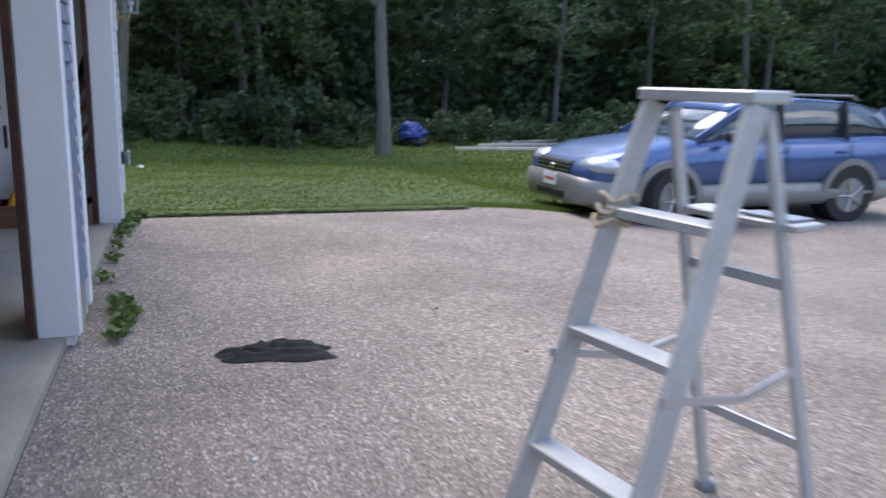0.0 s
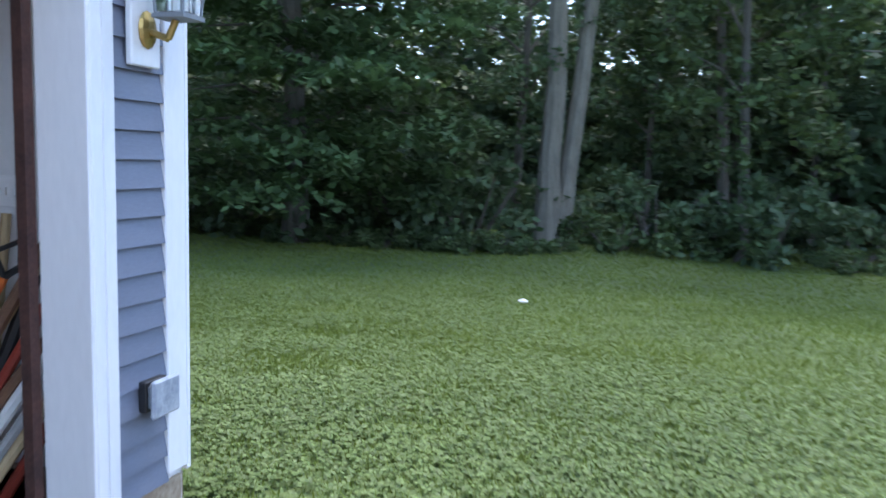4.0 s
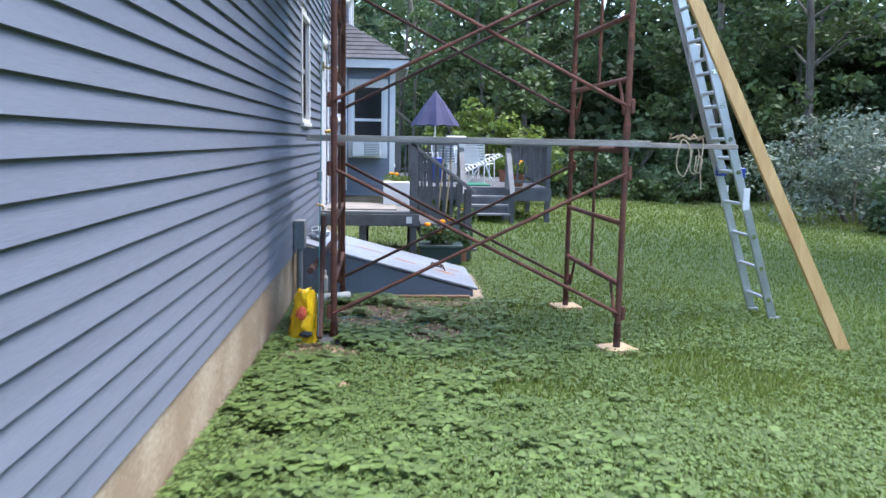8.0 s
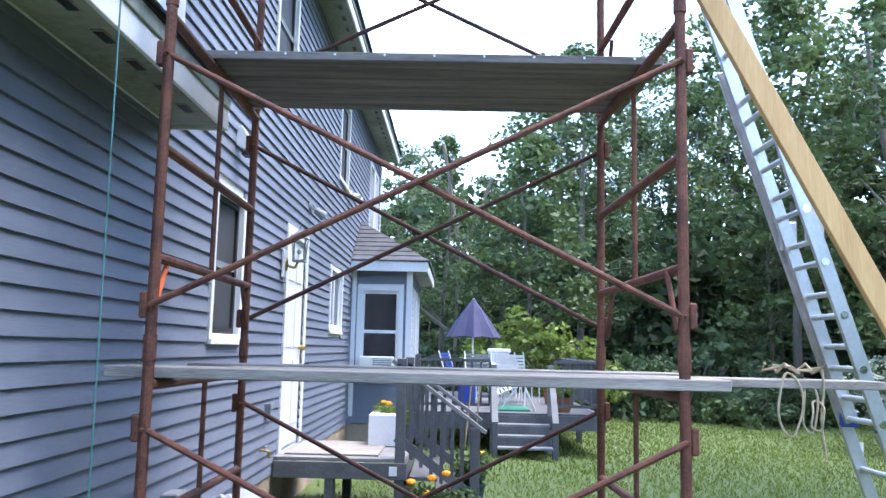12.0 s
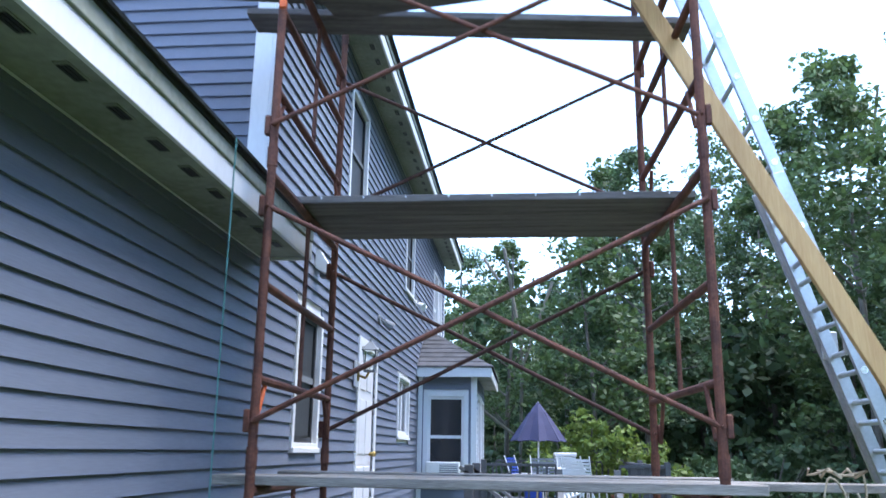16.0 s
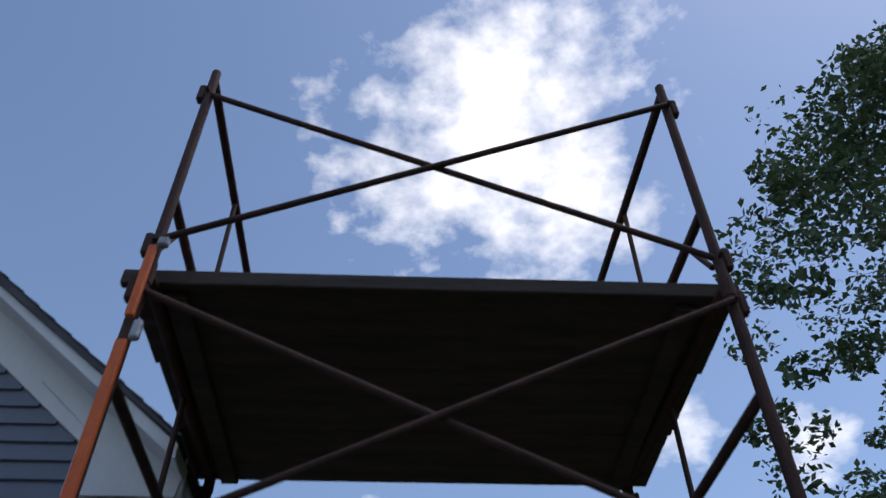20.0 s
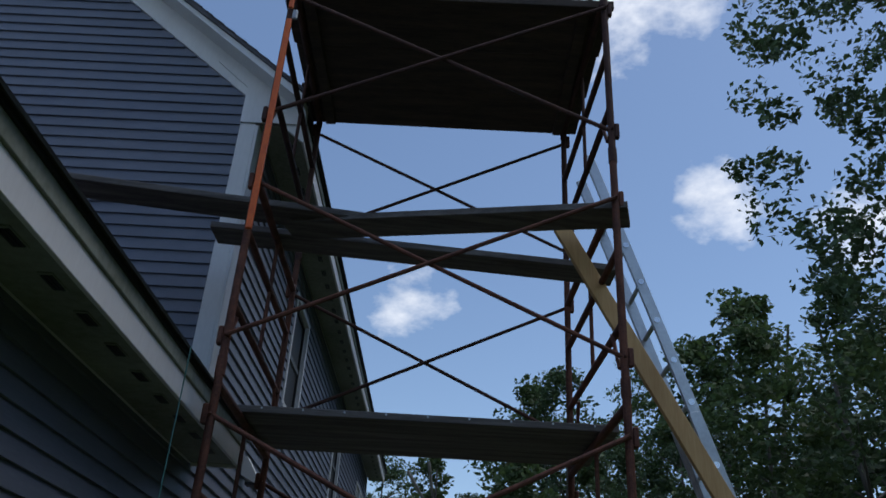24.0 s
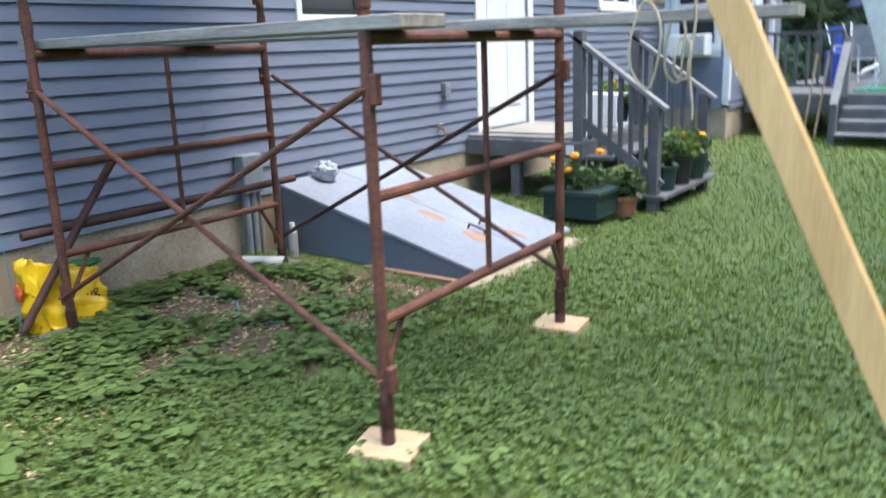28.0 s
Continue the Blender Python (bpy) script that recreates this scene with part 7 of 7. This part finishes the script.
def layered_tree(name, height, r0, low, spread, boughs, per, leaf, mat, bark, label, seed):
    """A broad tree whose long boughs carry flat, drooping sprays of leaves in layers."""
    rng, g = random.Random(seed), np.random.default_rng(seed)
    t = thing(name, (0, 0, 0), label, "tree")
    bm, pts, ends = trunk_mesh(height * 0.93, r0, (0.0, 0.0), rng, 5)
    for k in range(26):
        h, a = low + 0.9 + (height * 0.7) * k / 26, k * 2.4 + rng.uniform(-.3, .3)
        ln = spread * rng.uniform(0.55, 0.8) * (1 - 0.6 * k / 26)
        mid = Vector((math.cos(a) * ln * 0.5, math.sin(a) * ln * 0.5, h + 0.45))
        rod(bm, (0, 0, h - 0.2), mid, r0 * 0.22, 6, r0 * 0.12, cap=False)
        rod(bm, mid, (math.cos(a) * ln, math.sin(a) * ln, h + 0.3), r0 * 0.12, 6, r0 * 0.04, cap=False)
    part("trunk", bm, bark, t)
    vs = []
    for k in range(boughs):
        q = (k + rng.random()) / boughs
        h = low + (height - low) * q
        reach = spread * (0.80 + 0.28 * math.sin(math.pi * min(1, q * 1.6))) * (1 - q ** 3) ** 0.6
        a = k * 2.39996 + rng.uniform(-.25, .25)
        for r in (1.0, 0.82, 0.6, 0.36):
            b = a + rng.uniform(-.30, .30)
            d = reach * r * rng.uniform(0.85, 1.05)
            c = np.array((d * math.cos(b), d * math.sin(b), h + 0.55 * (1 - r) - 0.25 * r + rng.uniform(-.2, .2)))
            s = rng.uniform(0.7, 1.25)
            rr, tt = s * g.random(per) ** 0.5, g.random(per) * 6.283
            p = c + np.c_[rr * np.cos(tt), rr * np.sin(tt), -0.30 * rr ** 2 + 0.07 * g.normal(size=per)]
            w = g.random(per) * 6.283
            along = np.c_[np.cos(w), np.sin(w), -0.45 + 0.35 * g.normal(size=per)]
            across = np.c_[-np.sin(w), np.cos(w), 0.35 * g.normal(size=per)]
            z = (leaf * (0.6 + 0.7 * g.random(per)))[:, None]
            vs.append(np.stack([p - along * z * 0.5, p + across * z * 0.36, p + along * z * 0.5, p - across * z * 0.36], 1).reshape(-1, 3))
    ob = new("crown", leaf_mesh("crown", vs, mat))
    ob.parent = t
    ORIGIN[ob] = Vector((0, 0, 0))
    return t


maple = layered_tree("maple_tree", 16.0, 0.30, 1.1, 4.3, 100, 140, 0.22, "leaf_maple", "bark", "broad dark green maple with layered low boughs on the lawn edge", 21)
place_first(maple, 14.85, 8.15, 0.4)
twin = tree_kind("twin_trunk_tree", 20.0, 0.30, 8.0, 4.6, 80, 70, 0.30, "leaf_dark", "bark_pale", "tall tree with twin pale trunks at the woodland edge", 22, fork=True)
place_first(twin, 17.2, 2.5)
lone = tree_kind("straight_trunk_tree", 20.0, 0.30, 7.0, 4.4, 80, 70, 0.30, "leaf_dark", "bark_pale", "tall tree with a straight pale trunk at the woodland edge", 23)
place_first(lone, 15.4, -5.3, 0.0, 0.7)
kinds = [tree_kind("woodland_tree", h, r, lo, sp, 75, 78, 0.25, m, "bark", lab, 40 + i) for i, (h, r, lo, sp, m, lab) in enumerate((
    (17, 0.20, 3.5, 3.4, "leaf_dark", "tall dark green tree in the woods"), (20, 0.24, 5.0, 3.8, "leaf_dark", "tall dark green woodland tree with a high crown"),
    (15, 0.17, 2.5, 3.2, "leaf", "mid-green leafy tree in the woods"), (22, 0.26, 6.0, 4.2, "leaf", "very tall mid-green woodland tree"), (13, 0.14, 1.5, 3.0, "leaf_dark", "bushy dark tree in the woods")))]
rng = random.Random(77)
spots = []
for i in range(128):
    band = rng.random()
    if band < 0.52:      # east side
        x, y = rng.uniform(18.5, 33), rng.uniform(-34, 30)
        if x < 20.5 and -10 < y < -4:
            x += 4
    elif band < 0.90:    # far end
        x, y = rng.uniform(-4, 26), rng.uniform(25.5, 42)
        if x > 14:
            y -= 3.0
    else:                # behind and beyond the house
        x, y = rng.choice(((rng.uniform(-40, -16), rng.uniform(-30, 40)), (rng.uniform(-16, 20), rng.uniform(-45, -30))))
    if any((x - a) ** 2 + (y - b) ** 2 < 2.6 for a, b in spots):
        continue
    spots.append((x, y))
for i, (x, y) in enumerate(spots):
    kind = kinds[i % 5]
    size = rng.uniform(0.8, 1.15)
    bearing = math.degrees(math.atan2(x - 1.7, y - 1.7))
    if y > 14 and bearing < 50:      # the tree line falls away towards the far end of the house
        reach = math.hypot(x - 1.7, y - 1.7)
        slope = float(np.interp(bearing, (-10, -3, 2, 10, 18, 50), (0.24, 0.26, 0.34, 0.41, 0.50, 0.52)))
        size = (1.2 + reach * slope * rng.uniform(0.86, 1.02)) / (17, 20, 15, 22, 13)[i % 5]
    (place_first if i < 5 else plant)(kind, x, y, rng.uniform(0, 6), size)
oak = tree_kind("oak_tree", 20.0, 0.13, 7.6, 5.6, 420, 95, 0.16, "leaf_dark", "bark", "tall oak with a high spreading crown over the lawn", 24, clump=(0.06, 0.14))
place_first(oak, 12.4, 12.6)
bm = bmesh.new()
ring = []
for i in range(241):
    a = 2 * math.pi * i / 240
    r = 74 + 5 * noise.noise((math.cos(a) * 6, math.sin(a) * 6, 0.0))
    top = 9.5 + 3.0 * noise.noise((math.cos(a) * 9, math.sin(a) * 9, 3.0)) + 1.6 * noise.noise((math.cos(a) * 40, math.sin(a) * 40, 5.0))
    ring.append([bm.verts.new((4 + r * math.cos(a), 4 + r * math.sin(a), z)) for z in (-3.0, top * 0.5, top)])
for p, q in zip(ring, ring[1:]):
    for k in range(2):
        bm.faces.new((p[k], q[k], q[k + 1], p[k + 1]))
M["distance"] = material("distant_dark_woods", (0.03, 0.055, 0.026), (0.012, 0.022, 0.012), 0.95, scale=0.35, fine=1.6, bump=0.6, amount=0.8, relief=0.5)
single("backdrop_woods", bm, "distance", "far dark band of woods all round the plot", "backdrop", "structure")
wr, wrng = random.Random(91), np.random.default_rng(91)
vs = []
for i in range(3100):
    side = wr.random()
    if side < 0.62:
        x, y = 23.5 + 13 * wr.random(), wr.uniform(-42, 36)
    elif side < 0.88:
        x, y = wr.uniform(-14, 34), 30 + 13 * wr.random()
    else:
        x, y = wr.uniform(-30, 28), -34 - 10 * wr.random()
    z = -0.5 + (8.0 if side > 0.55 else 10.5 if y > 2 else 8.2) * wr.random() ** 1.35
    s = wr.uniform(0.9, 1.7)
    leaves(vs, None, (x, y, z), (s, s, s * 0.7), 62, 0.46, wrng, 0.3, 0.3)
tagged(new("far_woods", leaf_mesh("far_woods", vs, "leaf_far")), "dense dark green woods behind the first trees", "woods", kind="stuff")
under = shrub_kind("undergrowth_shrub", 1.5, 1.5, 26, 70, 0.17, "leaf_dark", "dark green undergrowth at the woodland edge", 51)
under2 = shrub_kind("undergrowth_shrub", 1.1, 0.8, 22, 60, 0.14, "leaf", "low green undergrowth at the woodland edge", 52)
first = True
for i in range(64):
    if i < 38:
        y = -26 + i * 1.28 + rng.uniform(-.4, .4)
        x = 17.6 + rng.uniform(-.6, 2.5) + (2.5 if -12 < y < -5 else 0)
    else:
        x, y = 0 + (i - 38) * 0.85, 25.0 + rng.uniform(-.8, 1.5) - (1.5 if i > 54 else 0)
    k = under if i % 2 == 0 else under2
    if i < 2:
        place_first(k, x, y, rng.uniform(0, 6))
    else:
        plant(k, x, y, rng.uniform(0, 6), rng.uniform(0.7, 1.5))
silver = shrub_kind("silvery_shrub", 2.3, 3.0, 60, 110, 0.13, "leaf_grey", "rounded silvery green shrub on the lawn edge", 61)
place_first(silver, 12.4, 18.8)
plant(silver, 15.2, 20.5, 1.0, 1.1)
for k, (x, y, size) in enumerate(((13.0, 13.7, 1.25), (14.3, 15.4, 1.6), (13.3, 15.6, 1.3), (15.9, 13.6, 1.7), (16.4, 10.6, 1.5), (16.8, 8.4, 1.7), (16.9, 6.2, 1.5), (16.6, 4.3, 1.4))):
    plant(under, x, y, k * 1.3, size)
for k in range(16):
    plant(under2, 15.0 + rng.uniform(-.35, .5) + (0.9 if k > 10 else 0), 2.0 + 0.62 * k + rng.uniform(-.2, .2), k * 2.1, rng.uniform(0.4, 0.75))
lime = shrub_kind("yellow_green_shrub", 1.1, 2.4, 34, 80, 0.14, "leaf_lime", "upright yellow-green shrub behind the deck", 62)
place_first(lime, 4.3, 21.0)
plant(lime, 3.2, 22.5, 2.0, 1.15)
lt = tree_kind("young_tree", 7.5, 0.08, 0.8, 1.9, 50, 70, 0.2, "leaf", "bark", "young bright green tree behind the deck", 63)
place_first(lt, 3.6, 24.0)
dead = thing("dead_tree", (1.6, 25.0, 0.3), "bare pale dead branches behind the deck", "tree")
for pts in (((1.6, 25, 0.3), (1.7, 25, 4.5), (1.2, 25, 7.5)), ((1.7, 25, 4.0), (2.6, 25, 6.5)), ((1.4, 25, 6.0), (0.6, 25, 7.2)), ((1.6, 25, 2.0), (0.3, 25, 3.0))):
    bm = bmesh.new()
    tube(bm, pts, 0.05)
    part("branch", bm, "bark_pale", dead)


# ---- grass and clover ----
def scatter(name, n, region, mat, label, maker, seed):
    nrng = np.random.default_rng(seed)
    pts = []
    while len(pts) < n:
        x, y = region(nrng)
        if x < 0.03:
            continue
        pts.append((x, y))
    p = np.array(pts)
    z = np.array([ground_z(a, max(b, -3.0)) - yard_drop(a, b) for a, b in pts])
    v, k = maker(p, z, nrng)
    me = bpy.data.meshes.new(name)
    m = len(v) // k
    me.vertices.add(len(v))
    me.vertices.foreach_set("co", v.ravel())
    me.loops.add(len(v))
    me.loops.foreach_set("vertex_index", np.arange(len(v), dtype=np.int32))
    me.polygons.add(m)
    me.polygons.foreach_set("loop_start", np.arange(0, k * m, k, dtype=np.int32))
    me.update()
    me.materials.append(M[mat])
    return tagged(new(name, me), label, "grass", kind="stuff")


def blades(p, z, g):
    n = len(p)
    a, h, w = g.random(n) * 6.283, 0.03 + 0.045 * g.random(n), 0.0045 + 0.003 * g.random(n)
    far = np.clip(np.hypot(p[:, 0] - 2, p[:, 1] - 4) / 6, 1, 3.2)
    w = w * far
    lean = g.normal(size=(n, 2)) * 0.022
    base = np.c_[p, z - 0.004]
    s = np.c_[np.cos(a) * w, np.sin(a) * w, np.zeros(n)]
    tip = base + np.c_[lean, h]
    return np.stack([base - s, base + s, tip], 1).reshape(-1, 3), 3


def clover(p, z, g):
    n = len(p)
    out = []
    h = 0.012 + 0.035 * g.random(n)
    size = 0.012 + 0.016 * g.random(n)
    t0 = g.random(n) * 6.283
    c = np.c_[p, z + h]
    for k in range(3):
        a = t0 + k * 2.094
        d = np.c_[np.cos(a), np.sin(a), g.normal(size=n) * 0.25]
        b = np.c_[-np.sin(a), np.cos(a), g.normal(size=n) * 0.2]
        s = size[:, None]
        out.append(np.stack([c, c + d * s * 0.55 + b * s * 0.45, c + d * s * 1.05, c + d * s * 0.55 - b * s * 0.45], 1))
    return np.concatenate(out).reshape(-1, 3), 4


def thin(x, y, g):
    """Bare or trodden spots: soil by the wall, pads under the scaffold legs, the bulkhead."""
    if x < 1.8 and 7.1 < y < 8.55:
        return True
    if any(abs(x - px) < 0.13 and abs(y - py) < 0.12 for px in SX for py in SY):
        return True
    soil = x / (0.34 + 1.15 * sstep(4.3, 5.6, y) * (1 - sstep(6.9, 7.3, y)))
    return soil < 1.0 + 0.9 * noise.noise((x * 2.2, y * 2.2, 1.0)) + 0.3 * noise.noise((x * 7, y * 7, 4.0)) and g.random() < 0.88


def near_region(g):
    while True:
        a, r = g.uniform(-1.9, 1.75), 24 * g.random() ** 1.3
        x, y = g.uniform(0.2, 4.5) + r * math.cos(a), g.uniform(-1.0, 8.0) + r * math.sin(a)
        if x < 0.05:
            x = 0.05 + abs(x) * 0.3
        if y > -24 and not (y < FRONT_Y and x < drive_edge(y) + 0.03) and not thin(x, y, g):
            return x, y


def clover_region(g):
    while True:
        x, y = 0.05 + abs(g.normal()) * 3.6, 3.6 + 3.6 * g.normal()
        if y < -3.5 or y > 12.4 or (y < FRONT_Y and x < drive_edge(y) + 0.03):
            continue
        if noise.noise((x * 0.8, y * 0.8, 7.0)) + 0.5 * noise.noise((x * 2.3, y * 2.3, 2.0)) + (0.35 if x < 1.3 else 0.0) > -0.1 + 0.35 * g.normal() and not thin(x, y, g):
            return x, y


scatter("lawn_grass", 320000, near_region, "grass", "mown green grass blades of the lawn", blades, 5)
scatter("clover_patches", 95000, clover_region, "clover", "clover and low weeds growing through the lawn", clover, 6)


def weed_region(g):
    """Patches of broad-leaved weeds on the soil by the wall and the bulkhead."""
    while True:
        x, y = 0.08 + abs(g.normal()) * 0.9, g.uniform(2.2, 7.05)
        if noise.noise((x * 1.9, y * 1.9, 11.0)) + 0.4 * noise.noise((x * 5, y * 5, 3.0)) > 0.02 + 0.12 * max(0.0, x - 1.2):
            return x, y


def broad_leaves(p, z, g):
    n = len(p)
    out = []
    c = np.c_[p, z + 0.02 + 0.06 * g.random(n)]
    t0, size = g.random(n) * 6.283, 0.025 + 0.035 * g.random(n)
    for k in range(3):
        a = t0 + k * 2.094 + g.normal(size=n) * 0.3
        s = (size * (0.7 + 0.5 * g.random(n)))[:, None]
        d = np.c_[np.cos(a), np.sin(a), 0.1 - 0.35 * g.random(n)]
        b = np.c_[-np.sin(a), np.cos(a), g.normal(size=n) * 0.15]
        out.append(np.stack([c, c + d * s * 0.45 + b * s * 0.42, c + d * s * 0.85 + b * s * 0.3, c + d * s * 1.15, c + d * s * 0.85 - b * s * 0.3, c + d * s * 0.45 - b * s * 0.42], 1))
    return np.concatenate(out).reshape(-1, 3), 6


def litter(p, z, g):
    n = len(p)
    a, s = g.random(n) * 6.283, (0.008 + 0.016 * g.random(n))[:, None]
    c = np.c_[p, z + 0.012 + 0.004 * g.random(n)]
    d, b = np.c_[np.cos(a), np.sin(a), g.normal(size=n) * 0.15], np.c_[-np.sin(a), np.cos(a), g.normal(size=n) * 0.15]
    return np.stack([c - d * s, c + b * s * 0.45, c + d * s, c - b * s * 0.45], 1).reshape(-1, 3), 4


def litter_region(g):
    return 0.05 + 1.7 * g.random() ** 1.3, g.uniform(4.4, 7.0)


scatter("broad_leaved_weeds", 3600, weed_region, "clover", "dark green broad-leaved weeds on the soil by the wall", broad_leaves, 14)
scatter("dry_litter", 3500, litter_region, "cardboard", "dry tan leaf litter on the bare soil", litter, 15)


def edge_region(g):
    if g.random() < 0.5:
        return 0.04 + abs(g.normal()) * 0.10, g.uniform(-2.6, 1.0)
    return 0.04 + abs(g.normal()) * 0.09, g.uniform(1.0, 7.0)
scatter("edge_weeds", 5000, edge_region, "clover", "low weeds along the foundation and driveway edge", lambda p, z, g: clover(p, z + 0.005, g), 9)
def drive_verge(g):
    y = g.uniform(-7.0, 0.9)
    return drive_edge(y) + 0.05 + g.normal() * 0.045, y


scatter("verge_grass", 15000, drive_verge, "grass", "longer grass blades along the driveway edge", blades, 10)
nrng = np.random.default_rng(12)
vs = []
for x, y in ((-0.35, -0.10), (-0.15, -0.08), (-0.6, -0.07), (-0.75, -0.06), (-3.3, -0.09), (-3.45, -0.12), (-3.6, -0.10), (-3.75, -0.08), (-3.2, -0.05), (0.05, -0.15), (-1.0, -0.04), (-1.4, -0.04), (-1.9, -0.04), (-2.5, -0.04)):
    leaves(vs, None, (x, y + FRONT_Y - (0.12 if x < -3 else 0.0), DRIVE + 0.05), (0.14 if abs(x + 3.45) < 0.4 else 0.08, 0.07, 0.05), 90 if x < -3 or x > -0.8 else 30, 0.05, nrng, 0.1, 0.4)
tagged(new("driveway_weeds", leaf_mesh("driveway_weeds", vs, "clover")), "green weeds growing along the edge of the garage slab", "weeds", kind="stuff")
